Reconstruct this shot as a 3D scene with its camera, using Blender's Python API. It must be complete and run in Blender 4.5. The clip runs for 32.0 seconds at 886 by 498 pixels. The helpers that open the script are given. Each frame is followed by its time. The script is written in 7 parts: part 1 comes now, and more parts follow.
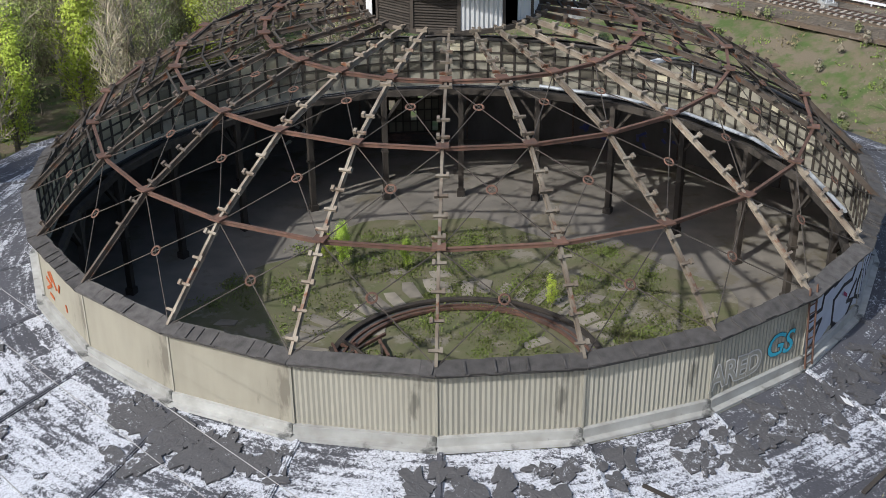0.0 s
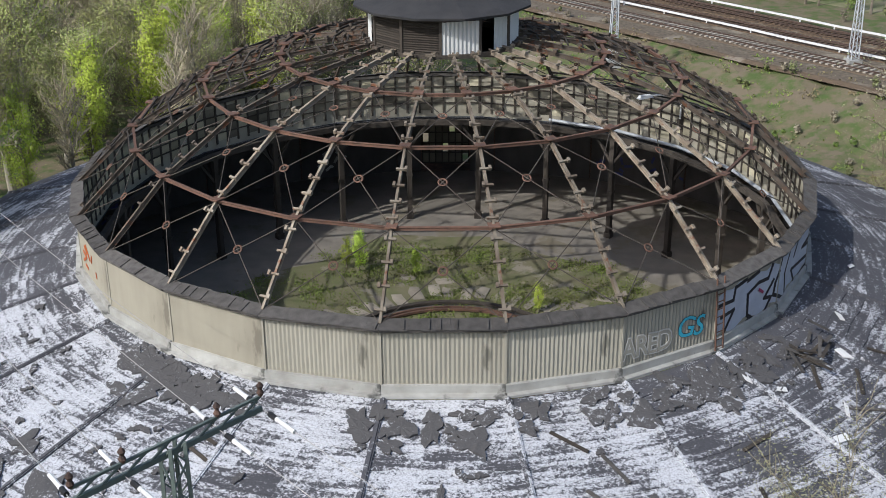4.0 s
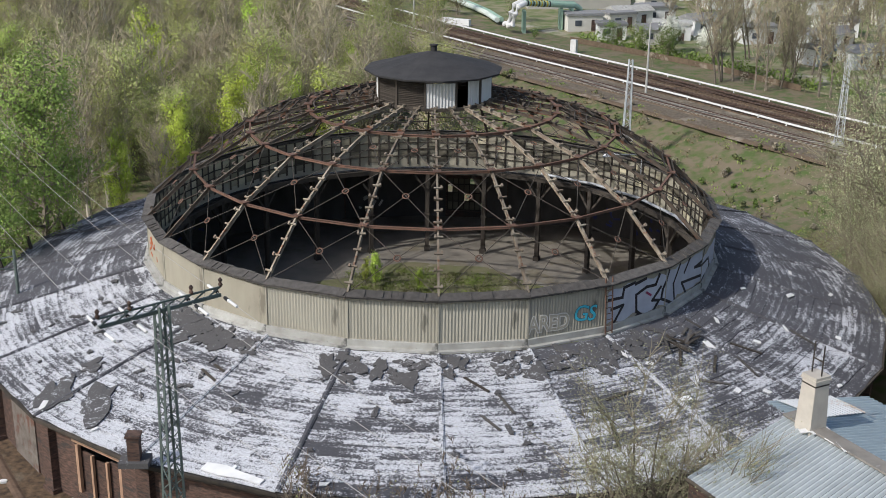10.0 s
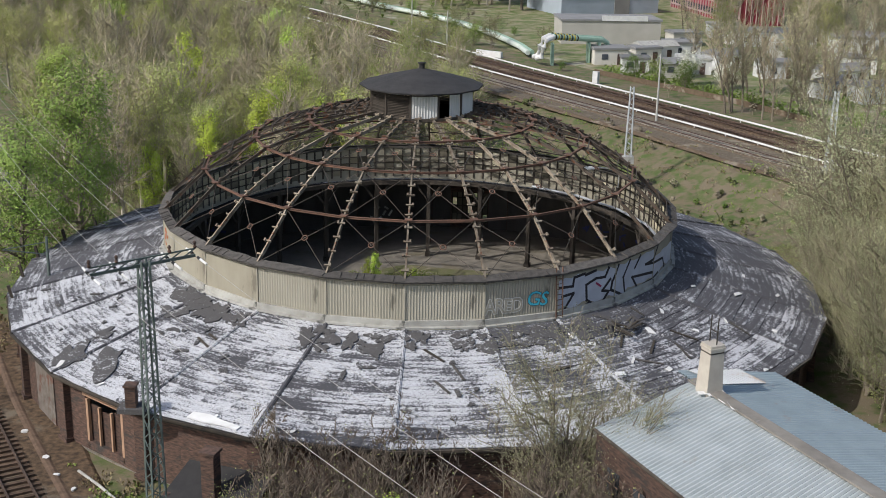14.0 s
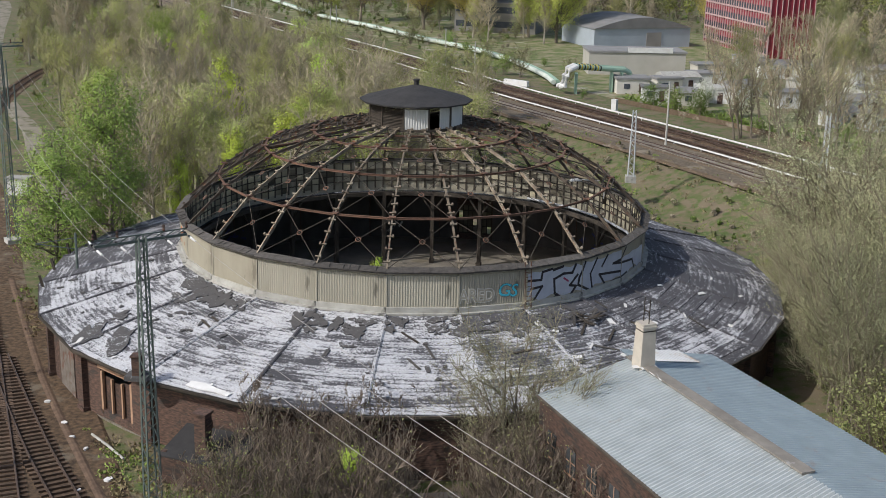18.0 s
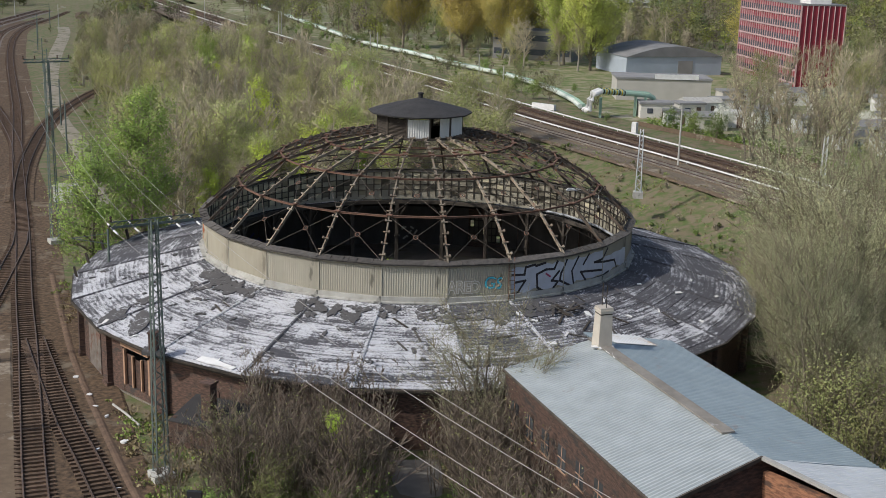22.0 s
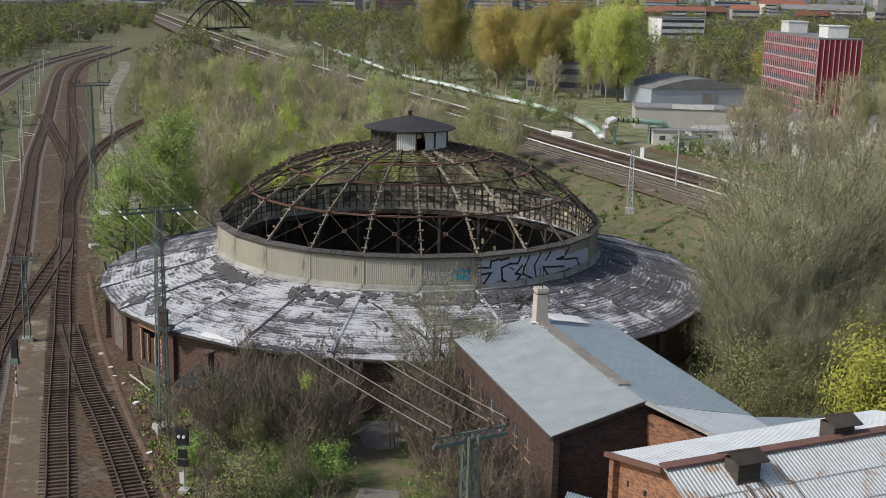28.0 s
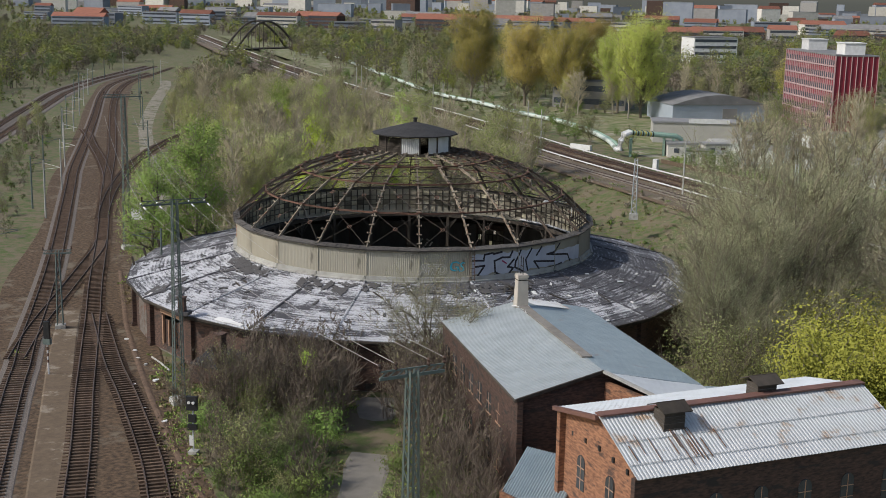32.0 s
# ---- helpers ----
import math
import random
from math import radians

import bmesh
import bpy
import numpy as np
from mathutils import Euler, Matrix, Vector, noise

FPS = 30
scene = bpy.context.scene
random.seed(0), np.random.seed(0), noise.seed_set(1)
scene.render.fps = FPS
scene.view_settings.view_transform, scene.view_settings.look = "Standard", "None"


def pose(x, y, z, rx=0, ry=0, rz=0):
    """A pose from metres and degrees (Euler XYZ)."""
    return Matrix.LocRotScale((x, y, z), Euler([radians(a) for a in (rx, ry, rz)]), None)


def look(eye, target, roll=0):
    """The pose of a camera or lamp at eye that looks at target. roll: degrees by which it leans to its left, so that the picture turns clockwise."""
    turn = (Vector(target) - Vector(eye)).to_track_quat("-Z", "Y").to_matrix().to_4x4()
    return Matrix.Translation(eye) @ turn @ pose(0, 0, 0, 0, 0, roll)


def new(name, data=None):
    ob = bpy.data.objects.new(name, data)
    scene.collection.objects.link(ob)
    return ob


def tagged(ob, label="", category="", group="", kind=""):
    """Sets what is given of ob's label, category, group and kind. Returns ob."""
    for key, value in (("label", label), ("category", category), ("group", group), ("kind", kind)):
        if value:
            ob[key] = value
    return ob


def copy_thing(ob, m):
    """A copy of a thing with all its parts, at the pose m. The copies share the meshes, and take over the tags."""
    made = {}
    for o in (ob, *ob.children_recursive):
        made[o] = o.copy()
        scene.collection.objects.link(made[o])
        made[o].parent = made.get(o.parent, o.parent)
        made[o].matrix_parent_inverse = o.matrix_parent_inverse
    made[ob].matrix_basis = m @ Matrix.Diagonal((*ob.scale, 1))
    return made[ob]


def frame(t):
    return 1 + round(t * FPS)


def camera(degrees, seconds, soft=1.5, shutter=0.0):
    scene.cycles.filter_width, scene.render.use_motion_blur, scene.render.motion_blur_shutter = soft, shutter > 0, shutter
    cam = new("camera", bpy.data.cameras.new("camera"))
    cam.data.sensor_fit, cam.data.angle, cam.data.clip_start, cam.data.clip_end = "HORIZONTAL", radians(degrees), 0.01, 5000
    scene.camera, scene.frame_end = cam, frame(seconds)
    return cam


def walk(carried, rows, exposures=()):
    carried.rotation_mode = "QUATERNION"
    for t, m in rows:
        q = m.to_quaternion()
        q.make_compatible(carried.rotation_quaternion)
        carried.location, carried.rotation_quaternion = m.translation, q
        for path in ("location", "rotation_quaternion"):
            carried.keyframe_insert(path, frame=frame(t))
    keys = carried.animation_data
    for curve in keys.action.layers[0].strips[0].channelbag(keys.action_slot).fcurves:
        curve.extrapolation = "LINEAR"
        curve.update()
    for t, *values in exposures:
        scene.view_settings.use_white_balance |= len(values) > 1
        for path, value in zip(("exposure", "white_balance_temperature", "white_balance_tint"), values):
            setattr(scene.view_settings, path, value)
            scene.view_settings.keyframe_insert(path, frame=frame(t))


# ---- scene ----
cam = camera(40.05, 32.0, soft=0.75)
PATH = [
    (0, (-12.53, -53.7, 32.07), (-1.9, -6.9, 8.19), -0.42),
    (1, (-11.18, -55.59, 32.1), (-1.61, -8.28, 8.77), -0.69),
    (2, (-9.96, -57.92, 32.14), (-1.47, -10.14, 9.38), -0.52),
    (3, (-8.98, -60.61, 32.23), (-1.55, -12.3, 10.25), -0.34),
    (3.5, (-8.53, -62.05, 32.29), (-1.68, -13.46, 10.72), -0.40),
    (5.5, (-6.54, -67.94, 32.86), (-1.55, -18.63, 12.45), 0.15),
    (6, (-6.01, -69.47, 32.97), (-1.32, -20.0, 12.89), 0.05),
    (7, (-4.91, -72.68, 33.32), (-1.13, -22.88, 13.88), 0.35),
    (8, (-3.85, -76.04, 33.78), (-0.8, -25.95, 14.94), 0.53),
    (9, (-2.71, -79.53, 34.29), (-0.44, -29.19, 16.01), 0.75),
    (10, (-1.66, -83.05, 34.79), (-0.05, -32.45, 17.19), 0.86),
    (11, (-0.47, -86.12, 35.14), (0.63, -35.33, 18.03), 0.98),
    (12, (0.97, -88.54, 35.23), (1.62, -37.62, 18.5), 1.08),
    (13, (2.6, -90.69, 35.08), (2.3, -39.67, 18.63), 1.23),
    (14, (4.19, -92.89, 34.94), (3.02, -41.75, 18.91), 1.25),
    (14.5, (4.95, -94.02, 34.9), (3.2, -42.85, 19.06), 1.32),
    (16.5, (7.97, -98.45, 34.81), (4.77, -47.11, 19.76), 1.29),
    (17, (8.67, -99.51, 34.8), (5.32, -48.12, 19.94), 1.33),
    (18, (9.97, -101.6, 34.74), (6.28, -50.14, 20.2), 1.30),
    (19, (11.24, -103.66, 34.63), (6.87, -52.17, 20.41), 1.43),
    (20, (12.61, -105.77, 34.56), (7.73, -54.25, 20.61), 1.47),
    (21, (14.07, -107.86, 34.5), (8.59, -56.31, 20.9), 1.50),
    (22, (15.54, -109.98, 34.48), (9.46, -58.41, 21.19), 1.56),
    (23, (16.97, -112.22, 34.49), (10.33, -60.65, 21.47), 1.55),
    (24, (18.41, -114.45, 34.54), (11.12, -62.9, 21.79), 1.52),
    (25, (20.08, -116.65, 34.59), (12.42, -65.08, 22.12), 1.44),
    (25.5, (20.91, -117.71, 34.6), (13.04, -66.14, 22.3), 1.46),
    (27.5, (24.16, -121.83, 34.43), (15.44, -70.3, 22.55), 1.33),
    (28, (24.97, -122.84, 34.39), (16.13, -71.3, 22.63), 1.37),
    (29, (26.49, -124.86, 34.25), (17.22, -73.36, 22.64), 1.37),
    (30, (27.91, -126.99, 34.03), (18.26, -75.5, 22.71), 1.37),
    (31, (29.43, -129.13, 33.89), (19.18, -77.7, 22.78), 1.27),
    (32, (31.04, -131.18, 33.87), (20.28, -79.81, 22.99), 1.15),
]
walk(cam, [(t, look(eye, target, roll)) for t, eye, target, roll in PATH], [(0.0, 0.03, 6100, 10), (8.0, -0.05, 6250, 10), (18.0, -0.14, 6500, 10), (25.0, -0.24, 6500, 10), (32.0, -0.3, 6500, 10)])

# ---- light ----
SUN_AZ, SUN_EL = radians(213), radians(42)
world = bpy.data.worlds.new("sky")
scene.world = world
world.use_nodes = True
wn, wl = world.node_tree.nodes, world.node_tree.links
sky = wn.new("ShaderNodeTexSky")
sky.sky_type = "NISHITA"
sky.sun_disc = False
sky.sun_elevation = SUN_EL
sky.sun_rotation = radians(90) - SUN_AZ
sky.dust_density = 2.5
wn["Background"].inputs["Strength"].default_value = 0.14
wl.new(sky.outputs[0], wn["Background"].inputs["Color"])
sun = new("sun", bpy.data.lights.new("sun", "SUN"))
sun.data.energy = 3.2
sun.data.angle = radians(0.6)
sun.data.color = (1.0, 0.965, 0.91)
sun.matrix_world = look((120 * math.cos(SUN_AZ), 120 * math.sin(SUN_AZ), 120 * math.tan(SUN_EL)), (0, 0, 0))
scene.view_settings.exposure = 0.0

# ---- materials ----
def mat(name, col, col2=None, scale=3.0, rough=0.85, bump=0.15, metal=0.0, fine=30.0, detail=6.0,
        stain=None, stain_scale=0.6, stain_at=0.55, vary=0.12, stretch=(1, 1, 1), contrast=0.25, coords="Object", spec=0.35):
    """Two-colour surface with coarse and fine variation, optional stains, and relief."""
    m = bpy.data.materials.new(name)
    m.use_nodes = True
    n, l = m.node_tree.nodes, m.node_tree.links
    b = n["Principled BSDF"]
    b.inputs["Roughness"].default_value = rough
    b.inputs["Metallic"].default_value = metal
    b.inputs["Specular IOR Level"].default_value = spec
    tc = n.new("ShaderNodeTexCoord")
    if coords == "World":
        src = n.new("ShaderNodeNewGeometry").outputs["Position"]
    else:
        src = tc.outputs["Object"]
    mp = n.new("ShaderNodeMapping")
    mp.inputs["Scale"].default_value = stretch
    l.new(src, mp.inputs["Vector"])
    n1 = n.new("ShaderNodeTexNoise")
    n1.inputs["Scale"].default_value = scale
    n1.inputs["Detail"].default_value = detail
    l.new(mp.outputs[0], n1.inputs["Vector"])
    r1 = n.new("ShaderNodeMapRange")
    r1.inputs["From Min"].default_value = 0.5 - contrast
    r1.inputs["From Max"].default_value = 0.5 + contrast
    l.new(n1.outputs["Fac"], r1.inputs["Value"])
    mix = n.new("ShaderNodeMix")
    mix.data_type = "RGBA"
    l.new(r1.outputs[0], mix.inputs["Factor"])
    mix.inputs["A"].default_value = (*col, 1)
    mix.inputs["B"].default_value = (*(col2 or [c * 0.6 for c in col]), 1)
    out = mix.outputs["Result"]
    if stain:
        n2 = n.new("ShaderNodeTexNoise")
        n2.inputs["Scale"].default_value = stain_scale
        n2.inputs["Detail"].default_value = 8
        n2.inputs["Roughness"].default_value = 0.65
        l.new(mp.outputs[0], n2.inputs["Vector"])
        r2 = n.new("ShaderNodeMapRange")
        r2.inputs["From Min"].default_value = stain_at
        r2.inputs["From Max"].default_value = stain_at + 0.08
        l.new(n2.outputs["Fac"], r2.inputs["Value"])
        mx = n.new("ShaderNodeMix")
        mx.data_type = "RGBA"
        l.new(r2.outputs[0], mx.inputs["Factor"])
        l.new(out, mx.inputs["A"])
        mx.inputs["B"].default_value = (*stain, 1)
        out = mx.outputs["Result"]
    oi = n.new("ShaderNodeObjectInfo")
    r3 = n.new("ShaderNodeMapRange")
    r3.inputs["To Min"].default_value = 1 - vary
    r3.inputs["To Max"].default_value = 1 + vary
    l.new(oi.outputs["Random"], r3.inputs["Value"])
    hv = n.new("ShaderNodeHueSaturation")
    l.new(r3.outputs[0], hv.inputs["Value"])
    l.new(out, hv.inputs["Color"])
    l.new(hv.outputs[0], b.inputs["Base Color"])
    n3 = n.new("ShaderNodeTexNoise")
    n3.inputs["Scale"].default_value = fine
    n3.inputs["Detail"].default_value = 4
    l.new(mp.outputs[0], n3.inputs["Vector"])
    bp = n.new("ShaderNodeBump")
    bp.inputs["Strength"].default_value = bump
    bp.inputs["Distance"].default_value = 0.05
    l.new(n3.outputs["Fac"], bp.inputs["Height"])
    l.new(bp.outputs[0], b.inputs["Normal"])
    return m


def leaf_mat(name, col, col2):
    """Matt spring leaves: colour varies from leaf to leaf, clump to clump and tree to tree."""
    m = bpy.data.materials.new(name)
    m.use_nodes = True
    n, l = m.node_tree.nodes, m.node_tree.links
    b = n["Principled BSDF"]
    b.inputs["Roughness"].default_value = 0.6
    b.inputs["Specular IOR Level"].default_value = 0.2
    g = n.new("ShaderNodeNewGeometry")
    mix = n.new("ShaderNodeMix")
    mix.data_type = "RGBA"
    mix.inputs["A"].default_value = (*col, 1)
    mix.inputs["B"].default_value = (*col2, 1)
    tc = n.new("ShaderNodeTexCoord")
    cl = n.new("ShaderNodeTexNoise")
    cl.inputs["Scale"].default_value = 0.45
    cl.inputs["Detail"].default_value = 3
    l.new(tc.outputs["Object"], cl.inputs["Vector"])
    rc_ = n.new("ShaderNodeMapRange")
    rc_.inputs["From Min"].default_value = 0.35
    rc_.inputs["From Max"].default_value = 0.65
    l.new(cl.outputs["Fac"], rc_.inputs["Value"])
    both = n.new("ShaderNodeMix")
    both.inputs["Factor"].default_value = 0.7
    l.new(g.outputs["Random Per Island"], both.inputs["A"])
    l.new(rc_.outputs[0], both.inputs["B"])
    l.new(both.outputs["Result"], mix.inputs["Factor"])
    oi = n.new("ShaderNodeObjectInfo")
    r3 = n.new("ShaderNodeMapRange")
    r3.inputs["To Min"].default_value = 0.62
    r3.inputs["To Max"].default_value = 1.3
    l.new(oi.outputs["Random"], r3.inputs["Value"])
    r4 = n.new("ShaderNodeMapRange")
    r4.inputs["To Min"].default_value = 0.485
    r4.inputs["To Max"].default_value = 0.515
    wn_ = n.new("ShaderNodeTexWhiteNoise")
    wn_.noise_dimensions = "1D"
    l.new(oi.outputs["Random"], wn_.inputs["W"])
    l.new(wn_.outputs["Value"], r4.inputs["Value"])
    hv = n.new("ShaderNodeHueSaturation")
    l.new(r4.outputs[0], hv.inputs["Hue"])
    l.new(r3.outputs[0], hv.inputs["Value"])
    l.new(mix.outputs["Result"], hv.inputs["Color"])
    l.new(hv.outputs[0], b.inputs["Base Color"])
    return m


def roof_mat(name, at, white=(0.61, 0.62, 0.65), dark=(0.05, 0.05, 0.055)):
    """Bitumen sheets whose white coating has flaked away: more is left as `at` falls. Flaking follows streaks and grains."""
    m = bpy.data.materials.new(name)
    m.use_nodes = True
    n, l = m.node_tree.nodes, m.node_tree.links
    b = n["Principled BSDF"]
    b.inputs["Roughness"].default_value = 0.9
    b.inputs["Specular IOR Level"].default_value = 0.25
    g = n.new("ShaderNodeNewGeometry")
    big = n.new("ShaderNodeTexNoise")
    big.inputs["Scale"].default_value = 0.35
    big.inputs["Detail"].default_value = 5
    big.inputs["Roughness"].default_value = 0.6
    mid = n.new("ShaderNodeTexNoise")
    mid.inputs["Scale"].default_value = 4.6
    mid.inputs["Detail"].default_value = 8
    mid.inputs["Roughness"].default_value = 0.82
    tc = n.new("ShaderNodeTexCoord")
    mp = n.new("ShaderNodeMapping")
    mp.inputs["Scale"].default_value = (1.8, 1.25, 1)
    oi = n.new("ShaderNodeObjectInfo")
    sh = n.new("ShaderNodeVectorMath")
    sh.operation = "MULTIPLY_ADD"
    l.new(oi.outputs["Random"], sh.inputs[0])
    sh.inputs[1].default_value = (61, 37, 0)
    l.new(tc.outputs["Object"], sh.inputs[2])
    l.new(sh.outputs[0], mp.inputs["Vector"])
    l.new(g.outputs["Position"], big.inputs["Vector"])
    l.new(mp.outputs[0], mid.inputs["Vector"])
    flat = n.new("ShaderNodeVectorMath")
    flat.operation = "MULTIPLY"
    flat.inputs[1].default_value = (1, 1, 0)
    l.new(tc.outputs["Object"], flat.inputs[0])
    rad = n.new("ShaderNodeVectorMath")
    rad.operation = "LENGTH"
    l.new(flat.outputs[0], rad.inputs[0])
    row = n.new("ShaderNodeMath")
    row.operation = "MULTIPLY"
    l.new(rad.outputs["Value"], row.inputs[0])
    row.inputs[1].default_value = 15.5
    wav = n.new("ShaderNodeMath")
    wav.operation = "SINE"
    l.new(row.outputs[0], wav.inputs[0])
    a1 = n.new("ShaderNodeMath")
    a1.operation = "MULTIPLY_ADD"
    l.new(big.outputs["Fac"], a1.inputs[0])
    a1.inputs[1].default_value = 0.45
    l.new(mid.outputs["Fac"], a1.inputs[2])
    a2 = n.new("ShaderNodeMath")
    a2.operation = "MULTIPLY_ADD"
    l.new(oi.outputs["Random"], a2.inputs[0])
    a2.inputs[1].default_value = 0.02
    a3 = n.new("ShaderNodeMath")
    a3.operation = "MULTIPLY_ADD"
    l.new(wav.outputs[0], a3.inputs[0])
    a3.inputs[1].default_value = 0.03
    sep = n.new("ShaderNodeSeparateXYZ")
    l.new(tc.outputs["Object"], sep.inputs[0])
    cell = n.new("ShaderNodeCombineXYZ")
    for src, k, axis in ((rad.outputs["Value"], 2.47, "X"), (sep.outputs["Y"], 0.95, "Y")):
        mul = n.new("ShaderNodeMath")
        mul.operation = "MULTIPLY"
        l.new(src, mul.inputs[0])
        mul.inputs[1].default_value = k
        flo = n.new("ShaderNodeMath")
        flo.operation = "FLOOR"
        l.new(mul.outputs[0], flo.inputs[0])
        l.new(flo.outputs[0], cell.inputs[axis])
    l.new(oi.outputs["Random"], cell.inputs["Z"])
    wn = n.new("ShaderNodeTexWhiteNoise")
    l.new(cell.outputs[0], wn.inputs["Vector"])
    a4 = n.new("ShaderNodeMath")
    a4.operation = "MULTIPLY_ADD"
    l.new(wn.outputs["Value"], a4.inputs[0])
    a4.inputs[1].default_value = 0.11
    l.new(a1.outputs[0], a4.inputs[2])
    l.new(a4.outputs[0], a3.inputs[2])
    l.new(a3.outputs[0], a2.inputs[2])
    r = n.new("ShaderNodeMapRange")
    r.inputs["From Min"].default_value = at
    r.inputs["From Max"].default_value = at + 0.075
    l.new(a2.outputs[0], r.inputs["Value"])
    fin = n.new("ShaderNodeTexNoise")
    fin.inputs["Scale"].default_value = 14
    fin.inputs["Detail"].default_value = 5
    l.new(g.outputs["Position"], fin.inputs["Vector"])
    wc = n.new("ShaderNodeMix")
    wc.data_type = "RGBA"
    wc.inputs["A"].default_value = (*[c * 0.62 for c in white], 1)
    wc.inputs["B"].default_value = (*white, 1)
    rf = n.new("ShaderNodeMapRange")
    rf.inputs["From Min"].default_value = 0.36
    rf.inputs["From Max"].default_value = 0.56
    l.new(fin.outputs["Fac"], rf.inputs["Value"])
    l.new(rf.outputs[0], wc.inputs["Factor"])
    dc = n.new("ShaderNodeMix")
    dc.data_type = "RGBA"
    dc.inputs["A"].default_value = (*dark, 1)
    dc.inputs["B"].default_value = (*[c * 2.1 for c in dark], 1)
    l.new(fin.outputs["Fac"], dc.inputs["Factor"])
    mx = n.new("ShaderNodeMix")
    mx.data_type = "RGBA"
    l.new(r.outputs[0], mx.inputs["Factor"])
    l.new(dc.outputs["Result"], mx.inputs["A"])
    l.new(wc.outputs["Result"], mx.inputs["B"])
    l.new(mx.outputs["Result"], b.inputs["Base Color"])
    bp = n.new("ShaderNodeBump")
    bp.inputs["Strength"].default_value = 0.35
    bp.inputs["Distance"].default_value = 0.03
    l.new(mid.outputs["Fac"], bp.inputs["Height"])
    l.new(bp.outputs[0], b.inputs["Normal"])
    return m


M_ROOF_WHITE = roof_mat("flaking white roof coating", 0.725)
M_ROOF_MID = roof_mat("half flaked roof coating", 0.795)
M_ROOF_DARK = roof_mat("bare bitumen roof", 0.848, dark=(0.058, 0.058, 0.064))
M_FELT = roof_mat("torn bitumen felt", 0.885, dark=(0.062, 0.06, 0.06))
M_SEAM = mat("dark roof seam", (0.045, 0.045, 0.048), (0.02, 0.02, 0.02), 3, 0.9, 0.3)
M_CONCRETE = mat("whitened concrete", (0.5, 0.5, 0.47), (0.34, 0.33, 0.3), 1.5, 0.9, 0.2, stain=(0.12, 0.12, 0.11), stain_at=0.6)
M_PANEL = mat("beige fibre cement sheet", (0.385, 0.365, 0.3), (0.3, 0.282, 0.228), 0.7, 0.9, 0.08, stain=(0.17, 0.16, 0.13), stain_scale=0.9, stain_at=0.6, stretch=(1, 1, 0.25))
M_RENDER = mat("weathered beige render", (0.4, 0.37, 0.29), (0.3, 0.275, 0.215), 0.9, 0.9, 0.15, stain=(0.2, 0.18, 0.14), stain_scale=0.7, stain_at=0.58, stretch=(1, 1, 0.3))
M_DARK_GREY = mat("dark grey face", (0.13, 0.12, 0.11), (0.07, 0.065, 0.06), 0.9, 0.9, 0.2, stretch=(1, 1, 0.4))
M_COPING = mat("grey felted coping", (0.13, 0.12, 0.11), (0.06, 0.055, 0.05), 2.5, 0.95, 0.5, vary=0.25)
M_STEEL = mat("rusty white painted iron", (0.13, 0.11, 0.09), (0.07, 0.05, 0.035), 1.6, 0.8, 0.3, vary=0.25, stain=(0.14, 0.06, 0.03), stain_scale=1.1, stain_at=0.56)
M_STEEL_PALE = mat("pale flaking painted iron", (0.33, 0.29, 0.225), (0.14, 0.1, 0.07), 1.4, 0.8, 0.3, vary=0.25, stain=(0.17, 0.07, 0.035), stain_scale=0.9, stain_at=0.57)
M_RUST = mat("rusted iron ring", (0.2, 0.105, 0.07), (0.1, 0.065, 0.05), 2, 0.85, 0.3, stain=(0.3, 0.27, 0.22), stain_scale=0.8, stain_at=0.62, vary=0.2)
M_ROD = mat("dark iron rod", (0.1, 0.085, 0.07), (0.05, 0.04, 0.03), 3, 0.7, 0.2, vary=0.2)
M_TIMBER = mat("grey charred timber", (0.085, 0.07, 0.055), (0.04, 0.035, 0.03), 1.5, 0.95, 0.4, stretch=(1, 1, 0.3), vary=0.3)
M_LANTERN_ROOF = mat("lantern felt roof", (0.05, 0.048, 0.048), (0.03, 0.03, 0.031), 1.2, 0.9, 0.3)
M_WHITE_SHEET = mat("white corrugated sheet", (0.72, 0.72, 0.7), (0.5, 0.5, 0.48), 0.8, 0.7, 0.1, stain=(0.3, 0.28, 0.25), stain_at=0.63, stretch=(1, 1, 0.3))
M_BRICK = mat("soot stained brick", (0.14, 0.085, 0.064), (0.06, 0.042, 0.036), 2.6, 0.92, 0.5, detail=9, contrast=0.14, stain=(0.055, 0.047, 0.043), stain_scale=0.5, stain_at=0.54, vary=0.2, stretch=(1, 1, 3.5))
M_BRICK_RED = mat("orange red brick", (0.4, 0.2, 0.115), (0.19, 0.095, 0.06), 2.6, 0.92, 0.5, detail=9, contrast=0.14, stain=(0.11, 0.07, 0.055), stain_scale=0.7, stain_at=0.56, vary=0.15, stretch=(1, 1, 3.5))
M_RUBBLE = mat("crumbling grey render over brick", (0.26, 0.23, 0.2), (0.12, 0.1, 0.085), 1.6, 0.95, 0.6, detail=10, stain=(0.17, 0.09, 0.065), stain_scale=0.8, stain_at=0.53)
M_WHITE_ROOF = mat("white corrugated roof sheet", (0.62, 0.66, 0.69), (0.5, 0.53, 0.55), 0.6, 0.6, 0.05, stain=(0.45, 0.43, 0.4), stain_scale=0.5, stain_at=0.64, vary=0.04)
M_LINTEL = mat("pale timber lintel", (0.46, 0.3, 0.2), (0.33, 0.2, 0.13), 1.2, 0.85, 0.2)
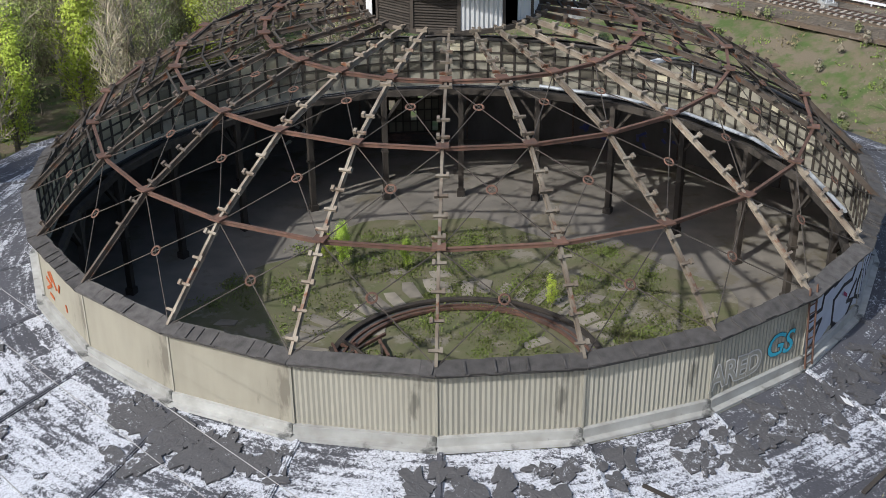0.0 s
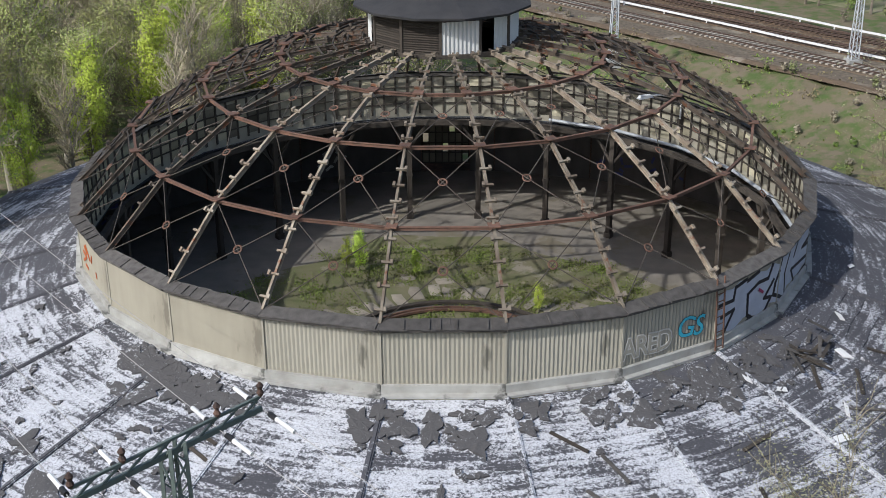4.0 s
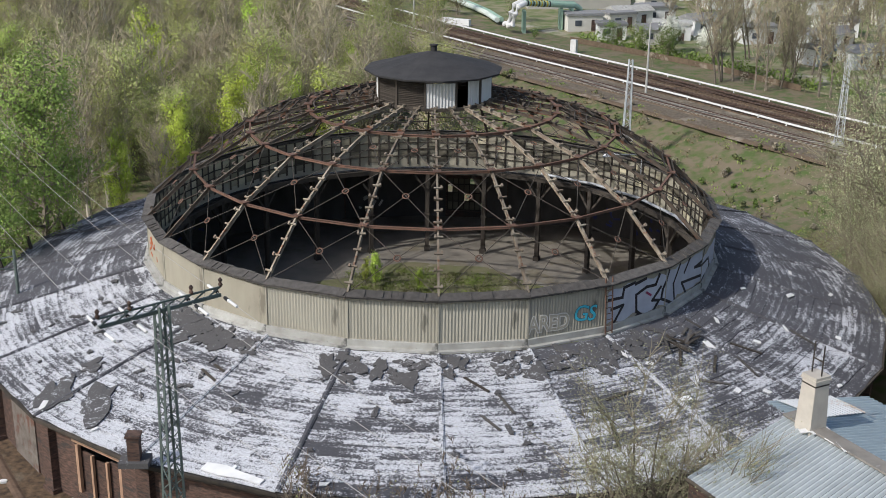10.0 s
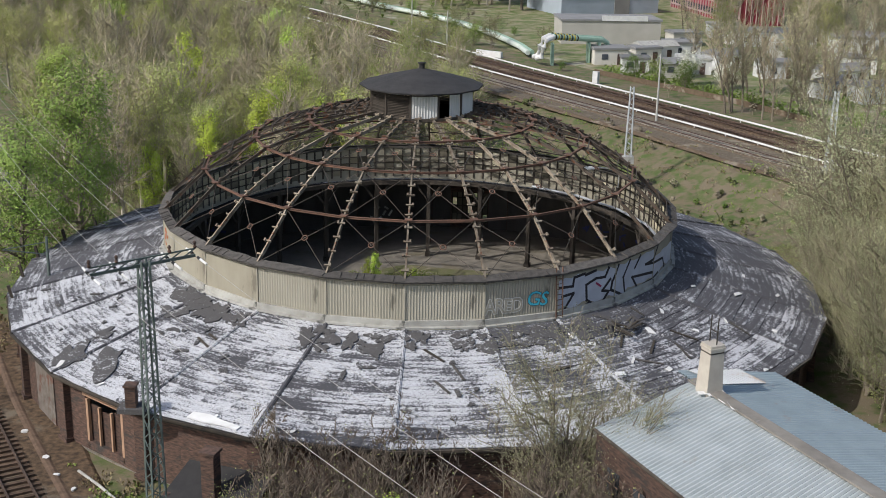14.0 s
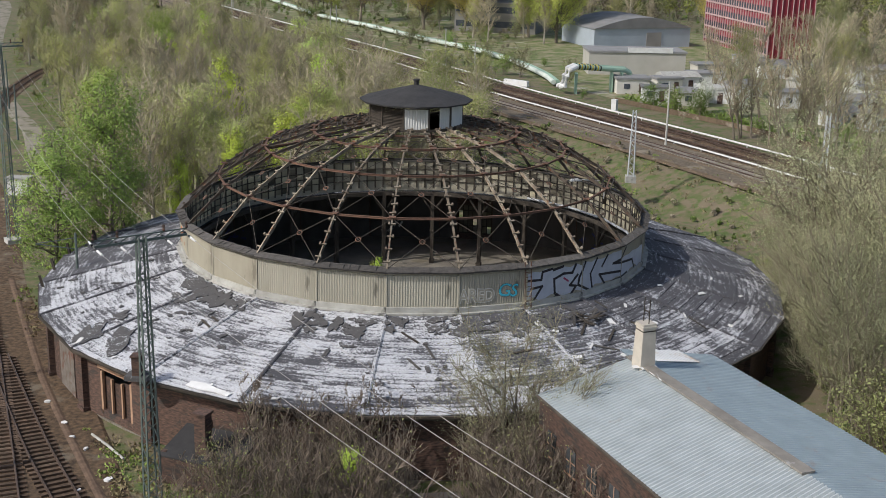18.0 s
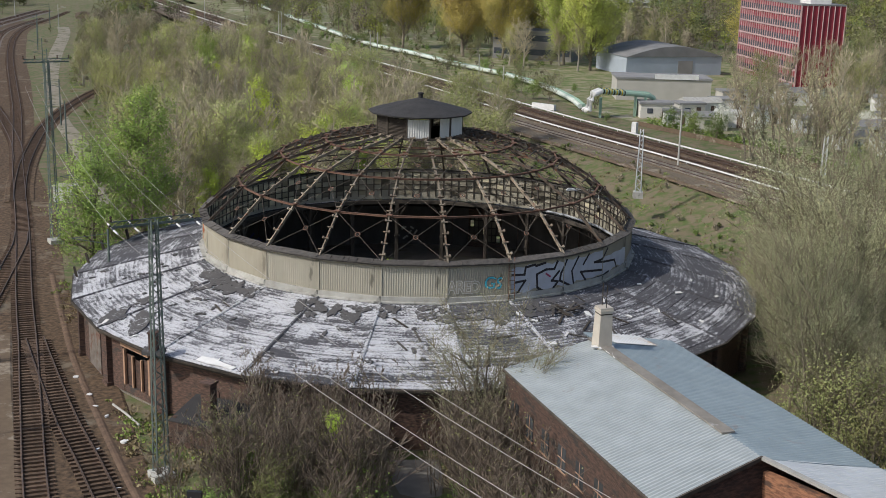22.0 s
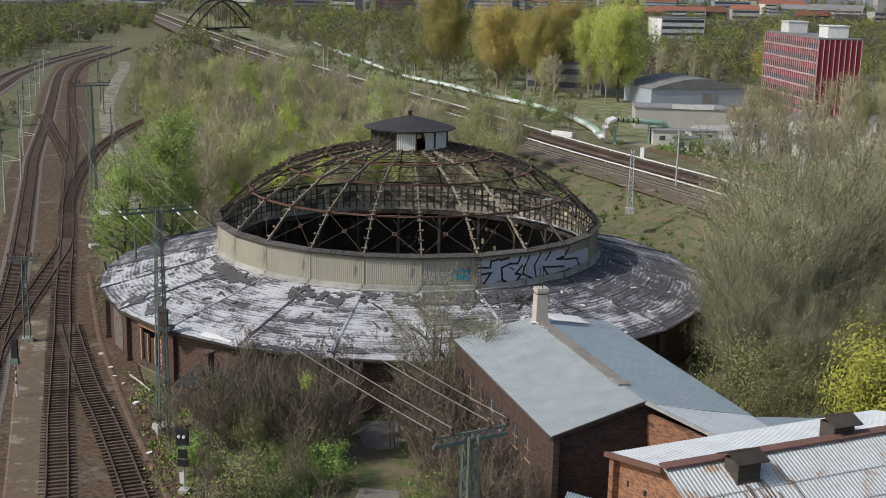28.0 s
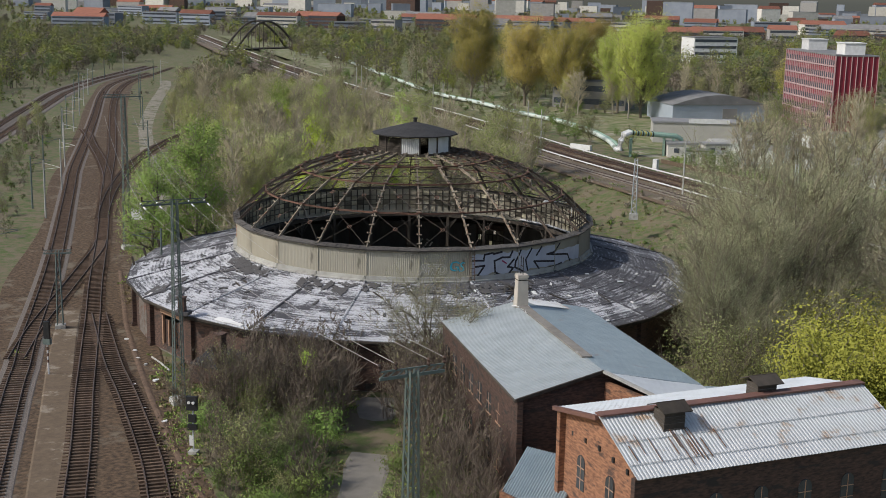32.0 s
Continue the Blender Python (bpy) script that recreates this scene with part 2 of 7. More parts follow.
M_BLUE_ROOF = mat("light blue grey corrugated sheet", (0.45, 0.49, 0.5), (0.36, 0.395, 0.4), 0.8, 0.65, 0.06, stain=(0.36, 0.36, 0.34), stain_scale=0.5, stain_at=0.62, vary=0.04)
# Darker copy of the blue sheet; on the annex it stands in for shade.
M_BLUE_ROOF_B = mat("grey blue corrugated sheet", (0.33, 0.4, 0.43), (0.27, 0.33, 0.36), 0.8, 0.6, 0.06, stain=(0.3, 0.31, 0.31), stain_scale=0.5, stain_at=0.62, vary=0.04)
M_PALE_ROOF = mat("pale rusting corrugated sheet", (0.62, 0.64, 0.65), (0.46, 0.47, 0.47), 0.5, 0.6, 0.06, stain=(0.42, 0.33, 0.25), stain_scale=0.5, stain_at=0.57, vary=0.04)
# Groove sheets: the shade in each groove is put into the colour, beside stains.
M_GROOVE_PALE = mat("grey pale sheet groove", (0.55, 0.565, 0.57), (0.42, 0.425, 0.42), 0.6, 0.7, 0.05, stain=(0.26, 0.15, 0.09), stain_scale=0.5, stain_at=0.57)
M_GROOVE = mat("shade dark sheet groove", (0.16, 0.18, 0.19), (0.1, 0.115, 0.125), 0.8, 0.8, 0.05, stain=(0.15, 0.11, 0.08), stain_scale=0.6, stain_at=0.58)
M_RUSTY = mat("brown rust", (0.2, 0.105, 0.055), (0.12, 0.065, 0.04), 2, 0.9, 0.2)
M_RIDGE_GREY = mat("weathered grey ridge sheet", (0.27, 0.25, 0.22), (0.17, 0.155, 0.135), 1.2, 0.8, 0.15, stain=(0.36, 0.35, 0.33), stain_at=0.6)
M_RIDGE = mat("red brown ridge cap", (0.22, 0.11, 0.085), (0.14, 0.08, 0.065), 1.2, 0.7, 0.1)
M_CHIMNEY = mat("cream rendered chimney", (0.52, 0.48, 0.41), (0.4, 0.36, 0.31), 1.4, 0.9, 0.15, stain=(0.2, 0.17, 0.14), stain_at=0.64)
M_GLASS = mat("dusty dark pane", (0.05, 0.055, 0.06), (0.09, 0.095, 0.1), 2, 0.25, 0.05, spec=0.5)
M_CANVAS_DARK = mat("dark glazing panel", (0.2, 0.18, 0.135), (0.09, 0.08, 0.06), 1.0, 0.9, 0.1, vary=0.5)
M_CANVAS = mat("yellowed glazing panel", (0.54, 0.49, 0.35), (0.36, 0.325, 0.23), 1.3, 0.85, 0.1, vary=0.5, stain=(0.1, 0.09, 0.07), stain_at=0.6)
M_BALLAST = mat("brown rail ballast", (0.165, 0.11, 0.066), (0.06, 0.041, 0.027), 2.4, 0.95, 0.8, fine=25, detail=10, stain=(0.19, 0.155, 0.112), stain_scale=0.22, stain_at=0.56, coords="World", contrast=0.15)
M_TAN_BED = mat("tan brown rail bed", (0.215, 0.175, 0.125), (0.12, 0.097, 0.07), 3, 0.95, 0.7, fine=20, detail=9, stain=(0.28, 0.24, 0.18), stain_scale=0.3, stain_at=0.55, coords="World", contrast=0.15)
M_GRAVEL = mat("grey track gravel", (0.22, 0.19, 0.165), (0.12, 0.1, 0.085), 8, 0.95, 0.7, fine=25, coords="World", contrast=0.15)
M_SANDY = mat("sandy brown platform", (0.16, 0.118, 0.078), (0.11, 0.08, 0.054), 2, 0.95, 0.3, stain=(0.26, 0.22, 0.17), stain_scale=0.4, stain_at=0.56, coords="World")
M_SLEEPER = mat("weathered sleeper", (0.15, 0.1, 0.068), (0.075, 0.05, 0.035), 2, 0.95, 0.4, vary=0.3)
M_SLEEPER_PALE = mat("concrete sleeper", (0.46, 0.41, 0.34), (0.33, 0.29, 0.235), 2, 0.95, 0.3, vary=0.2)
M_RAIL = mat("rusty rail", (0.095, 0.06, 0.045), (0.06, 0.04, 0.03), 3, 0.6, 0.1)
M_RAIL_TOP = mat("worn rail head", (0.17, 0.12, 0.09), (0.1, 0.07, 0.055), 3, 0.5, 0.05, metal=0.3)
M_WHITE = mat("white painted cover", (0.78, 0.78, 0.77), (0.62, 0.62, 0.6), 1.2, 0.6, 0.05, vary=0.1)
M_GREEN_STEEL = mat("grey green lattice steel", (0.16, 0.2, 0.18), (0.1, 0.125, 0.115), 2, 0.6, 0.1)
M_PALE_STEEL = mat("galvanised lattice steel", (0.58, 0.61, 0.63), (0.42, 0.44, 0.46), 2, 0.5, 0.1, metal=0.2)
M_BLACK = mat("black signal plate", (0.018, 0.018, 0.02), (0.03, 0.03, 0.03), 3, 0.5, 0.05)
M_WIRE = mat("weathered wire", (0.38, 0.37, 0.35), (0.28, 0.27, 0.26), 3, 0.5, 0.0)
M_BARK = mat("grey brown bark", (0.27, 0.23, 0.18), (0.17, 0.145, 0.11), 4, 0.95, 0.4, vary=0.25)
M_BARK_PALE = mat("pale grey bark", (0.46, 0.42, 0.35), (0.3, 0.27, 0.21), 4, 0.95, 0.4, vary=0.3)
M_TWIG_TAN = mat("tan upright twigs", (0.4, 0.34, 0.25), (0.27, 0.225, 0.16), 2, 0.95, 0.2, vary=0.25)
M_TWIG_GREY = mat("grey olive willow twigs", (0.27, 0.235, 0.165), (0.17, 0.15, 0.105), 2, 0.95, 0.2, vary=0.2)
L_BIRCH = leaf_mat("hanging birch leaves", (0.46, 0.56, 0.14), (0.28, 0.39, 0.09))
L_THICK = leaf_mat("olive shrub leaves", (0.32, 0.34, 0.13), (0.21, 0.23, 0.09))
L_WILLOW = leaf_mat("grey green willow buds", (0.4, 0.4, 0.235), (0.27, 0.275, 0.15))
L_FAR_OLIVE = leaf_mat("distant olive crowns", (0.36, 0.37, 0.16), (0.15, 0.16, 0.07))
L_FAR_BARE = leaf_mat("distant bare crowns", (0.36, 0.31, 0.23), (0.16, 0.135, 0.1))
L_FAR_BRIGHT = leaf_mat("distant spring crowns", (0.46, 0.48, 0.12), (0.27, 0.3, 0.075))
L_FAR_DARK = leaf_mat("distant dark crowns", (0.19, 0.24, 0.1), (0.11, 0.15, 0.06))
M_TWIG = mat("pale bare twigs", (0.5, 0.43, 0.32), (0.33, 0.28, 0.2), 2, 0.95, 0.2, vary=0.3)
M_TWIG_DARK = mat("brown bare twigs", (0.2, 0.158, 0.122), (0.12, 0.095, 0.074), 2, 0.95, 0.2, vary=0.25)
M_GRASS = mat("spring grass ground", (0.085, 0.125, 0.036), (0.17, 0.14, 0.088), 0.9, 0.95, 0.9, fine=7, detail=11, stain=(0.18, 0.148, 0.1), stain_scale=0.3, stain_at=0.515, contrast=0.13, coords="World", vary=0)
M_FLOOR = mat("dusty concrete floor", (0.24, 0.215, 0.18), (0.14, 0.128, 0.107), 0.5, 0.95, 0.2, stain=(0.16, 0.14, 0.1), stain_scale=0.35, stain_at=0.55, coords="World")
M_MOSS = mat("mossy rubble ground", (0.13, 0.145, 0.06), (0.2, 0.175, 0.11), 0.9, 0.95, 0.6, fine=9, stain=(0.28, 0.25, 0.19), stain_scale=0.5, stain_at=0.56, coords="World")
M_FOOT = mat("pale sandy path", (0.29, 0.26, 0.21), (0.2, 0.18, 0.14), 0.5, 0.95, 0.2, stain=(0.11, 0.12, 0.055), stain_scale=0.35, stain_at=0.52, coords="World")
M_PATH = mat("worn asphalt lane", (0.27, 0.25, 0.22), (0.19, 0.175, 0.15), 0.8, 0.95, 0.2, coords="World")
L_OLIVE = leaf_mat("young olive leaves", (0.47, 0.49, 0.18), (0.27, 0.3, 0.1))
L_GREEN = leaf_mat("fresh green leaves", (0.22, 0.31, 0.075), (0.13, 0.2, 0.05))
L_BRIGHT = leaf_mat("bright spring leaves", (0.5, 0.6, 0.09), (0.37, 0.5, 0.07))
L_OCHRE = leaf_mat("ochre poplar leaves", (0.5, 0.4, 0.12), (0.36, 0.31, 0.09))
L_YELLOW = leaf_mat("yellow green leaves", (0.58, 0.57, 0.09), (0.42, 0.44, 0.07))
L_GREY = leaf_mat("grey green budding leaves", (0.5, 0.49, 0.27), (0.33, 0.31, 0.17))
L_LIME = leaf_mat("light lime leaves", (0.47, 0.52, 0.13), (0.33, 0.39, 0.09))
L_DRY = leaf_mat("dry straw grass", (0.34, 0.28, 0.16), (0.24, 0.21, 0.1))
L_BLOSSOM = leaf_mat("white blossom", (0.72, 0.72, 0.66), (0.5, 0.52, 0.42))
L_WEED = leaf_mat("weed leaves", (0.2, 0.27, 0.06), (0.13, 0.13, 0.05))

# ---- mesh helpers ----
def mesh(name, verts, faces, material):
    me = bpy.data.meshes.new(name)
    me.from_pydata([tuple(v) for v in verts], [], faces)
    me.update()
    for one in material if isinstance(material, (list, tuple)) else (material,):
        me.materials.append(one)
    return me


def part(name, me, parent=None, label="", m=None):
    ob = new(name, me)
    if parent is not None:
        ob.parent = parent
    if m is not None:
        ob.matrix_basis = m
    if label:
        ob["label"] = label
    return ob


def thing(name, label, category, m=None, group="", kind="", data=None):
    ob = new(name, data)
    if m is not None:
        ob.matrix_basis = m
    return tagged(ob, label, category, group, kind)


class Build:
    """Collects boxes, tubes and plates into one mesh."""

    def __init__(self):
        self.v, self.f = [], []

    def add(self, verts, faces):
        o = len(self.v)
        self.v += [tuple(p) for p in verts]
        self.f += [tuple(i + o for i in f) for f in faces]
        return self

    def box(self, sx, sy, sz, m=None, c=(0, 0, 0), taper=1.0):
        m = m or Matrix()
        v = []
        for z in (-0.5, 0.5):
            k = taper if z > 0 else 1.0
            for x, y in ((-0.5, -0.5), (0.5, -0.5), (0.5, 0.5), (-0.5, 0.5)):
                v.append(m @ Vector((c[0] + x * sx * k, c[1] + y * sy * k, c[2] + z * sz)))
        return self.add(v, [(3, 2, 1, 0), (4, 5, 6, 7), (0, 1, 5, 4), (1, 2, 6, 5), (2, 3, 7, 6), (3, 0, 4, 7)])

    def bar(self, a, b, w, h=None):
        """A square bar from a to b."""
        a, b = Vector(a), Vector(b)
        d = b - a
        q = d.to_track_quat("Y", "Z").to_matrix().to_4x4()
        return self.box(w, d.length, h or w, Matrix.Translation((a + b) / 2) @ q)

    def tube(self, pts, radii, sides=6, cap=True):
        pts = [Vector(p) for p in pts]
        rings = []
        for i, p in enumerate(pts):
            d = pts[min(i + 1, len(pts) - 1)] - pts[max(i - 1, 0)]
            u = d.cross(Vector((0, 0, 1)) if abs(d.normalized().z) < 0.95 else Vector((1, 0, 0))).normalized()
            w = d.cross(u).normalized()
            r = radii[i] if isinstance(radii, (list, tuple)) else radii
            rings.append([p + r * (math.cos(2 * math.pi * k / sides) * u + math.sin(2 * math.pi * k / sides) * w) for k in range(sides)])
        v = [q for ring in rings for q in ring]
        f = [(i * sides + k, i * sides + (k + 1) % sides, (i + 1) * sides + (k + 1) % sides, (i + 1) * sides + k) for i in range(len(pts) - 1) for k in range(sides)]
        if cap:
            f += [tuple(range(sides))[::-1], tuple((len(pts) - 1) * sides + k for k in range(sides))]
        return self.add(v, f)

    def prism(self, outline, z0, z1, m=None):
        m = m or Matrix()
        n = len(outline)
        v = [m @ Vector((x, y, z0)) for x, y in outline] + [m @ Vector((x, y, z1)) for x, y in outline]
        f = [tuple(range(n))[::-1], tuple(range(n, 2 * n))] + [(i, (i + 1) % n, n + (i + 1) % n, n + i) for i in range(n)]
        return self.add(v, f)

    def lathe(self, profile, sides=16, m=None):
        m = m or Matrix()
        v = [m @ Vector((r * math.cos(2 * math.pi * k / sides), r * math.sin(2 * math.pi * k / sides), z)) for r, z in profile for k in range(sides)]
        f = [(i * sides + k, i * sides + (k + 1) % sides, (i + 1) * sides + (k + 1) % sides, (i + 1) * sides + k) for i in range(len(profile) - 1) for k in range(sides)]
        f += [tuple(range(sides))[::-1], tuple((len(profile) - 1) * sides + k for k in range(sides))]
        return self.add(v, f)

    def me(self, name, material):
        return mesh(name, self.v, self.f, material)


def corrugated(name, width, height, pitch, depth, material, thick=0.012):
    """An upright wavy sheet: x along the wall, z up, facing -y."""
    n = max(2, int(width / pitch) * 4)
    v, f = [], []
    for i in range(n + 1):
        x = -width / 2 + width * i / n
        y = depth * 0.5 * math.sin(2 * math.pi * (i / 4))
        v += [(x, y, 0), (x, y, height), (x, y + thick, 0), (x, y + thick, height)]
    for i in range(n):
        a, b = 4 * i, 4 * i + 4
        f += [(a, b, b + 1, a + 1), (a + 2, a + 3, b + 3, b + 2), (a + 1, b + 1, b + 3, a + 3)]
    return mesh(name, v, f, material)


def polar(r, az, z=0.0, c=(0.0, 0.0)):
    a = radians(az)
    return Vector((c[0] + r * math.cos(a), c[1] + r * math.sin(a), z))


def face_pose(az, r, z, c=(0.0, 0.0)):
    """A frame on a wall at azimuth az: x to the right as seen from outside, y inward, z up."""
    return Matrix.Translation(polar(r, az, z, c)) @ Matrix.Rotation(radians(az + 90), 4, "Z")


def soft_step(a, b, x):
    t = min(1.0, max(0.0, (x - a) / (b - a)))
    return t * t * (3 - 2 * t)

# ---- terrain ----
G = -0.8                      # yard level
RISE = 2.9                    # level of the far line
REF = [(178.0, -150.0), (117.0, -50.0), (53.6, 48.5), (46.6, 60.0), (36.0, 77.0), (10.7, 115.7), (-20.3, 169.0), (-88.0, 279.0), (-182.0, 445.0), (-330.0, 720.0)]


def ref_offset(x, y):
    """Signed distance to the far line, positive towards the yard."""
    best, sign = 1e9, 1
    for (ax, ay), (bx, by) in zip(REF, REF[1:]):
        dx, dy = bx - ax, by - ay
        k = min(1.0, max(0.0, ((x - ax) * dx + (y - ay) * dy) / (dx * dx + dy * dy)))
        px, py = x - ax - k * dx, y - ay - k * dy
        d = math.hypot(px, py)
        if d < best:
            best, sign = d, 1 if dx * py - dy * px > 0 else -1
    return best * sign


def height(x, y):
    o = ref_offset(x, y)
    h = G + (RISE - G) * (1 - soft_step(15.5, 27.0, o))
    if o > 14:
        h += 0.25 * noise.noise((x * 0.11, y * 0.11, 0)) * soft_step(14, 22, o) * (0.0 if x < 0 else 1.0)
    if math.hypot(x, y + 0.35) < 33:
        h = min(h, G - 0.12)
    return h


def steps(lo, hi, fine_lo, fine_hi, fine, far=18):
    out = list(np.arange(fine_lo, fine_hi + 0.01, fine))
    k = np.linspace(0, 1, far)[1:] ** 2
    return [fine_lo + (lo - fine_lo) * q for q in k[::-1]] + out + [fine_hi + (hi - fine_hi) * q for q in k]


gx, gy = steps(-3000, 3000, -150, 150, 4.0), steps(-900, 4600, -140, 260, 4.0)
gv = [(x, y, height(x, y)) for y in gy for x in gx]
nx = len(gx)
gf = [(j * nx + i, j * nx + i + 1, (j + 1) * nx + i + 1, (j + 1) * nx + i) for j in range(len(gy) - 1) for i in range(nx - 1)]
thing("ground", "spring grass and bare earth around the depot", "ground", kind="structure", data=mesh("ground", gv, gf, M_GRASS))


def ribbon(name, pts, half_w, z, material, label, category, thick=0.25, kind="structure", follow=False, half_w2=None):
    """A flat strip along a line, with side faces."""
    v, f = [], []
    for i, (x, y) in enumerate(pts):
        a, b = pts[max(0, i - 1)], pts[min(len(pts) - 1, i + 1)]
        d = Vector((b[0] - a[0], b[1] - a[1], 0)).normalized()
        n = Vector((-d.y, d.x, 0))
        w = half_w if half_w2 is None else half_w + (half_w2 - half_w) * i / (len(pts) - 1)
        zz = (height(x, y) if follow else 0) + z
        p = Vector((x, y, zz))
        v += [p + n * w, p - n * w, p + n * (w + 0.5) - Vector((0, 0, thick)), p - n * (w + 0.5) - Vector((0, 0, thick))]
    for i in range(len(pts) - 1):
        a, b = 4 * i, 4 * i + 4
        f += [(a + 1, b + 1, b, a), (a, b, b + 2, a + 2), (b + 1, a + 1, a + 3, b + 3)]
    return thing(name, label, category, kind=kind, data=mesh(name, v, f, material))


def resample(pts, step):
    """Smooth (Catmull-Rom) line, then points at even steps."""
    p = [Vector((*q, 0)) for q in pts]
    p = [2 * p[0] - p[1]] + p + [2 * p[-1] - p[-2]]
    dense = []
    for i in range(1, len(p) - 2):
        for k in range(24):
            t = k / 24
            a, b, c, d = p[i - 1], p[i], p[i + 1], p[i + 2]
            dense.append(0.5 * ((2 * b) + (c - a) * t + (2 * a - 5 * b + 4 * c - d) * t * t + (3 * b - a - 3 * c + d) * t ** 3))
    dense.append(p[-2])
    out, left = [dense[0]], step
    for a, b in zip(dense, dense[1:]):
        d = (b - a).length
        while d >= left:
            a = a + (b - a) * (left / d)
            out.append(a)
            d = (b - a).length
            left = step
        left -= d
    return [(q.x, q.y) for q in out]


def offset_line(pts, off):
    out = []
    for i, (x, y) in enumerate(pts):
        a, b = pts[max(0, i - 1)], pts[min(len(pts) - 1, i + 1)]
        d = Vector((b[0] - a[0], b[1] - a[1], 0)).normalized()
        out.append((x - d.y * off, y + d.x * off))
    return out


SLEEPER = Build().box(0.25, 2.5, 0.16).me("sleeper", M_SLEEPER)
SLEEPER_C = Build().box(0.28, 2.5, 0.18).me("sleeper", M_SLEEPER_PALE)


def railway(line, z, sleeper, near, label, bed=None, bed_w=1.9, spacing=0.66, far_from=9e9):
    """Track: two rails, single sleepers where the camera passes near, the rest joined."""
    pts = resample(line, spacing)
    track = thing("railway_track", label, "railway track")
    if bed:
        rb = ribbon("ballast", pts[::4] + [pts[-1]], bed_w, z, bed, "", "", thick=0.3, kind="")
        rb.parent = track
        for key in ("label", "category", "kind"):
            if key in rb:
                del rb[key]
    rest = Build()
    singles = 0
    for i, (x, y) in enumerate(pts[:-1]):
        d = Vector((pts[i + 1][0] - x, pts[i + 1][1] - y, 0))
        m = Matrix.Translation((x, y, z + 0.03)) @ Matrix.Rotation(math.atan2(d.y, d.x) + random.uniform(-0.02, 0.02), 4, "Z")
        if near(x, y) and singles < 240:
            part("sleeper", sleeper, track, m=m)
            singles += 1
        elif i < far_from:
            rest.box(0.26, 2.5, 0.16, m)
    if rest.v:
        r = part("sleeper_row", rest.me("sleeper_row", sleeper.materials[0]), track)
        r["kind"] = "stuff"
    for side in (-0.75, 0.75):
        line2 = offset_line(pts[::2] + [pts[-1]], side)
        v, f = [], []
        for i, (x, y) in enumerate(line2):
            a, b = line2[max(0, i - 1)], line2[min(len(line2) - 1, i + 1)]
            d = Vector((b[0] - a[0], b[1] - a[1], 0)).normalized()
            n = Vector((-d.y, d.x, 0))
            for o, h in ((0.075, 0.1), (0.04, 0.14), (0.04, 0.24), (-0.04, 0.24), (-0.04, 0.14), (-0.075, 0.1)):
                v.append(Vector((x, y, z + h)) + n * o)
        for i in range(len(line2) - 1):
            f += [(6 * i + k, 6 * i + 6 + k, 6 * i + 7 + k, 6 * i + 1 + k) for k in range(5)]
        me = mesh("rail", v, f, (M_RAIL, M_RAIL_TOP))
        for k, p in enumerate(me.polygons):
            p.material_index = 1 if k % 5 == 2 else 0
        part("rail", me, track)
    return track


# ---- yard tracks beside the roundhouse ----
YARD_2 = [(-6.5, -66.0), (-13.9, -50.7), (-20.03, -38.67), (-23.69, -31.24), (-27.96, -22.6), (-31.9, -14.58), (-39.1, -0.25), (-51.4, 25.1), (-72.6, 67.6), (-95.2, 114.2), (-116.4, 156.0), (-145.4, 213.7), (-171.8, 270.4), (-188.9, 316.0), (-199.5, 360.0), (-222.0, 443.0), (-236.0, 503.0), (-250.0, 570.0)]
YARD_3 = [(3.2, -71.5), (-5.5, -55.2), (-10.3, -47.2), (-16.5, -37.6), (-21.3, -30.5), (-26.4, -22.3), (-31.9, -13.2)]
YARD_1 = [(-10.0, -72.0), (-25.9, -40.4), (-29.5, -32.9), (-33.8, -24.3), (-42.0, -7.0), (-53.4, 16.2), (-78.5, 65.5), (-90.0, 88.2), (-115.6, 142.0), (-137.6, 187.4), (-163.4, 240.2), (-181.5, 280.6), (-192.0, 312.0), (-203.0, 358.0)]
YARD_0 = [(-112.0, 80.0), (-132.0, 130.0), (-154.6, 184.4), (-168.8, 219.3), (-181.2, 250.0), (-191.0, 281.2), (-198.5, 307.0), (-208.5, 351.0), (-220.5, 404.0), (-234.0, 461.0), (-247.0, 520.0)]
SIDING = [(-58.5, 39.0), (-64.5, 52.0), (-71.1, 67.7), (-80.2, 92.0), (-84.2, 105.0), (-89.3, 124.5), (-94.0, 150.0), (-96.0, 180.0), (-95.0, 212.0)]
FAR_SPUR = [(-78.0, 186.0), (-96.0, 215.0), (-115.0, 244.5), (-136.6, 281.0), (-165.0, 324.0), (-191.0, 370.0), (-207.0, 411.0), (-222.0, 460.0)]
CROSS_A = [(-50.5, 23.0), (-48.1, 17.5), (-45.0, 8.5), (-40.6, -4.6), (-37.2, -14.9), (-34.6, -22.4), (-31.0, -31.5)]
CROSS_B = [(-121.0, 150.0), (-114.0, 139.0), (-103.0, 120.5), (-92.5, 103.5), (-79.9, 82.0), (-71.0, 65.0)]
yard = resample([(8.0, -76.0), (-13.0, -45.0), (-22.0, -30.0), (-30.5, -15.0), (-41.0, 0.5), (-54.0, 26.0), (-78.0, 70.0), (-92.5, 101.0), (-119.0, 156.0), (-142.0, 202.0), (-167.0, 255.0), (-186.0, 298.0), (-199.0, 345.0)], 4.0)
split = min(range(len(yard)), key=lambda i: abs(yard[i][1] - 37.0))
near_bed = [(x + (-5.4) * (1 - i / split), y + (-2.6) * (1 - i / split)) for i, (x, y) in enumerate(yard[:split + 1])]
ribbon("track_bed", near_bed, 9.6, G + 0.02, M_BALLAST, "brown ballast of the yard tracks", "track bed", half_w2=6.4)
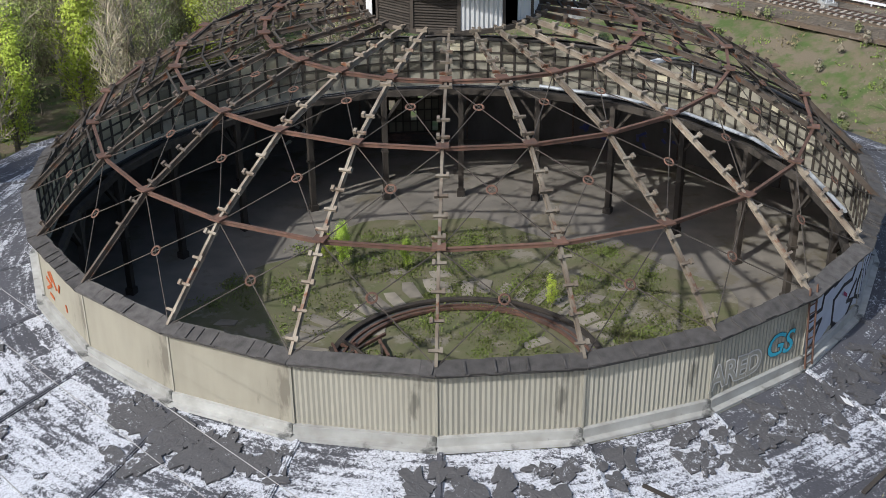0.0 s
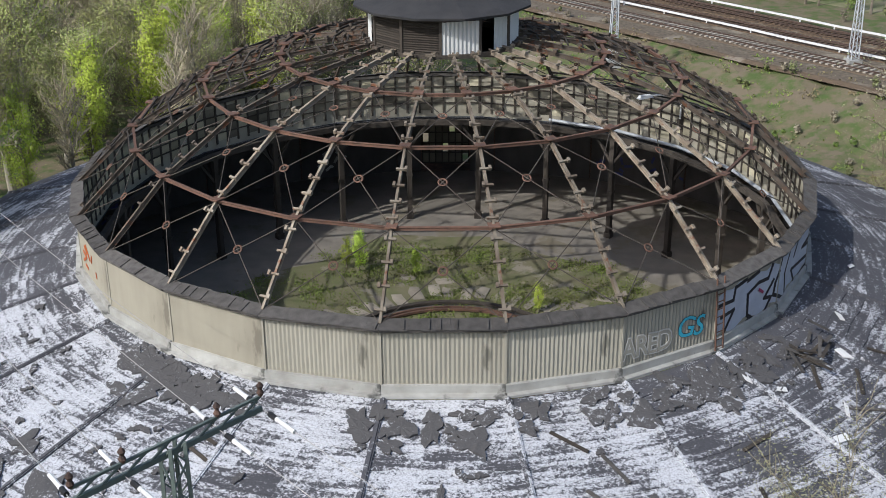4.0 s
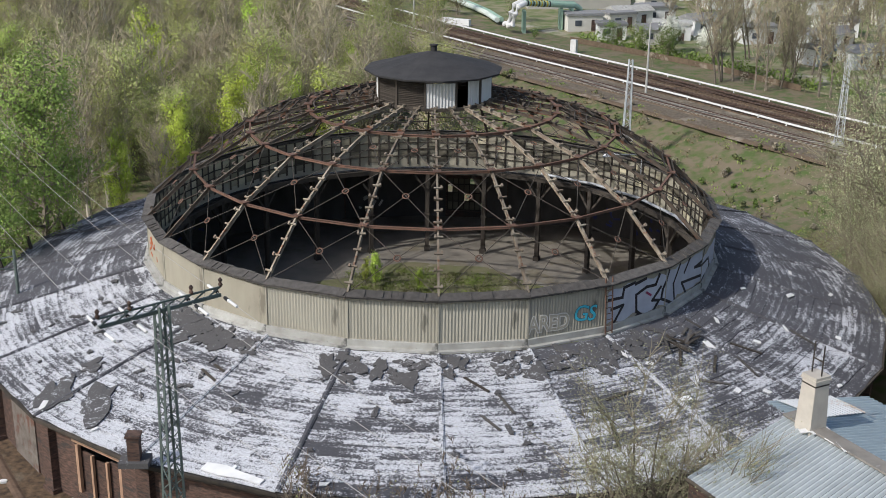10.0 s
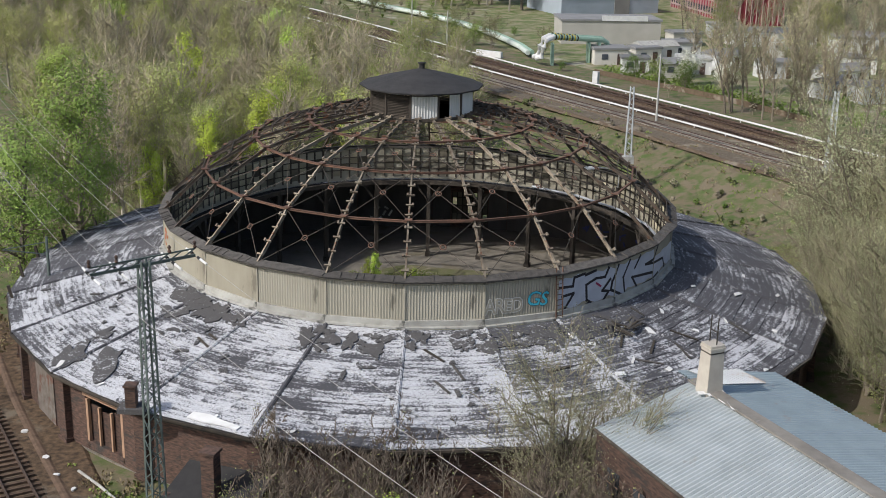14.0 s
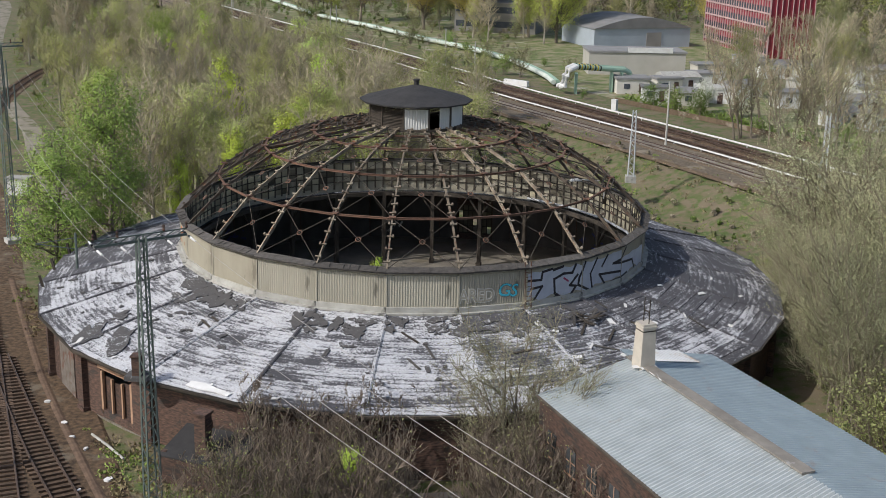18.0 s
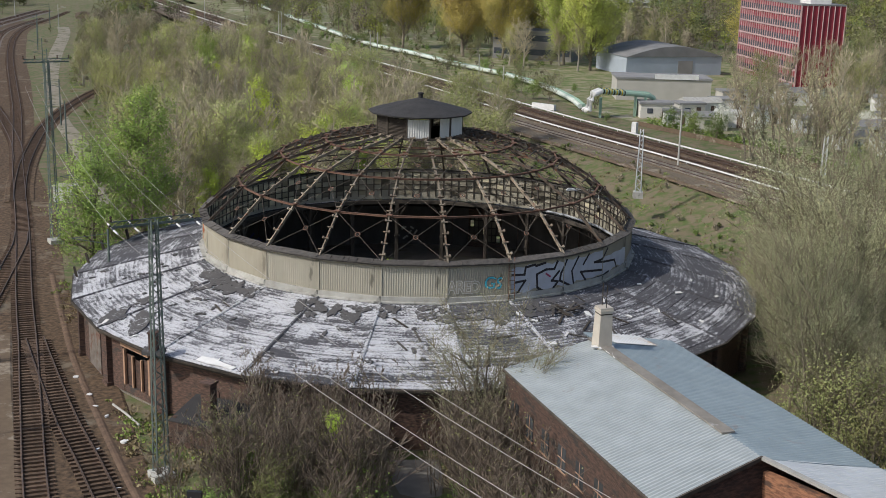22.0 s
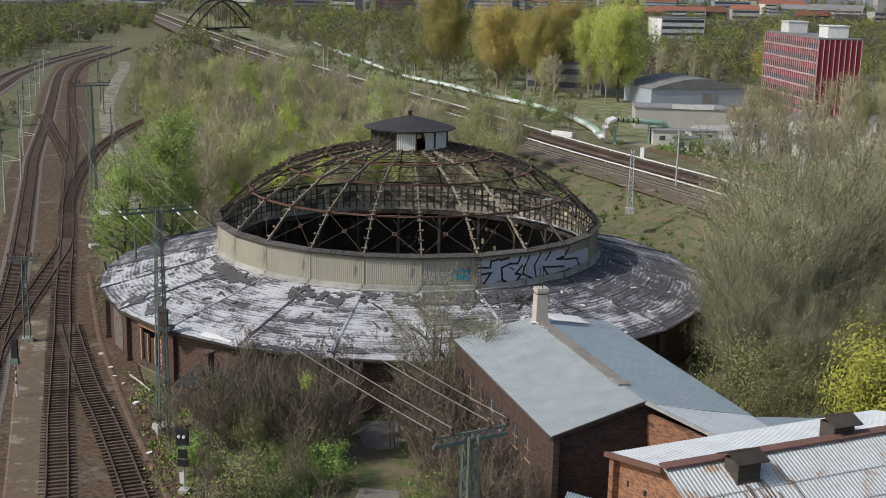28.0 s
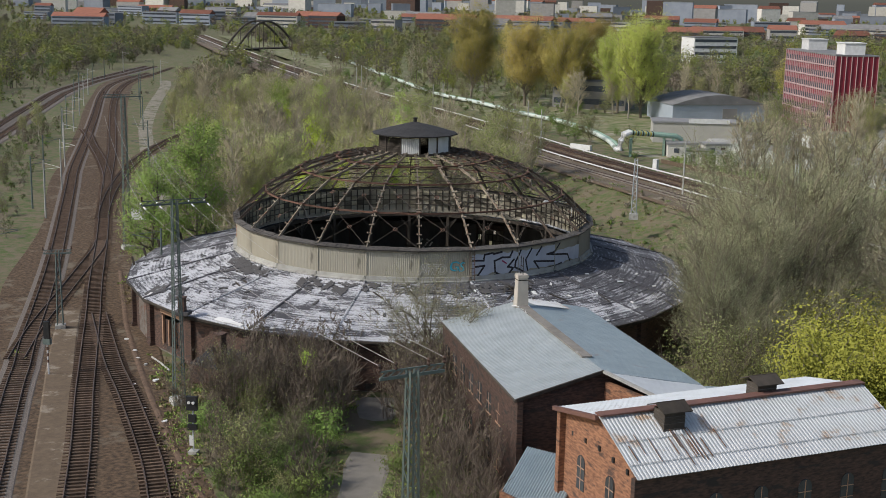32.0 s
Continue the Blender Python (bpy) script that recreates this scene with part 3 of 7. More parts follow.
ribbon("track_bed", yard[split:], 6.4, G + 0.02, M_BALLAST, "brown ballast of the yard tracks further out", "track bed", half_w2=6.0)
PATHWAY = resample([(-47.0, 38.0), (-53.7, 51.8), (-61.4, 67.0), (-70.0, 85.0), (-83.0, 107.0), (-99.0, 139.0), (-113.0, 168.5), (-136.0, 222.0), (-163.5, 290.0), (-182.0, 330.0)], 4.0)
ribbon("footpath", PATHWAY, 1.15, G + 0.05, M_FOOT, "pale sandy footpath beside the yard", "footpath", thick=0.1, half_w2=1.9)
near_yard = lambda x, y: y < 12
ribbon("platform_strip", resample([(-8.2, -66.0), (-13.0, -57.0), (-20.5, -42.5), (-25.5, -33.0), (-30.4, -23.3), (-36.0, -11.8)], 2.0), 1.35, G + 0.1, M_SANDY, "sandy brown strip between two yard tracks", "ground strip", half_w2=1.0)
railway(YARD_2, G + 0.06, SLEEPER, near_yard, "rusty yard track on dark wooden sleepers")
railway(YARD_3, G + 0.065, SLEEPER, near_yard, "rusty diverging yard track on dark wooden sleepers")
railway(YARD_1, G + 0.06, SLEEPER, near_yard, "rusty yard track on wooden sleepers and grey gravel", bed=M_GRAVEL, bed_w=1.7)
railway(YARD_0, G + 0.15, SLEEPER, lambda x, y: False, "distant curving rail line", bed=M_GRAVEL, bed_w=2.4)
railway(offset_line(resample(YARD_0, 8.0), 4.5), G + 0.15, SLEEPER, lambda x, y: False, "distant curving rail line beside another", bed=M_GRAVEL, bed_w=2.4)
railway(SIDING, G + 0.12, SLEEPER, lambda x, y: False, "overgrown siding curving behind the trees", bed=M_BALLAST, bed_w=1.8)
railway(FAR_SPUR, G + 0.16, SLEEPER, lambda x, y: False, "distant brown rail line crossing the scrub", bed=M_BALLAST, bed_w=2.6)
railway(CROSS_A, G + 0.075, SLEEPER, lambda x, y: y < 8, "crossover track between the yard lines")
railway(CROSS_B, G + 0.075, SLEEPER, lambda x, y: False, "far crossover track between the yard lines")
ribbon("cable_trough", resample([(8.0, -69.0), (-2.9, -54.5), (-9.7, -44.5), (-15.4, -35.7), (-25.3, -19.4), (-31.0, -9.0), (-40.0, 8.0)], 2.0), 0.1, G + 0.1, M_SLEEPER, "weathered concrete cable trough beside the track", "cable trough", thick=0.2)

# ---- far line on its bank ----
ref = resample(REF[1:], 6.0)
ribbon("far_track_bed", offset_line(ref, 8.6), 8.2, RISE + 0.05, M_TAN_BED, "brown ballast of the electrified line", "track bed")
ribbon("bank_path", offset_line(ref, 16.2), 0.9, RISE + 0.03, M_SANDY, "sandy footway along the bank edge", "footway")
near_far = lambda x, y: -15 < y < 110
railway(offset_line(ref, 2.3), RISE + 0.12, SLEEPER, near_far, "dark red electrified track with side rail", bed=M_BALLAST)
railway(offset_line(ref, 5.0 + 1.6), RISE + 0.12, SLEEPER, lambda x, y: 20 < y < 120, "dark red electrified track", bed=M_BALLAST)
railway(offset_line(ref, 12.2), RISE + 0.12, SLEEPER_C, near_far, "rail track on pale concrete sleepers", bed=M_SANDY, bed_w=1.6)
for off in (0.2, 8.4):
    line = offset_line(ref, off)
    v, f = [], []
    for x, y in line:
        v += [(x, y, RISE + 0.32), (x, y, RISE + 0.56)]
    b = Build()
    for (ax, ay), (bx, by) in zip(line, line[1:]):
        b.bar((ax, ay, RISE + 0.45), (bx, by, RISE + 0.45), 0.16, 0.2)
        b.box(0.12, 0.12, 0.4, Matrix.Translation((ax, ay, RISE + 0.22)))
    thing("contact_rail", "white covered side contact rail on short posts", "contact rail", group="contact rails", data=b.me("contact_rail", M_WHITE))

M_GARDEN = mat("dug and grassy garden ground", (0.3, 0.265, 0.17), (0.13, 0.18, 0.055), 0.35, 0.95, 0.6, fine=5, detail=10, stain=(0.42, 0.39, 0.32), stain_scale=0.12, stain_at=0.57, contrast=0.12, coords="World")
ribbon("garden_ground", offset_line(ref, -54.0), 44.0, RISE + 0.02, M_GARDEN, "patchwork of allotment beds and grass", "ground", thick=0.05)

# ---- roundhouse: plan ----
N = 24
C = (0.15, -0.1)
RD = 19.8                      # drum corners
Z_SILL, Z_TOP = 6.75, 9.95
RO, ZO = 31.2, 3.97            # eave corners
CO = (0.2, -0.7)
CORNERS = [(RD - 0.1, Z_TOP), (16.58, 12.85), (12.72, 15.15), (8.67, 16.4), (3.9, 17.15)]
house = thing("roundhouse", "round derelict locomotive shed with a bare iron dome", "building")

# outer brick wall with gates, sector by sector
RW = RO - 0.75
WALL_TOP = ZO - 0.22
half = RW * math.sin(radians(7.5))
apo = RW * math.cos(radians(7.5))
wall_face = Build()
for x0, x1, z0, z1 in ((-half, -1.9, G, WALL_TOP), (1.9, half, G, WALL_TOP), (-1.9, 1.9, WALL_TOP - 0.75, WALL_TOP)):
    wall_face.box(x1 - x0, 0.5, z1 - z0, c=((x0 + x1) / 2, 0.25, (z0 + z1) / 2))
wall_face.box(3.8, 0.5, 0.6, c=(0, 0.25, G + 0.3))
WALL_GATE = wall_face.me("brick_wall", M_BRICK)
WALL_PLAIN = Build().box(2 * half, 0.5, WALL_TOP - G, c=(0, 0.25, (WALL_TOP + G) / 2)).me("brick_wall", M_BRICK)
# Dark lining added over the brick of the inner wall faces.
LINING = Build().box(2 * half - 0.3, 0.06, WALL_TOP - G, c=(0, 0.54, (WALL_TOP + G) / 2)).me("inner_lining", M_DARK_GREY)
LINING_GATE = Build().box(half - 2.1, 0.06, WALL_TOP - G, c=(0, 0.54, (WALL_TOP + G) / 2)).me("inner_lining", M_DARK_GREY)
WIN_V = Build().box(0.1, 0.12, WALL_TOP - G - 1.3, c=(0, 0.3, (WALL_TOP + G) / 2)).me("glazing_bar", M_TIMBER)
WIN_PANE = Build().box(0.43, 0.03, 0.75, c=(0, 0.3, 0)).me("pane", M_CANVAS_DARK)
WIN_H = Build().box(3.8, 0.12, 0.1, c=(0, 0.3, 0)).me("glazing_bar", M_TIMBER)
PIER = Build().box(0.9, 0.55, WALL_TOP - G + 0.1, c=(0, -0.1, (WALL_TOP + G) / 2)).box(1.1, 0.75, 0.3, c=(0, -0.1, G + 0.15)).me("pier", M_BRICK)
EAVE = Build().box(2 * RO * math.sin(radians(7.5)) + 0.1, 0.7, 0.22, c=(0, 0.3, -0.14)).box(2 * RO * math.sin(radians(7.5)) + 0.12, 0.14, 0.16, c=(0, -0.1, -0.02)).me("eave_board", M_TIMBER)
GATE_FRAME = Build().box(0.22, 0.2, 3.5, c=(-1.78, 0, 1.75)).box(0.22, 0.2, 3.5, c=(1.78, 0, 1.75)).box(0.16, 0.16, 3.2, c=(-0.6, 0, 1.6)).box(0.16, 0.16, 3.2, c=(0.65, 0, 1.6)).me("gate_frame", M_LINTEL)
INFILL = Build().box(3.5, 0.12, 3.5, c=(0, 0, 1.75)).me("infill", M_RUBBLE)
INFILL_BRICK = Build().box(2.6, 0.1, 2.6, c=(0, 0, 1.3)).prism([(1.3 * math.cos(a), 0.7 * math.sin(a)) for a in np.linspace(0, math.pi, 9)], -0.05, 0.05, Matrix.Translation((0, 0, 2.6)) @ Matrix.Rotation(math.pi / 2, 4, "X")).me("infill", M_BRICK)
LINTEL = Build().box(3.9, 0.22, 0.55, c=(0, 0, 0)).me("lintel", M_LINTEL)
GATE_LEAF = Build().box(1.1, 0.08, 3.1, c=(-1.2, 0.05, 1.55)).box(1.1, 0.08, 2.9, c=(0.02, 0.05, 1.45)).box(1.05, 0.08, 3.2, c=(1.22, 0.05, 1.6)).me("gate_leaf", M_BRICK)
for k in range(N):
    az = -180 + 15 * k + 7.5
    m = face_pose(az, apo, 0, CO)
    gate = -130 < az < -125
    part("brick_wall", WALL_GATE if (gate or 75 < az < 90) else WALL_PLAIN, house, m=m)
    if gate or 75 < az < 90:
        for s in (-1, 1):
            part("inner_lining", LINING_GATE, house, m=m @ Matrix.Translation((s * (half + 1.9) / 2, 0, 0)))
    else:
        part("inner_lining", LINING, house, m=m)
    if 75 < az < 90:
        for i in range(8):
            part("glazing_bar", WIN_V, house, m=m @ Matrix.Translation((-1.85 + 3.7 * i / 7, 0, 0)))
        for i in range(5):
            part("glazing_bar", WIN_H, house, m=m @ Matrix.Translation((0, 0, G + 0.65 + 0.85 * i)))
        for i in range(7):
            for j in range(4):
                if (3 * i + 5 * j) % 7:
                    part("pane", WIN_PANE, house, m=m @ Matrix.Translation((-1.586 + 0.5286 * i, 0, G + 1.075 + 0.85 * j)))
    part("pier", PIER, house, m=face_pose(az - 7.5, RW, 0, CO))
    part("eave_board", EAVE, house, m=face_pose(az, RO * math.cos(radians(7.5)), ZO - 0.03, CO))
    if gate:
        part("gate_frame", GATE_FRAME, house, "pale timber gate frame", m=m @ Matrix.Translation((0, 0.1, G)))
        part("lintel", LINTEL, house, "pale orange timber lintel", m=m @ Matrix.Translation((0, -0.05, WALL_TOP - 0.5)))
        part("gate_leaf", GATE_LEAF, house, "bricked up gate opening", m=m @ Matrix.Translation((0, 0.25, G)))
    elif -175 < az < -105:
        part("infill", INFILL if az < -135 else INFILL_BRICK, house, "rough infill of a former gate", m=m @ Matrix.Translation((0, -0.02, G)))

# roof deck and its covering sheets
CR = (0.2, -0.5)


def roof_pt(q, az, lift=0.0):
    """q: 0 at the drum, 1 at the eave."""
    k = math.cos(radians(7.5)) / math.cos(radians((az % 15) - 7.5))
    r = ((RD + 0.05) * (1 - q) + (RO + 0.15) * q) * k
    return polar(r, az, (Z_SILL - 0.1) * (1 - q) + ZO * q + lift, CR)


for k in range(N):
    deck = Build()
    a0, a1 = 15 * k, 15 * (k + 1)
    c = [roof_pt(q, a, l) for a in (a0 + 0.001, a1 - 0.001) for q in (0, 1) for l in (-0.16, -0.02)]
    deck.add(c, [(0, 2, 3, 1), (4, 5, 7, 6), (1, 3, 7, 5), (0, 4, 6, 2), (2, 6, 7, 3), (0, 1, 5, 4)])
    part("roof_deck", deck.me("roof_deck", M_SEAM), house, "dark boarded roof deck")
COURSES = 12


def sheet(j, variant):
    """One course of roofing in one sector, in the sector's own frame, with a wavering lower edge."""
    rnd = random.Random(j * 7 + variant)
    q0, q1 = j / COURSES, (j + 1.08) / COURSES
    v, f = [], []
    cols = 7
    for i in range(cols + 1):
        a = 0.18 + (15 - 0.36) * i / cols
        top = roof_pt(q0, a, 0.015 + 0.008 * rnd.random())
        low = roof_pt(min(q1, 1.0) + rnd.uniform(-0.006, 0.006), a, 0.05 + 0.03 * rnd.random())
        v += [top, low, low - Vector((0, 0, 0.05))]
    for i in range(cols):
        p, n = 3 * i, 3 * i + 3
        f += [(p, p + 1, n + 1, n), (p + 1, p + 2, n + 2, n + 1)]
    off = Vector((*CR, 0))
    return [p - off for p in v], f


SHEETS = {}
for j in range(COURSES):
    for variant in range(2):
        v, f = sheet(j, variant)
        for tone, m in enumerate((M_ROOF_WHITE, M_ROOF_MID, M_ROOF_DARK)):
            SHEETS[j, variant, tone] = mesh("roof_sheet", v, f, m)


def roof_tone(az, j):
    """How much white coating is left, from weathering seen on the sectors."""
    az = (az + 180) % 360 - 180
    k = random.random()
    if -172 < az < -75:
        if az > -110 and j > 7:
            return 1 if k < 0.55 else 0
        return 1 if (j == 0 and k < 0.3) or k < 0.16 else 0
    if -75 <= az < -60:
        return 2 if j < 2 else 1 if j < 5 or k < 0.45 else 0
    if -24 <= az < 60:
        return 1 if j > 8 and k < 0.35 else 2
    if -60 <= az < -24:
        if j <= 1 + (az > -30):
            return 2
        if -45 < az and j > 7 and k < 0.45:
            return 0
        return 2 if k < 0.18 else 1
    return 1 if k < 0.3 else 2


# ---- drum wall ----
wface = RD * math.cos(radians(7.5))
wid = 2 * RD * math.sin(radians(7.5))
H_PANEL = Z_TOP - 0.42 - (Z_SILL + 0.42)
CORE = Build().box(wid + 0.03, 0.12, Z_TOP - Z_SILL - 0.3, c=(0, 0.11, (Z_TOP - Z_SILL - 0.3) / 2)).me("wall_core", M_RENDER)
SILL = Build().box(wid + 0.06, 0.3, 0.45, c=(0, -0.02, 0.2), taper=0.99).box(wid + 0.12, 0.55, 0.12, c=(0, -0.16, 0.0)).me("sill", M_CONCRETE)
WAVY = corrugated("wall_sheet", wid - 0.02, H_PANEL, 0.188, 0.034, M_PANEL)
SMOOTH = Build().box(wid - 0.02, 0.05, H_PANEL, c=(0, 0, H_PANEL / 2)).me("wall_sheet", M_RENDER)
# Darker flat sheet for the drum faces from 0 to 170 degrees.
DARK_SHEET = Build().box(wid - 0.02, 0.05, H_PANEL, c=(0, 0, H_PANEL / 2)).me("wall_sheet", M_DARK_GREY)
STRIP = Build().box(0.09, 0.06, H_PANEL + 0.1, c=(0, -0.03, H_PANEL / 2)).me("corner_strip", M_PANEL)


def coping_board(seed):
    rnd = random.Random(seed)
    b = Build()
    n, x = 9, -wid / 2 - 0.03
    for i in range(n):
        w = (wid + 0.06) / n
        t = Matrix.Translation((x + w / 2, -0.02, 0)) @ Matrix.Rotation(radians(rnd.uniform(14, 20)), 4, "X") @ Matrix.Rotation(radians(rnd.uniform(-1.5, 1.5)), 4, "Y")
        b.box(w * 1.02, 0.72 + rnd.uniform(-0.06, 0.05), 0.05, t, c=(0, 0, rnd.uniform(-0.01, 0.02)))
        if rnd.random() < 0.35:
            b.box(0.07, 0.6, 0.06, t, c=(rnd.uniform(-0.2, 0.2), -0.05, 0.05))
        x += w
    b.box(wid + 0.02, 0.07, 0.16, c=(0, -0.27, -0.14))
    b.box(wid + 0.05, 0.4, 0.2, c=(0, 0.06, -0.14))
    return b.me("coping", M_COPING)


COPINGS = [coping_board(i) for i in range(4)]
BAR_V = Build().box(0.13, 0.07, H_PANEL + 0.3, c=(0, 0, H_PANEL / 2)).me("timber_bar", M_TIMBER)
BAR_H = Build().box(wid - 0.1, 0.07, 0.08).me("timber_rail", M_TIMBER)
# Darker panel, used mostly on the faces between 40 and 140 degrees.
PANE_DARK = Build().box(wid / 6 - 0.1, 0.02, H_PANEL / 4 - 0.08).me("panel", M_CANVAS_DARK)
PANE = Build().box(wid / 6 - 0.1, 0.02, H_PANEL / 4 - 0.08).me("panel", M_CANVAS)
drum = thing("drum_wall", "low polygonal drum wall of stained beige sheets under a felted coping", "wall")
for k in range(N):
    az = -180 + 15 * k + 7.5
    m = face_pose(az, wface, Z_SILL, C)
    part("wall_core", CORE, drum, m=m)
    part("sill", SILL, drum, "whitened concrete sill", m=m)
    sheet_me = WAVY if -118 < az < -62 else DARK_SHEET if 0 < az < 170 else SMOOTH
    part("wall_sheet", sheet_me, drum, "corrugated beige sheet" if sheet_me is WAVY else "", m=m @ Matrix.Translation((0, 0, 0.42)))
    part("corner_strip", STRIP, drum, m=face_pose(az - 7.5, RD, Z_SILL + 0.42, C))
    part("coping", COPINGS[k % 4], drum, "grey felt covered coping boards", m=m @ Matrix.Translation((0, 0, Z_TOP - Z_SILL)))
    inner = m @ Matrix.Translation((0, 0.22, 0.42))
    for i in range(7):
        part("timber_bar", BAR_V, drum, m=inner @ Matrix.Translation((-wid / 2 + 0.05 + (wid - 0.1) * i / 6, 0, 0)))
    for i in range(1, 4):
        part("timber_rail", BAR_H, drum, m=inner @ Matrix.Translation((0, 0.01, H_PANEL * i / 4)))
    if -5 < az < 190 or az < -160:
        for i in range(6):
            for j in range(4):
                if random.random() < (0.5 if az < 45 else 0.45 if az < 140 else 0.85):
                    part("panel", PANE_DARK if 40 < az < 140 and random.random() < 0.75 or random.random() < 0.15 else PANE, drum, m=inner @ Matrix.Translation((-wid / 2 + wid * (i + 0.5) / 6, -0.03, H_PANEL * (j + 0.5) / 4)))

# ---- iron dome ----
dome = thing("dome_frame", "bare rusting iron dome of ribs, rings and crossed rods", "dome frame")


def rib_mesh(seed, material):
    rnd = random.Random(seed)
    b = Build()
    pts = [Vector((r, 0, z)) for r, z in CORNERS]
    for p, q in zip(pts, pts[1:]):
        d = (q - p).normalized()
        m = Matrix.Translation((p + q) / 2) @ Matrix.Rotation(math.atan2(d.z, -d.x), 4, "Y") @ Matrix.Rotation(math.pi, 4, "Z")
        L = (q - p).length
        b.box(L + 0.05, 0.115, 0.035, m, c=(0, 0, 0.1))
        b.box(L + 0.05, 0.04, 0.2, m)
        b.box(L + 0.05, 0.13, 0.035, m, c=(0, 0, -0.1))
        n = max(2, round(L / 0.95))
        for i in range(n):
            if rnd.random() < 0.9:
                c = (-L / 2 + L * (i + 0.5) / n, rnd.uniform(-0.04, 0.04), 0.16)
                b.box(0.1, 0.5, 0.11, m, c=c)
                b.box(0.2, 0.12, 0.16, m, c=(c[0], c[1] + rnd.choice((-0.2, 0.2)), c[2] + 0.06))
    return b.me("rib", material)


RIBS = [rib_mesh(1, M_STEEL_PALE), rib_mesh(2, M_STEEL), rib_mesh(3, M_STEEL)]


def ring_mesh(i, w):
    r, z = CORNERS[i]
    b = Build()
    p, q = polar(r, -7.5, z), polar(r, 7.5, z)
    b.bar(p, q, w * 0.5, 0.14).bar(p + Vector((0, 0, 0.08)), q + Vector((0, 0, 0.08)), w, 0.03)
    b.box(0.55, 0.5, 0.06, Matrix.Translation(p) @ Matrix.Rotation(radians(-7.5), 4, "Z"), c=(0, 0, 0.15))
    return b.me("ring_segment", M_RUST)


RINGS = {i: ring_mesh(i, 0.14 if i < 3 else 0.18) for i in (1, 2, 3)}


def brace_meshes(i):
    (r0, z0), (r1, z1) = CORNERS[i], CORNERS[i + 1]
    a, b, c, d = polar(r0, -7.5, z0), polar(r0, 7.5, z0), polar(r1, -7.5, z1), polar(r1, 7.5, z1)
    rods = [Build().tube([a, d], 0.024, 5).me("tie_rod", M_ROD), Build().tube([b, c], 0.024, 5).me("tie_rod", M_ROD)]
    s = (a - b).length / ((a - b).length + (c - d).length)
    x = a + (d - a) * s
    n = (d - a).cross(c - b).normalized()
    m = Matrix.Translation(x) @ n.to_track_quat("Z", "Y").to_matrix().to_4x4()
    v = [m @ Vector(((0.19 + 0.045 * cu) * math.cos(math.pi * k / 6), (0.19 + 0.045 * cu) * math.sin(math.pi * k / 6), 0.035 * su)) for k in range(12) for cu, su in ((1, 0), (0, 1), (-1, 0), (0, -1))]
    h = Build().add(v, [(4 * k + e, 4 * ((k + 1) % 12) + e, 4 * ((k + 1) % 12) + (e + 1) % 4, 4 * k + (e + 1) % 4) for k in range(12) for e in range(4)])
    return rods, h.me("turnbuckle", M_RUST)


BRACES = [brace_meshes(i) for i in range(3)]
for k in range(N):
    az = 15 * k
    turn = Matrix.Translation((*C, 0)) @ Matrix.Rotation(radians(az), 4, "Z")
    turn_mid = Matrix.Translation((*C, 0)) @ Matrix.Rotation(radians(az + 7.5), 4, "Z")
    part("rib", RIBS[0 if 210 < az < 320 else 1 + k % 2], dome, m=turn)
    for i, me in RINGS.items():
        part("ring_segment", me, dome, m=turn_mid)
    for rods, hub in BRACES:
        for me in rods:
            part("tie_rod", me, dome, m=turn_mid)
        part("turnbuckle", hub, dome, m=turn_mid)
for k in range(N):
    az = 15 * k
    if not (az < 195 or az > 330):
        continue
    for (r0, z0), (r1, z1) in zip(CORNERS, CORNERS[1:]):
        n = max(2, round(math.hypot(r1 - r0, z1 - z0) / 0.85))
        for i in range(n):
            if random.random() < (0.62 if r0 < 14 else 0.4):
                q = (i + 0.5) / n
                r, z = r0 + (r1 - r0) * q, z0 + (z1 - z0) * q + 0.16
                a, b = polar(r, az, z, C), polar(r, az + 15, z, C)
                s = random.choice((0, 0, 0, 0.3))
                a = a + (b - a) * s
                part("purlin", Build().bar(a, b + Vector((0, 0, random.uniform(-0.12, 0.02))), 0.075, 0.1).me("purlin", M_TIMBER), dome)

# ---- lantern on top ----
lantern = thing("roof_lantern", "dark felt roofed lantern with white corrugated and louvred sides", "roof lantern")
RL, ZL0, ZL1 = 3.95, 16.95, 19.05
fw = 2 * RL * math.sin(radians(15))
b = Build().lathe([(4.75, 19.0), (4.78, 19.12), (2.6, 19.72), (0.25, 20.28), (0.25, 20.3)], 12, Matrix.Translation((*C, 0)) @ Matrix.Rotation(radians(6), 4, "Z"))
part("roof", b.me("lantern_roof", M_LANTERN_ROOF), lantern)
part("finial", Build().lathe([(0.22, 20.2), (0.2, 20.62), (0.3, 20.66), (0.3, 20.74), (0.1, 20.78)], 10, Matrix.Translation((*C, 0))).me("finial", M_LANTERN_ROOF), lantern)
part("base_ring", Build().lathe([(RL + 0.15, ZL0), (RL + 0.15, ZL0 + 0.2), (RL - 0.1, ZL0 + 0.2), (RL - 0.1, ZL0)], 24, Matrix.Translation((*C, 0))).me("base_ring", M_TIMBER), lantern)
POST = Build().box(0.16, 0.16, ZL1 - ZL0, c=(0, 0, (ZL1 - ZL0) / 2)).me("post", M_TIMBER)
LSHEET = corrugated("side_sheet", fw - 0.1, 1.75, 0.2, 0.05, M_WHITE_SHEET)
LSHEET_H = corrugated("side_sheet", fw * 0.5, 1.75, 0.2, 0.05, M_WHITE_SHEET)
LOUVRE = Build().box(fw - 0.1, 0.13, 0.025, Matrix.Rotation(radians(35), 4, "X")).me("louvre", M_TIMBER)
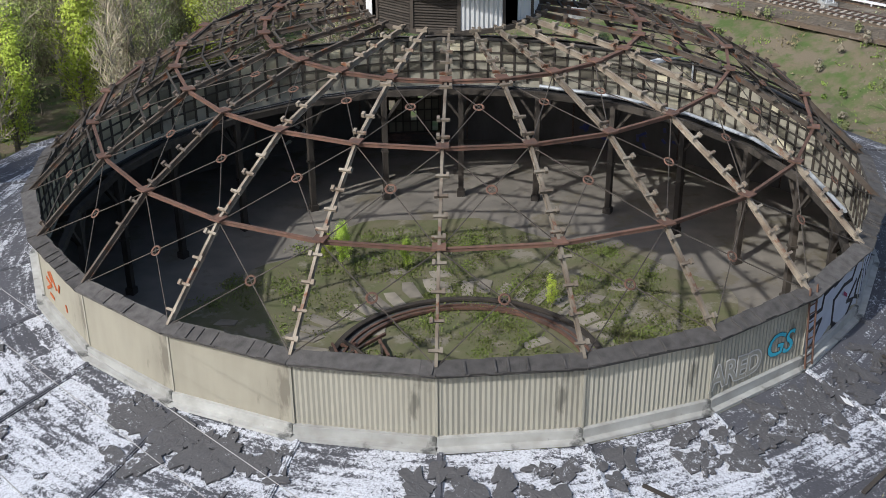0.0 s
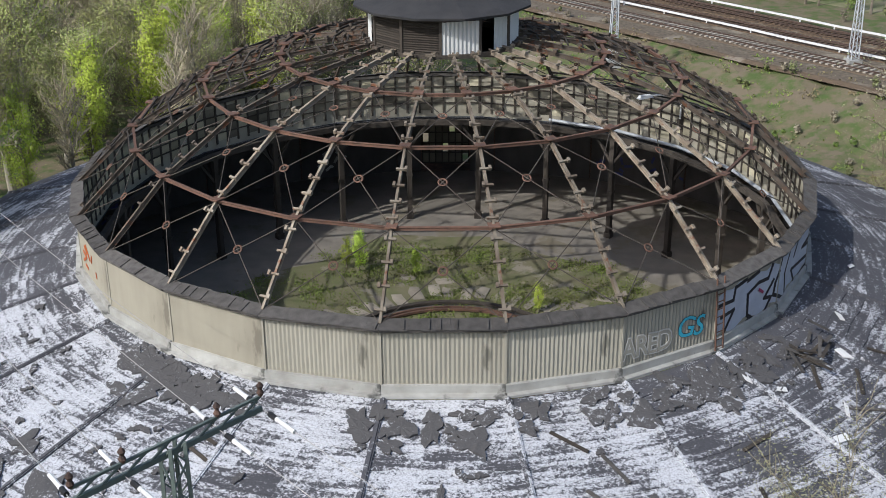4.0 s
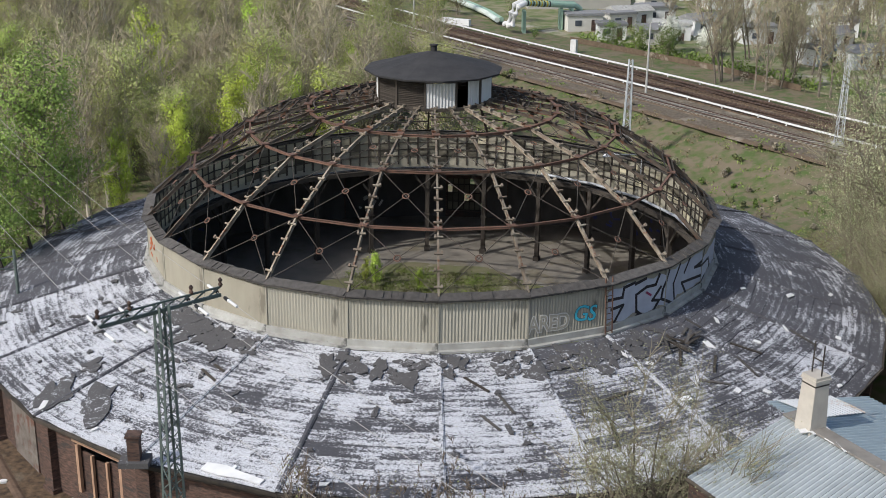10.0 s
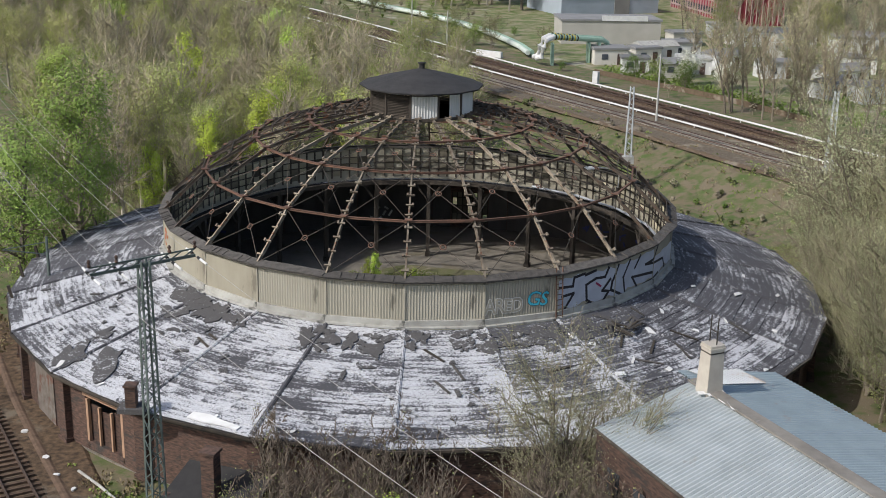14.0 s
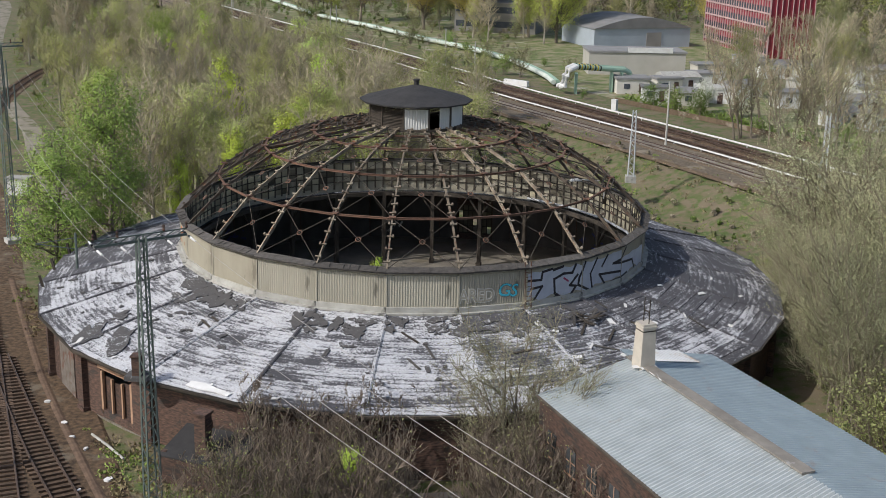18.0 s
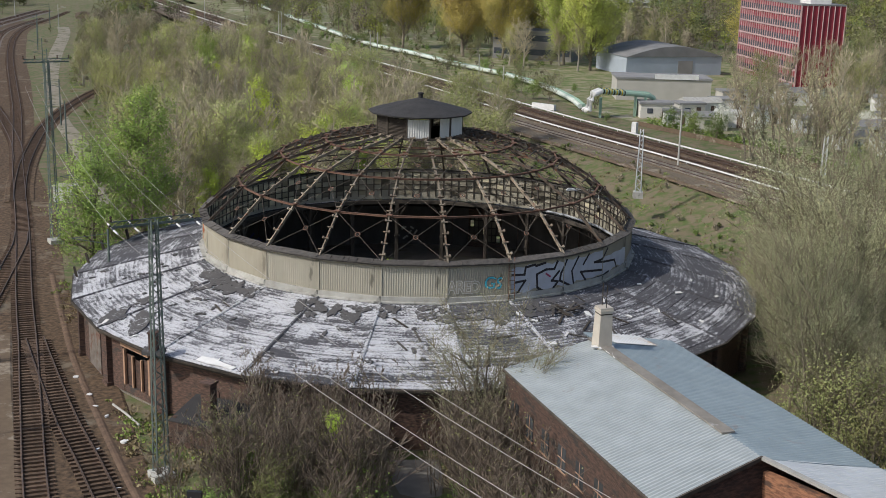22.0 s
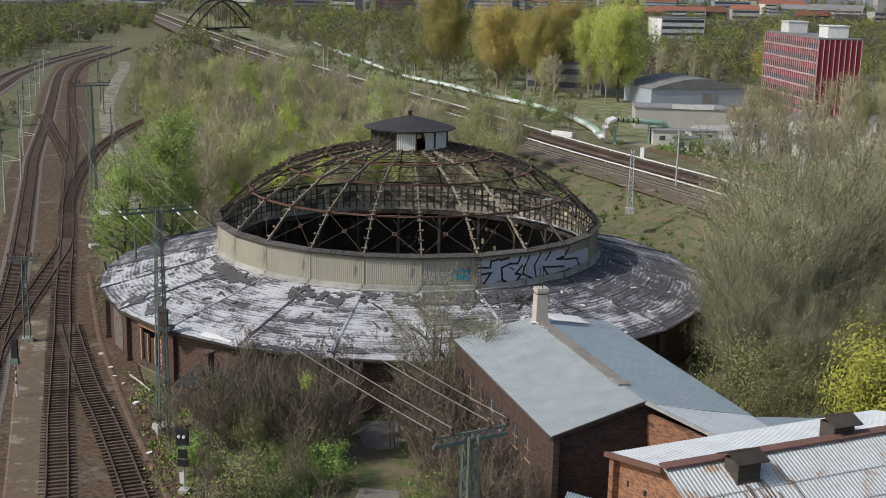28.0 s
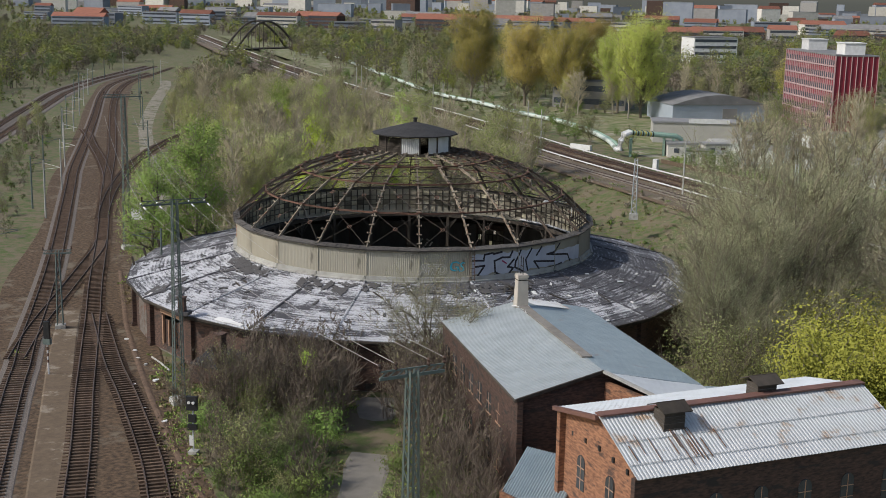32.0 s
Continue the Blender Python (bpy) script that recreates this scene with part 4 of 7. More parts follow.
for k in range(12):
    az = -84 + 30 * k
    m = face_pose(az, RL * math.cos(radians(15)), ZL0, C)
    part("post", POST, lantern, m=face_pose(az - 15, RL, ZL0, C))
    if k in (0, 2):
        part("side_sheet", LSHEET, lantern, "white corrugated sheet", m=m @ Matrix.Translation((0, -0.08, 0.1 if k == 0 else 0.25)))
    elif k == 1:
        part("side_sheet", LSHEET_H, lantern, "white corrugated sheet", m=m @ Matrix.Translation((fw * 0.25, 0, 0.2)))
    elif k == 9:
        part("side_sheet", LSHEET_H, lantern, "white corrugated sheet", m=m @ Matrix.Translation((-fw * 0.2, -0.03, 0.2)))
    else:
        for i in range(14):
            part("louvre", LOUVRE, lantern, m=m @ Matrix.Translation((0, 0, 0.25 + 0.12 * i)))

# ---- inside the roundhouse ----
fl = Build()
fl.prism([(30.5 * math.cos(2 * math.pi * i / 72), 30.5 * math.sin(2 * math.pi * i / 72) - 0.35) for i in range(72)], G - 0.1, G)
thing("floor", "dusty concrete shed floor", "floor", kind="structure", data=fl.me("floor", M_FLOOR))
yardpatch = Build()
yardpatch.prism([((15.5 + 1.2 * math.sin(5 * a) + 0.8 * math.sin(9 * a + 1)) * math.cos(a), (15.0 + 1.1 * math.sin(4 * a + 2) + 0.6 * math.cos(11 * a)) * math.sin(a) - 0.5) for a in np.linspace(0, 2 * math.pi, 90)[:-1]], G - 0.05, G + 0.03)
thing("overgrown_yard", "mossy rubble ground under the open dome", "ground", kind="structure", data=yardpatch.me("overgrown_yard", M_MOSS))
TC = (0.2, -3.0)


def hoop(name, r, z, w, h, material):
    """A closed ring of rectangular section round the turntable's middle."""
    sec = ((r - w / 2, z - h / 2), (r + w / 2, z - h / 2), (r + w / 2, z + h / 2), (r - w / 2, z + h / 2))
    v = [polar(a, 5 * k, b, TC) for k in range(72) for a, b in sec]
    return mesh(name, v, [(4 * k + e, 4 * k + (e + 1) % 4, 4 * ((k + 1) % 72) + (e + 1) % 4, 4 * ((k + 1) % 72) + e) for k in range(72) for e in range(4)], material)


table = thing("turntable_ring", "rusty ring rails of the sunken turntable in the overgrown yard", "turntable")
for r, z, w, h in ((7.05, G + 0.26, 0.3, 0.14), (6.55, G + 0.1, 0.12, 0.2), (6.1, G + 0.2, 0.16, 0.14)):
    part("ring_rail", hoop("ring_rail", r, z, w, h, M_RUST if r < 7 else M_TIMBER), table)
# Flat dark band that paints in the shaded gap between the rails.
part("ring_trench", hoop("ring_trench", 6.575, G + 0.08, 0.94, 0.03, M_DARK_GREY), table, "dark band standing in for the shaded gap between the ring rails")
COLUMN = Build().box(0.34, 0.34, 7.3, c=(0, 0, G + 3.65)).box(0.5, 0.5, 0.4, c=(0, 0, G + 0.2)).box(0.46, 0.46, 0.14, c=(0, 0, G + 3.4))
COLUMN.bar((0, 0, 4.6), (0, 1.4, 6.5), 0.16).bar((0, 0, 4.6), (0, -1.4, 6.5), 0.16).bar((0, 0, 4.6), (1.2, 0, 5.9), 0.16)
COLUMN = COLUMN.me("column", M_TIMBER)
BEAM = Build().bar(polar(19.0, -7.5, 6.5), polar(19.0, 7.5, 6.5), 0.3, 0.36).me("ring_beam", M_TIMBER)
RAFTER = Build().bar((19.0, 0, 6.35), (30.4, 0, 3.72), 0.2, 0.3).me("rafter", M_TIMBER)
GUTTER = Build().tube([polar(19.35, -7.5, 6.95), polar(19.35, 7.5, 6.95)], 0.11, 8).me("inner_gutter", M_PALE_STEEL)
for k in range(N):
    t = Matrix.Translation((*C, 0)) @ Matrix.Rotation(radians(15 * k), 4, "Z")
    tm = Matrix.Translation((*C, 0)) @ Matrix.Rotation(radians(15 * k + 7.5), 4, "Z")
    thing("column", "dark timber column with braces under the drum", "column", t @ Matrix.Translation((19.0, 0, 0)), group="columns round the dome", data=COLUMN)
    part("ring_beam", BEAM, house, m=tm)
    part("rafter", RAFTER, house, m=t)
    if 15 * k < 60 or 15 * k > 330:
        part("inner_gutter", GUTTER, house, "pale zinc gutter", m=tm)

# ---- annex and engine house ----
def slope_sheet(name, a, b, c, d, material, pitch=0.27, wave=0.045, thick=0.03, groove=True):
    """A corrugated roof slope: ridge from a to b, eave from d to c, waves running down the slope, groove shade painted
    in darker.
    """
    a, b, c, d = (Vector(p) for p in (a, b, c, d))
    n = max(4, int((b - a).length / pitch) * 4)
    up = (b - a).cross(d - a).normalized()
    up = up if up.z > 0 else -up
    v, f = [], []
    for i in range(n + 1):
        k = (i + (0.25 if i % 4 == 2 else -0.25 if i % 4 == 0 and 0 < i < n else 0)) / n
        o = up * (wave * (1, 1, -1, -1)[i % 4])
        p, q = a + (b - a) * k + o, d + (c - d) * k + o
        v += [p, q, p - up * thick, q - up * thick]
    for i in range(n):
        s, t = 4 * i, 4 * i + 4
        f += [(s, s + 1, t + 1, t), (s + 3, s + 2, t + 2, t + 3), (s + 1, s + 3, t + 3, t + 1), (s + 2, s, t, t + 2)]
    f += [(0, 2, 3, 1), (4 * n, 4 * n + 1, 4 * n + 3, 4 * n + 2)]
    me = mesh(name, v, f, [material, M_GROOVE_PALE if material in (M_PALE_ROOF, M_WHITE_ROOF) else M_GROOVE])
    # Every groove gets the darker colour that stands in for its shade.
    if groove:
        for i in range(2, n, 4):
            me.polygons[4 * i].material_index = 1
    return me


def wall_box(a, b, z0, z1, thick, material, name="wall"):
    a, b = Vector((*a, 0)), Vector((*b, 0))
    d = b - a
    m = Matrix.Translation((a + b) / 2 + Vector((0, 0, (z0 + z1) / 2))) @ Matrix.Rotation(math.atan2(d.y, d.x), 4, "Z")
    return Build().box(d.length, thick, z1 - z0, m).me(name, material)


rw0 = random.Random(12)
RA, RB = Vector((16.6, -31.4, 8.55)), Vector((25.5, -49.3, 8.55))
d_a = (RB - RA).normalized()
n_l = Vector((d_a.y, -d_a.x, 0))
annex = thing("annex_building", "brick annex with a low light blue corrugated roof", "building")
LA, LB = RA + n_l * 6.8 + d_a * 1.0 + Vector((0, 0, -1.15)), RB + n_l * 6.9 + d_a * 1.6 + Vector((0, 0, -1.15))
QA, QB = RA - n_l * 7.0 - d_a * 1.5 + Vector((0, 0, -1.25)), RB - n_l * 7.3 + d_a * 0.6 + Vector((0, 0, -1.3))
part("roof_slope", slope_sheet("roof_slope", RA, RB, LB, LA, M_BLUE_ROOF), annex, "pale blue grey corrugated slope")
# Slope turned from the sun: its shade is put into a darker sheet colour.
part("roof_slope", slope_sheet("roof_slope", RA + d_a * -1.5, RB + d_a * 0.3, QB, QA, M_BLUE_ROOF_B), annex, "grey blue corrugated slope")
part("ridge_cap", Build().bar(RA + Vector((0, 0, 0.1)), RA.lerp(RB, 0.84) + Vector((0, 0, 0.1)), 0.8, 0.1).me("ridge_cap", M_RIDGE_GREY), annex, "weathered grey ridge cap")
ins = n_l * -0.35
part("wall", wall_box((LA + ins).xy, (LB + ins).xy, G, LA.z - 0.12, 0.4, M_BRICK), annex)
part("wall", wall_box((QA - ins).xy, (QB - ins).xy, G, QA.z - 0.15, 0.4, M_BRICK), annex)
g0, g1, gr = LB + ins - d_a * 0.35, QB - ins - d_a * 0.35, RB - d_a * 0.2
part("gable", Build().add([(g0.x, g0.y, G), (g1.x, g1.y, G), (g1.x, g1.y, g1.z - 0.15), (gr.x, gr.y, gr.z - 0.15), (g0.x, g0.y, g0.z - 0.15)] + [(p.x - d_a.x * 0.4, p.y - d_a.y * 0.4, z) for p, z in ((g0, G), (g1, G), (g1, g1.z - 0.15), (gr, gr.z - 0.15), (g0, g0.z - 0.15))], [(0, 1, 2, 3, 4), (9, 8, 7, 6, 5), (0, 5, 6, 1), (1, 6, 7, 2), (2, 7, 8, 3), (3, 8, 9, 4), (4, 9, 5, 0)]).me("gable", M_BRICK), annex, "dark brick gable")
part("verge_board", Build().bar(LB + d_a * 0.05, RB + d_a * 0.05, 0.12, 0.22).me("verge_board", M_TIMBER), annex)
part("eave_gutter", Build().tube([LA + Vector((0, 0, -0.08)), LB + Vector((0, 0, -0.08))], 0.1, 8).me("eave_gutter", M_TIMBER), annex)
WIN = Build().box(1.05, 0.16, 1.5).me("window", M_GLASS)
WBAR = Build().box(0.06, 0.2, 1.5).box(1.05, 0.2, 0.06).box(1.3, 0.24, 0.1, c=(0, 0, -0.8)).me("glazing_bar", M_LINTEL)
yaw_l = math.atan2(d_a.y, d_a.x)
for i in range(7):
    for z in (1.6, 5.0):
        p = LA + n_l * -0.16 + d_a * (1.8 + 2.4 * i)
        w = part("window", WIN, annex, m=Matrix.Translation((p.x, p.y, z)) @ Matrix.Rotation(yaw_l, 4, "Z"))
        part("glazing_bar", WBAR, w)

sl = thing("loose_sheet", "pale loose roofing sheet lying at the annex ridge", "roofing sheet")
top_edge = RA + d_a * -1.5
sq = [top_edge.lerp(QA, u) + d_a * v + Vector((0, 0, 0.1 + 0.05 * u)) for u, v in ((0.08, 0.1), (0.62, -0.1), (0.66, 2.0), (0.2, 2.2))]
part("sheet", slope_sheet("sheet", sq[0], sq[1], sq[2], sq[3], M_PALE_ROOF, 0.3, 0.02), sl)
for i in range(5):
    p = RA + d_a * rw0.uniform(1.6, 4.6) + n_l * rw0.uniform(-0.5, 0.7)
    thing("white_scrap", "white scrap of flashing on the annex ridge", "scrap", Matrix.Translation((p.x, p.y, 8.66)) @ Matrix.Rotation(rw0.uniform(0, 3), 4, "Z") @ Matrix.Rotation(0.15, 4, "X"), group="white scraps on the annex", data=Build().box(rw0.uniform(0.5, 1.1), 0.3, 0.04).me("white_scrap", M_WHITE))
chimney = thing("chimney", "cream rendered chimney with a dark capped top and two iron rods", "chimney", Matrix.Translation((17.2, -32.7, 7.9)) @ Matrix.Rotation(yaw_l, 4, "Z"))
part("shaft", Build().box(1.05, 1.05, 3.2, c=(0, 0, 1.6), taper=0.8).box(1.3, 1.3, 0.35, c=(0, 0, 0.1)).me("shaft", M_CHIMNEY), chimney)
part("crown", Build().box(0.98, 0.98, 0.1, c=(0, 0, 3.2)).box(0.9, 0.9, 0.14, c=(0, 0, 3.32)).me("crown", M_CHIMNEY), chimney)
for z in (2.1, 2.95):
    part("iron_band", Build().box(0.93 - 0.02 * z, 0.93 - 0.02 * z, 0.07, c=(0, 0, z)).me("iron_band", M_TIMBER), chimney)
for dx in (-0.3, 0.3):
    part("iron_rod", Build().tube([(dx, 0, 3.3), (dx, 0, 4.9)], 0.035, 5).me("iron_rod", M_TIMBER), chimney)
part("rod_link", Build().bar((-0.3, 0, 4.1), (0.3, 0, 4.1), 0.05).me("rod_link", M_TIMBER), chimney)

# engine house in front
EA, EB = Vector((26.45, -65.57, 10.9)), Vector((41.8, -55.4, 11.0))
d_e = (EB - EA).normalized()
n_e = Vector((d_e.y, -d_e.x, 0))
engine = thing("engine_house", "red brick engine house with a pale rusting corrugated roof", "building")
FA, FB = EA + n_e * 4.5 + Vector((0, 0, -2.05)), EB + n_e * 4.5 + Vector((0, 0, -2.05))
BA, BB = EA - n_e * 4.9 - d_e * 0.2 + Vector((0, 0, -1.0)), EB - n_e * 5.4 + Vector((0, 0, -1.2))
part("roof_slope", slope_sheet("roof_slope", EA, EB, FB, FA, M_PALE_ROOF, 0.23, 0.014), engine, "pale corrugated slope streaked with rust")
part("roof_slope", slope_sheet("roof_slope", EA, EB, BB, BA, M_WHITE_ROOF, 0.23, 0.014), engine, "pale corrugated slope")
part("ridge_cap", Build().bar(EA - n_e * 0.1 + Vector((0, 0, 0.09)), EB - n_e * 0.1 + Vector((0, 0, 0.09)), 0.7, 0.1).bar(EA - d_e * 0.1 + Vector((0, 0, -0.05)), BA - d_e * 0.1 + Vector((0, 0, -0.05)), 0.25, 0.25).me("ridge_cap", M_RIDGE), engine, "red brown ridge cap")
for u in (0.45, 0.8):
    part("lap_seam", Build().bar(EA.lerp(FA, u) + Vector((0, 0, 0.07)), EB.lerp(FB, u) + Vector((0, 0, 0.07)), 0.05, 0.03).me("lap_seam", M_GROOVE_PALE), engine)
rv = random.Random(3)
for u in (3.3, 3.6, 3.8, 4.1, 4.3, 4.5, 4.8, 5.1, 0.6, 1.2, 1.9, 6.3):
    p = EA + d_e * (u + rv.uniform(-0.1, 0.1))
    w = p + n_e * rv.uniform(1.6, 2.6)
    k = rv.uniform(2.9, 4.2)
    q = p + n_e * k
    part("rust_streak", Build().bar((w.x, w.y, 11.06 - 2.05 * (w - p).length / 4.5), (q.x, q.y, 11.06 - 2.05 * k / 4.5), rv.uniform(0.03, 0.07), 0.02).me("rust_streak", M_RUSTY), engine)
ie = n_e * -0.45
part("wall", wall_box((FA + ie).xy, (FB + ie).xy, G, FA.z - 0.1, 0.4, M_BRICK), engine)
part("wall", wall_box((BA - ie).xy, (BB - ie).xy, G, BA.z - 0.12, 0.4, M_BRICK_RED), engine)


def gable(p0, p1, pr, back, material):
    q = [(p0.x, p0.y, G), (p1.x, p1.y, G), (p1.x, p1.y, p1.z), (pr.x, pr.y, pr.z), (p0.x, p0.y, p0.z)]
    return Build().add(q + [(x + back.x, y + back.y, z) for x, y, z in q], [(0, 1, 2, 3, 4), (9, 8, 7, 6, 5), (0, 5, 6, 1), (1, 6, 7, 2), (2, 7, 8, 3), (3, 8, 9, 4), (4, 9, 5, 0)]).me("gable", material)


dn = Vector((0, 0, -0.14))
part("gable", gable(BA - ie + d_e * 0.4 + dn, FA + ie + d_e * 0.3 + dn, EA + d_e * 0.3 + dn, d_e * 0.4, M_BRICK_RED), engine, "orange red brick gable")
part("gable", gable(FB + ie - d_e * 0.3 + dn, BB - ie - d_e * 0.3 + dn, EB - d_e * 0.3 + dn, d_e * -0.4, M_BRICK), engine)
yaw_g = math.atan2(n_e.y, n_e.x)
ARCH = Build().box(0.9, 0.14, 1.7, c=(0, 0, 0.85)).prism([(0.45 * math.cos(a), 0.45 * math.sin(a)) for a in np.linspace(0, math.pi, 9)], -0.07, 0.07, Matrix.Translation((0, 0, 1.7)) @ Matrix.Rotation(math.pi / 2, 4, "X")).me("window", M_GLASS)
ABAR = Build().box(0.05, 0.18, 2.1, c=(0, 0, 1.05)).box(0.9, 0.18, 0.05, c=(0, 0, 0.7)).box(0.9, 0.18, 0.05, c=(0, 0, 1.4)).me("glazing_bar", M_LINTEL)
for u, z in ((-2.2, 5.6), (1.2, 5.6), (-2.2, 1.6), (1.2, 1.6)):
    p = EA + d_e * 0.27 + n_e * u
    w = part("window", ARCH, engine, m=Matrix.Translation((p.x, p.y, z)) @ Matrix.Rotation(yaw_g, 4, "Z"))
    part("glazing_bar", ABAR, w)
SLOT = Build().box(0.22, 0.12, 0.3).me("vent_slot", M_BLACK)
for i in range(5):
    p = EA + d_e * 0.27 + n_e * (-3.4 + 1.6 * i)
    part("vent_slot", SLOT, engine, m=Matrix.Translation((p.x, p.y, 8.9 - 0.1 * abs(i - 2))) @ Matrix.Rotation(yaw_g, 4, "Z"))
for i in range(6):
    p = FA + ie + n_e * 0.2 + d_e * (2.2 + 3.0 * i)
    w = part("window", ARCH, engine, m=Matrix.Translation((p.x, p.y, 5.2)) @ Matrix.Rotation(math.atan2(d_e.y, d_e.x), 4, "Z"))
    part("glazing_bar", ABAR, w)


def roof_vent(u, down):
    p = EA + d_e * u + n_e * down
    z = 11.0 - 2.05 * down / 4.5 if down > 0 else 11.0 + 1.2 * down / 5.4
    v = thing("roof_vent", "small dark timber roof ventilator with a tilted cap", "roof vent", Matrix.Translation((p.x, p.y, z - 0.65)) @ Matrix.Rotation(math.atan2(d_e.y, d_e.x), 4, "Z") @ Matrix.Scale(1.08, 4), group="roof ventilators")
    part("body", Build().box(1.25, 1.05, 1.3, c=(0, 0, 0.65)).me("body", M_TIMBER), v)
    part("cap", Build().box(1.75, 0.95, 0.06, Matrix.Translation((0, -0.4, 1.5)) @ Matrix.Rotation(radians(22), 4, "X")).box(1.75, 0.95, 0.06, Matrix.Translation((0, 0.4, 1.5)) @ Matrix.Rotation(radians(-22), 4, "X")).me("cap", M_TIMBER), v)
    part("flashing", Build().box(1.7, 1.4, 0.5, c=(0, 0, 0.1), taper=0.8).me("flashing", M_COPING), v)
    for i in range(4):
        part("slat", Build().box(1.28, 1.08, 0.03, c=(0, 0, 0.65 + 0.18 * i)).me("slat", M_COPING), v)


roof_vent(4.0, 1.0)
roof_vent(11.6, -0.9)
# connecting roof between annex and engine house
link = thing("link_building", "low link wing with pale corrugated roof", "building")
K = [RB + Vector((0, 0, -0.03)), RB + d_a * 8.5 - n_l * 3.0 + Vector((0, 0, -0.6)), QB + d_a * 8.5 + Vector((0, 0, -0.03)), QB + Vector((0, 0, -0.03))]
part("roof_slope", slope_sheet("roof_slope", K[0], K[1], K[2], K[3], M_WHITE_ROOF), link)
part("wall", wall_box((K[0] - n_l * 0.3).xy, (K[1] - n_l * 0.3).xy, G, 7.75, 0.4, M_BRICK_RED), link)
part("verge_board", Build().bar(K[0] + Vector((0, 0, 0.03)), K[1] + Vector((0, 0, 0.03)), 0.3, 0.16).me("verge_board", M_CONCRETE), link)
part("wall", wall_box((K[3] + n_l * 0.4).xy, (K[2] + n_l * 0.4).xy, G, 6.9, 0.4, M_BRICK), link)
side = [QB + Vector((0, 0, -0.08)), QB + d_a * 8.5 + Vector((0, 0, -0.08)), QB + d_a * 8.5 - n_l * 8.0 + Vector((0, 0, -0.9)), QB - n_l * 8.0 + Vector((0, 0, -0.9))]
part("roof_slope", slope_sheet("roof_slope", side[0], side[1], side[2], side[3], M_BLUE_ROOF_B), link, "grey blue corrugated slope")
part("wall", wall_box((side[3] + n_l * 0.3).xy, (side[2] + n_l * 0.3).xy, G, side[3].z - 0.15, 0.4, M_BRICK), link)
part("wall", wall_box((side[0] + d_a * 0.3).xy, (side[3] + d_a * 0.3).xy, G, side[3].z - 0.15, 0.4, M_BRICK), link)
part("wall", wall_box((side[1] - d_a * 0.3).xy, (side[2] - d_a * 0.3).xy, G, side[3].z - 0.15, 0.4, M_BRICK), link)
low = thing("lean_to", "low shed roof of grey corrugated sheets between the brick gables", "shed")
S = [Vector((21.3, -56.4, 5.2)), Vector((25.3, -59.0, 5.6)), Vector((24.2, -64.5, 4.2)), Vector((20.4, -61.0, 3.9))]
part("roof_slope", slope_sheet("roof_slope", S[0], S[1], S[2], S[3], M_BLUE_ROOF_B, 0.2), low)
part("wall", wall_box(S[3].xy, S[2].xy, G, 3.9, 0.35, M_BRICK_RED), low)
part("wall", wall_box(S[0].xy, S[3].xy, G, 3.9, 0.35, M_BRICK_RED), low)

# brick lean-to with its pillar beside the gates
leanto = thing("brick_lean_to", "ruined brick lean-to with a dark felt roof against the roundhouse", "shed")
m = face_pose(-107, 31.2, 0, CO)
part("roof", Build().add([m @ Vector(p) for p in ((-2.9, 0, 1.9), (2.6, 0, 1.9), (2.6, -3.4, 1.1), (-2.9, -3.4, 1.1), (-2.9, 0, 1.8), (2.6, 0, 1.8), (2.6, -3.4, 1.0), (-2.9, -3.4, 1.0))], [(0, 3, 2, 1), (4, 5, 6, 7), (3, 7, 6, 2), (0, 4, 7, 3), (1, 2, 6, 5)]).me("roof", M_LANTERN_ROOF), leanto)
part("wall", Build().box(5.5, 0.35, 1.8, m, c=(-0.15, -3.2, G + 0.9)).me("wall", M_BRICK), leanto)
part("wall", Build().box(0.35, 3.0, 2.1, m, c=(-2.7, -1.55, G + 1.0)).me("wall", M_BRICK), leanto)
part("pillar", Build().box(0.8, 0.8, 4.8, m, c=(-0.2, -2.3, G + 2.4)).box(1.0, 1.0, 0.16, m, c=(-0.2, -2.3, G + 4.8)).me("pillar", M_BRICK), leanto)
flue = thing("roof_flue", "short dark brick flue on a felt base on the roof", "flue", Matrix.Translation((-15.2, -30.0 + 1.4, 4.4)))
part("shaft", Build().box(0.6, 0.6, 1.6, c=(0, 0, 0.8)).box(0.75, 0.75, 0.12, c=(0, 0, 1.6)).me("shaft", M_BRICK), flue)
part("base", Build().box(1.5, 1.1, 0.3, c=(0, 0, 0.12)).me("base", M_FELT), flue)

lane = ribbon("lane", resample([(13.5, -78.0), (10.3, -60.0), (8.8, -52.0), (7.5, -45.0), (5.9, -37.4), (4.5, -31.5)], 1.5), 1.6, G + 0.03, M_PATH, "worn pale lane leading to the roundhouse", "lane", thick=0.1, half_w2=1.3)

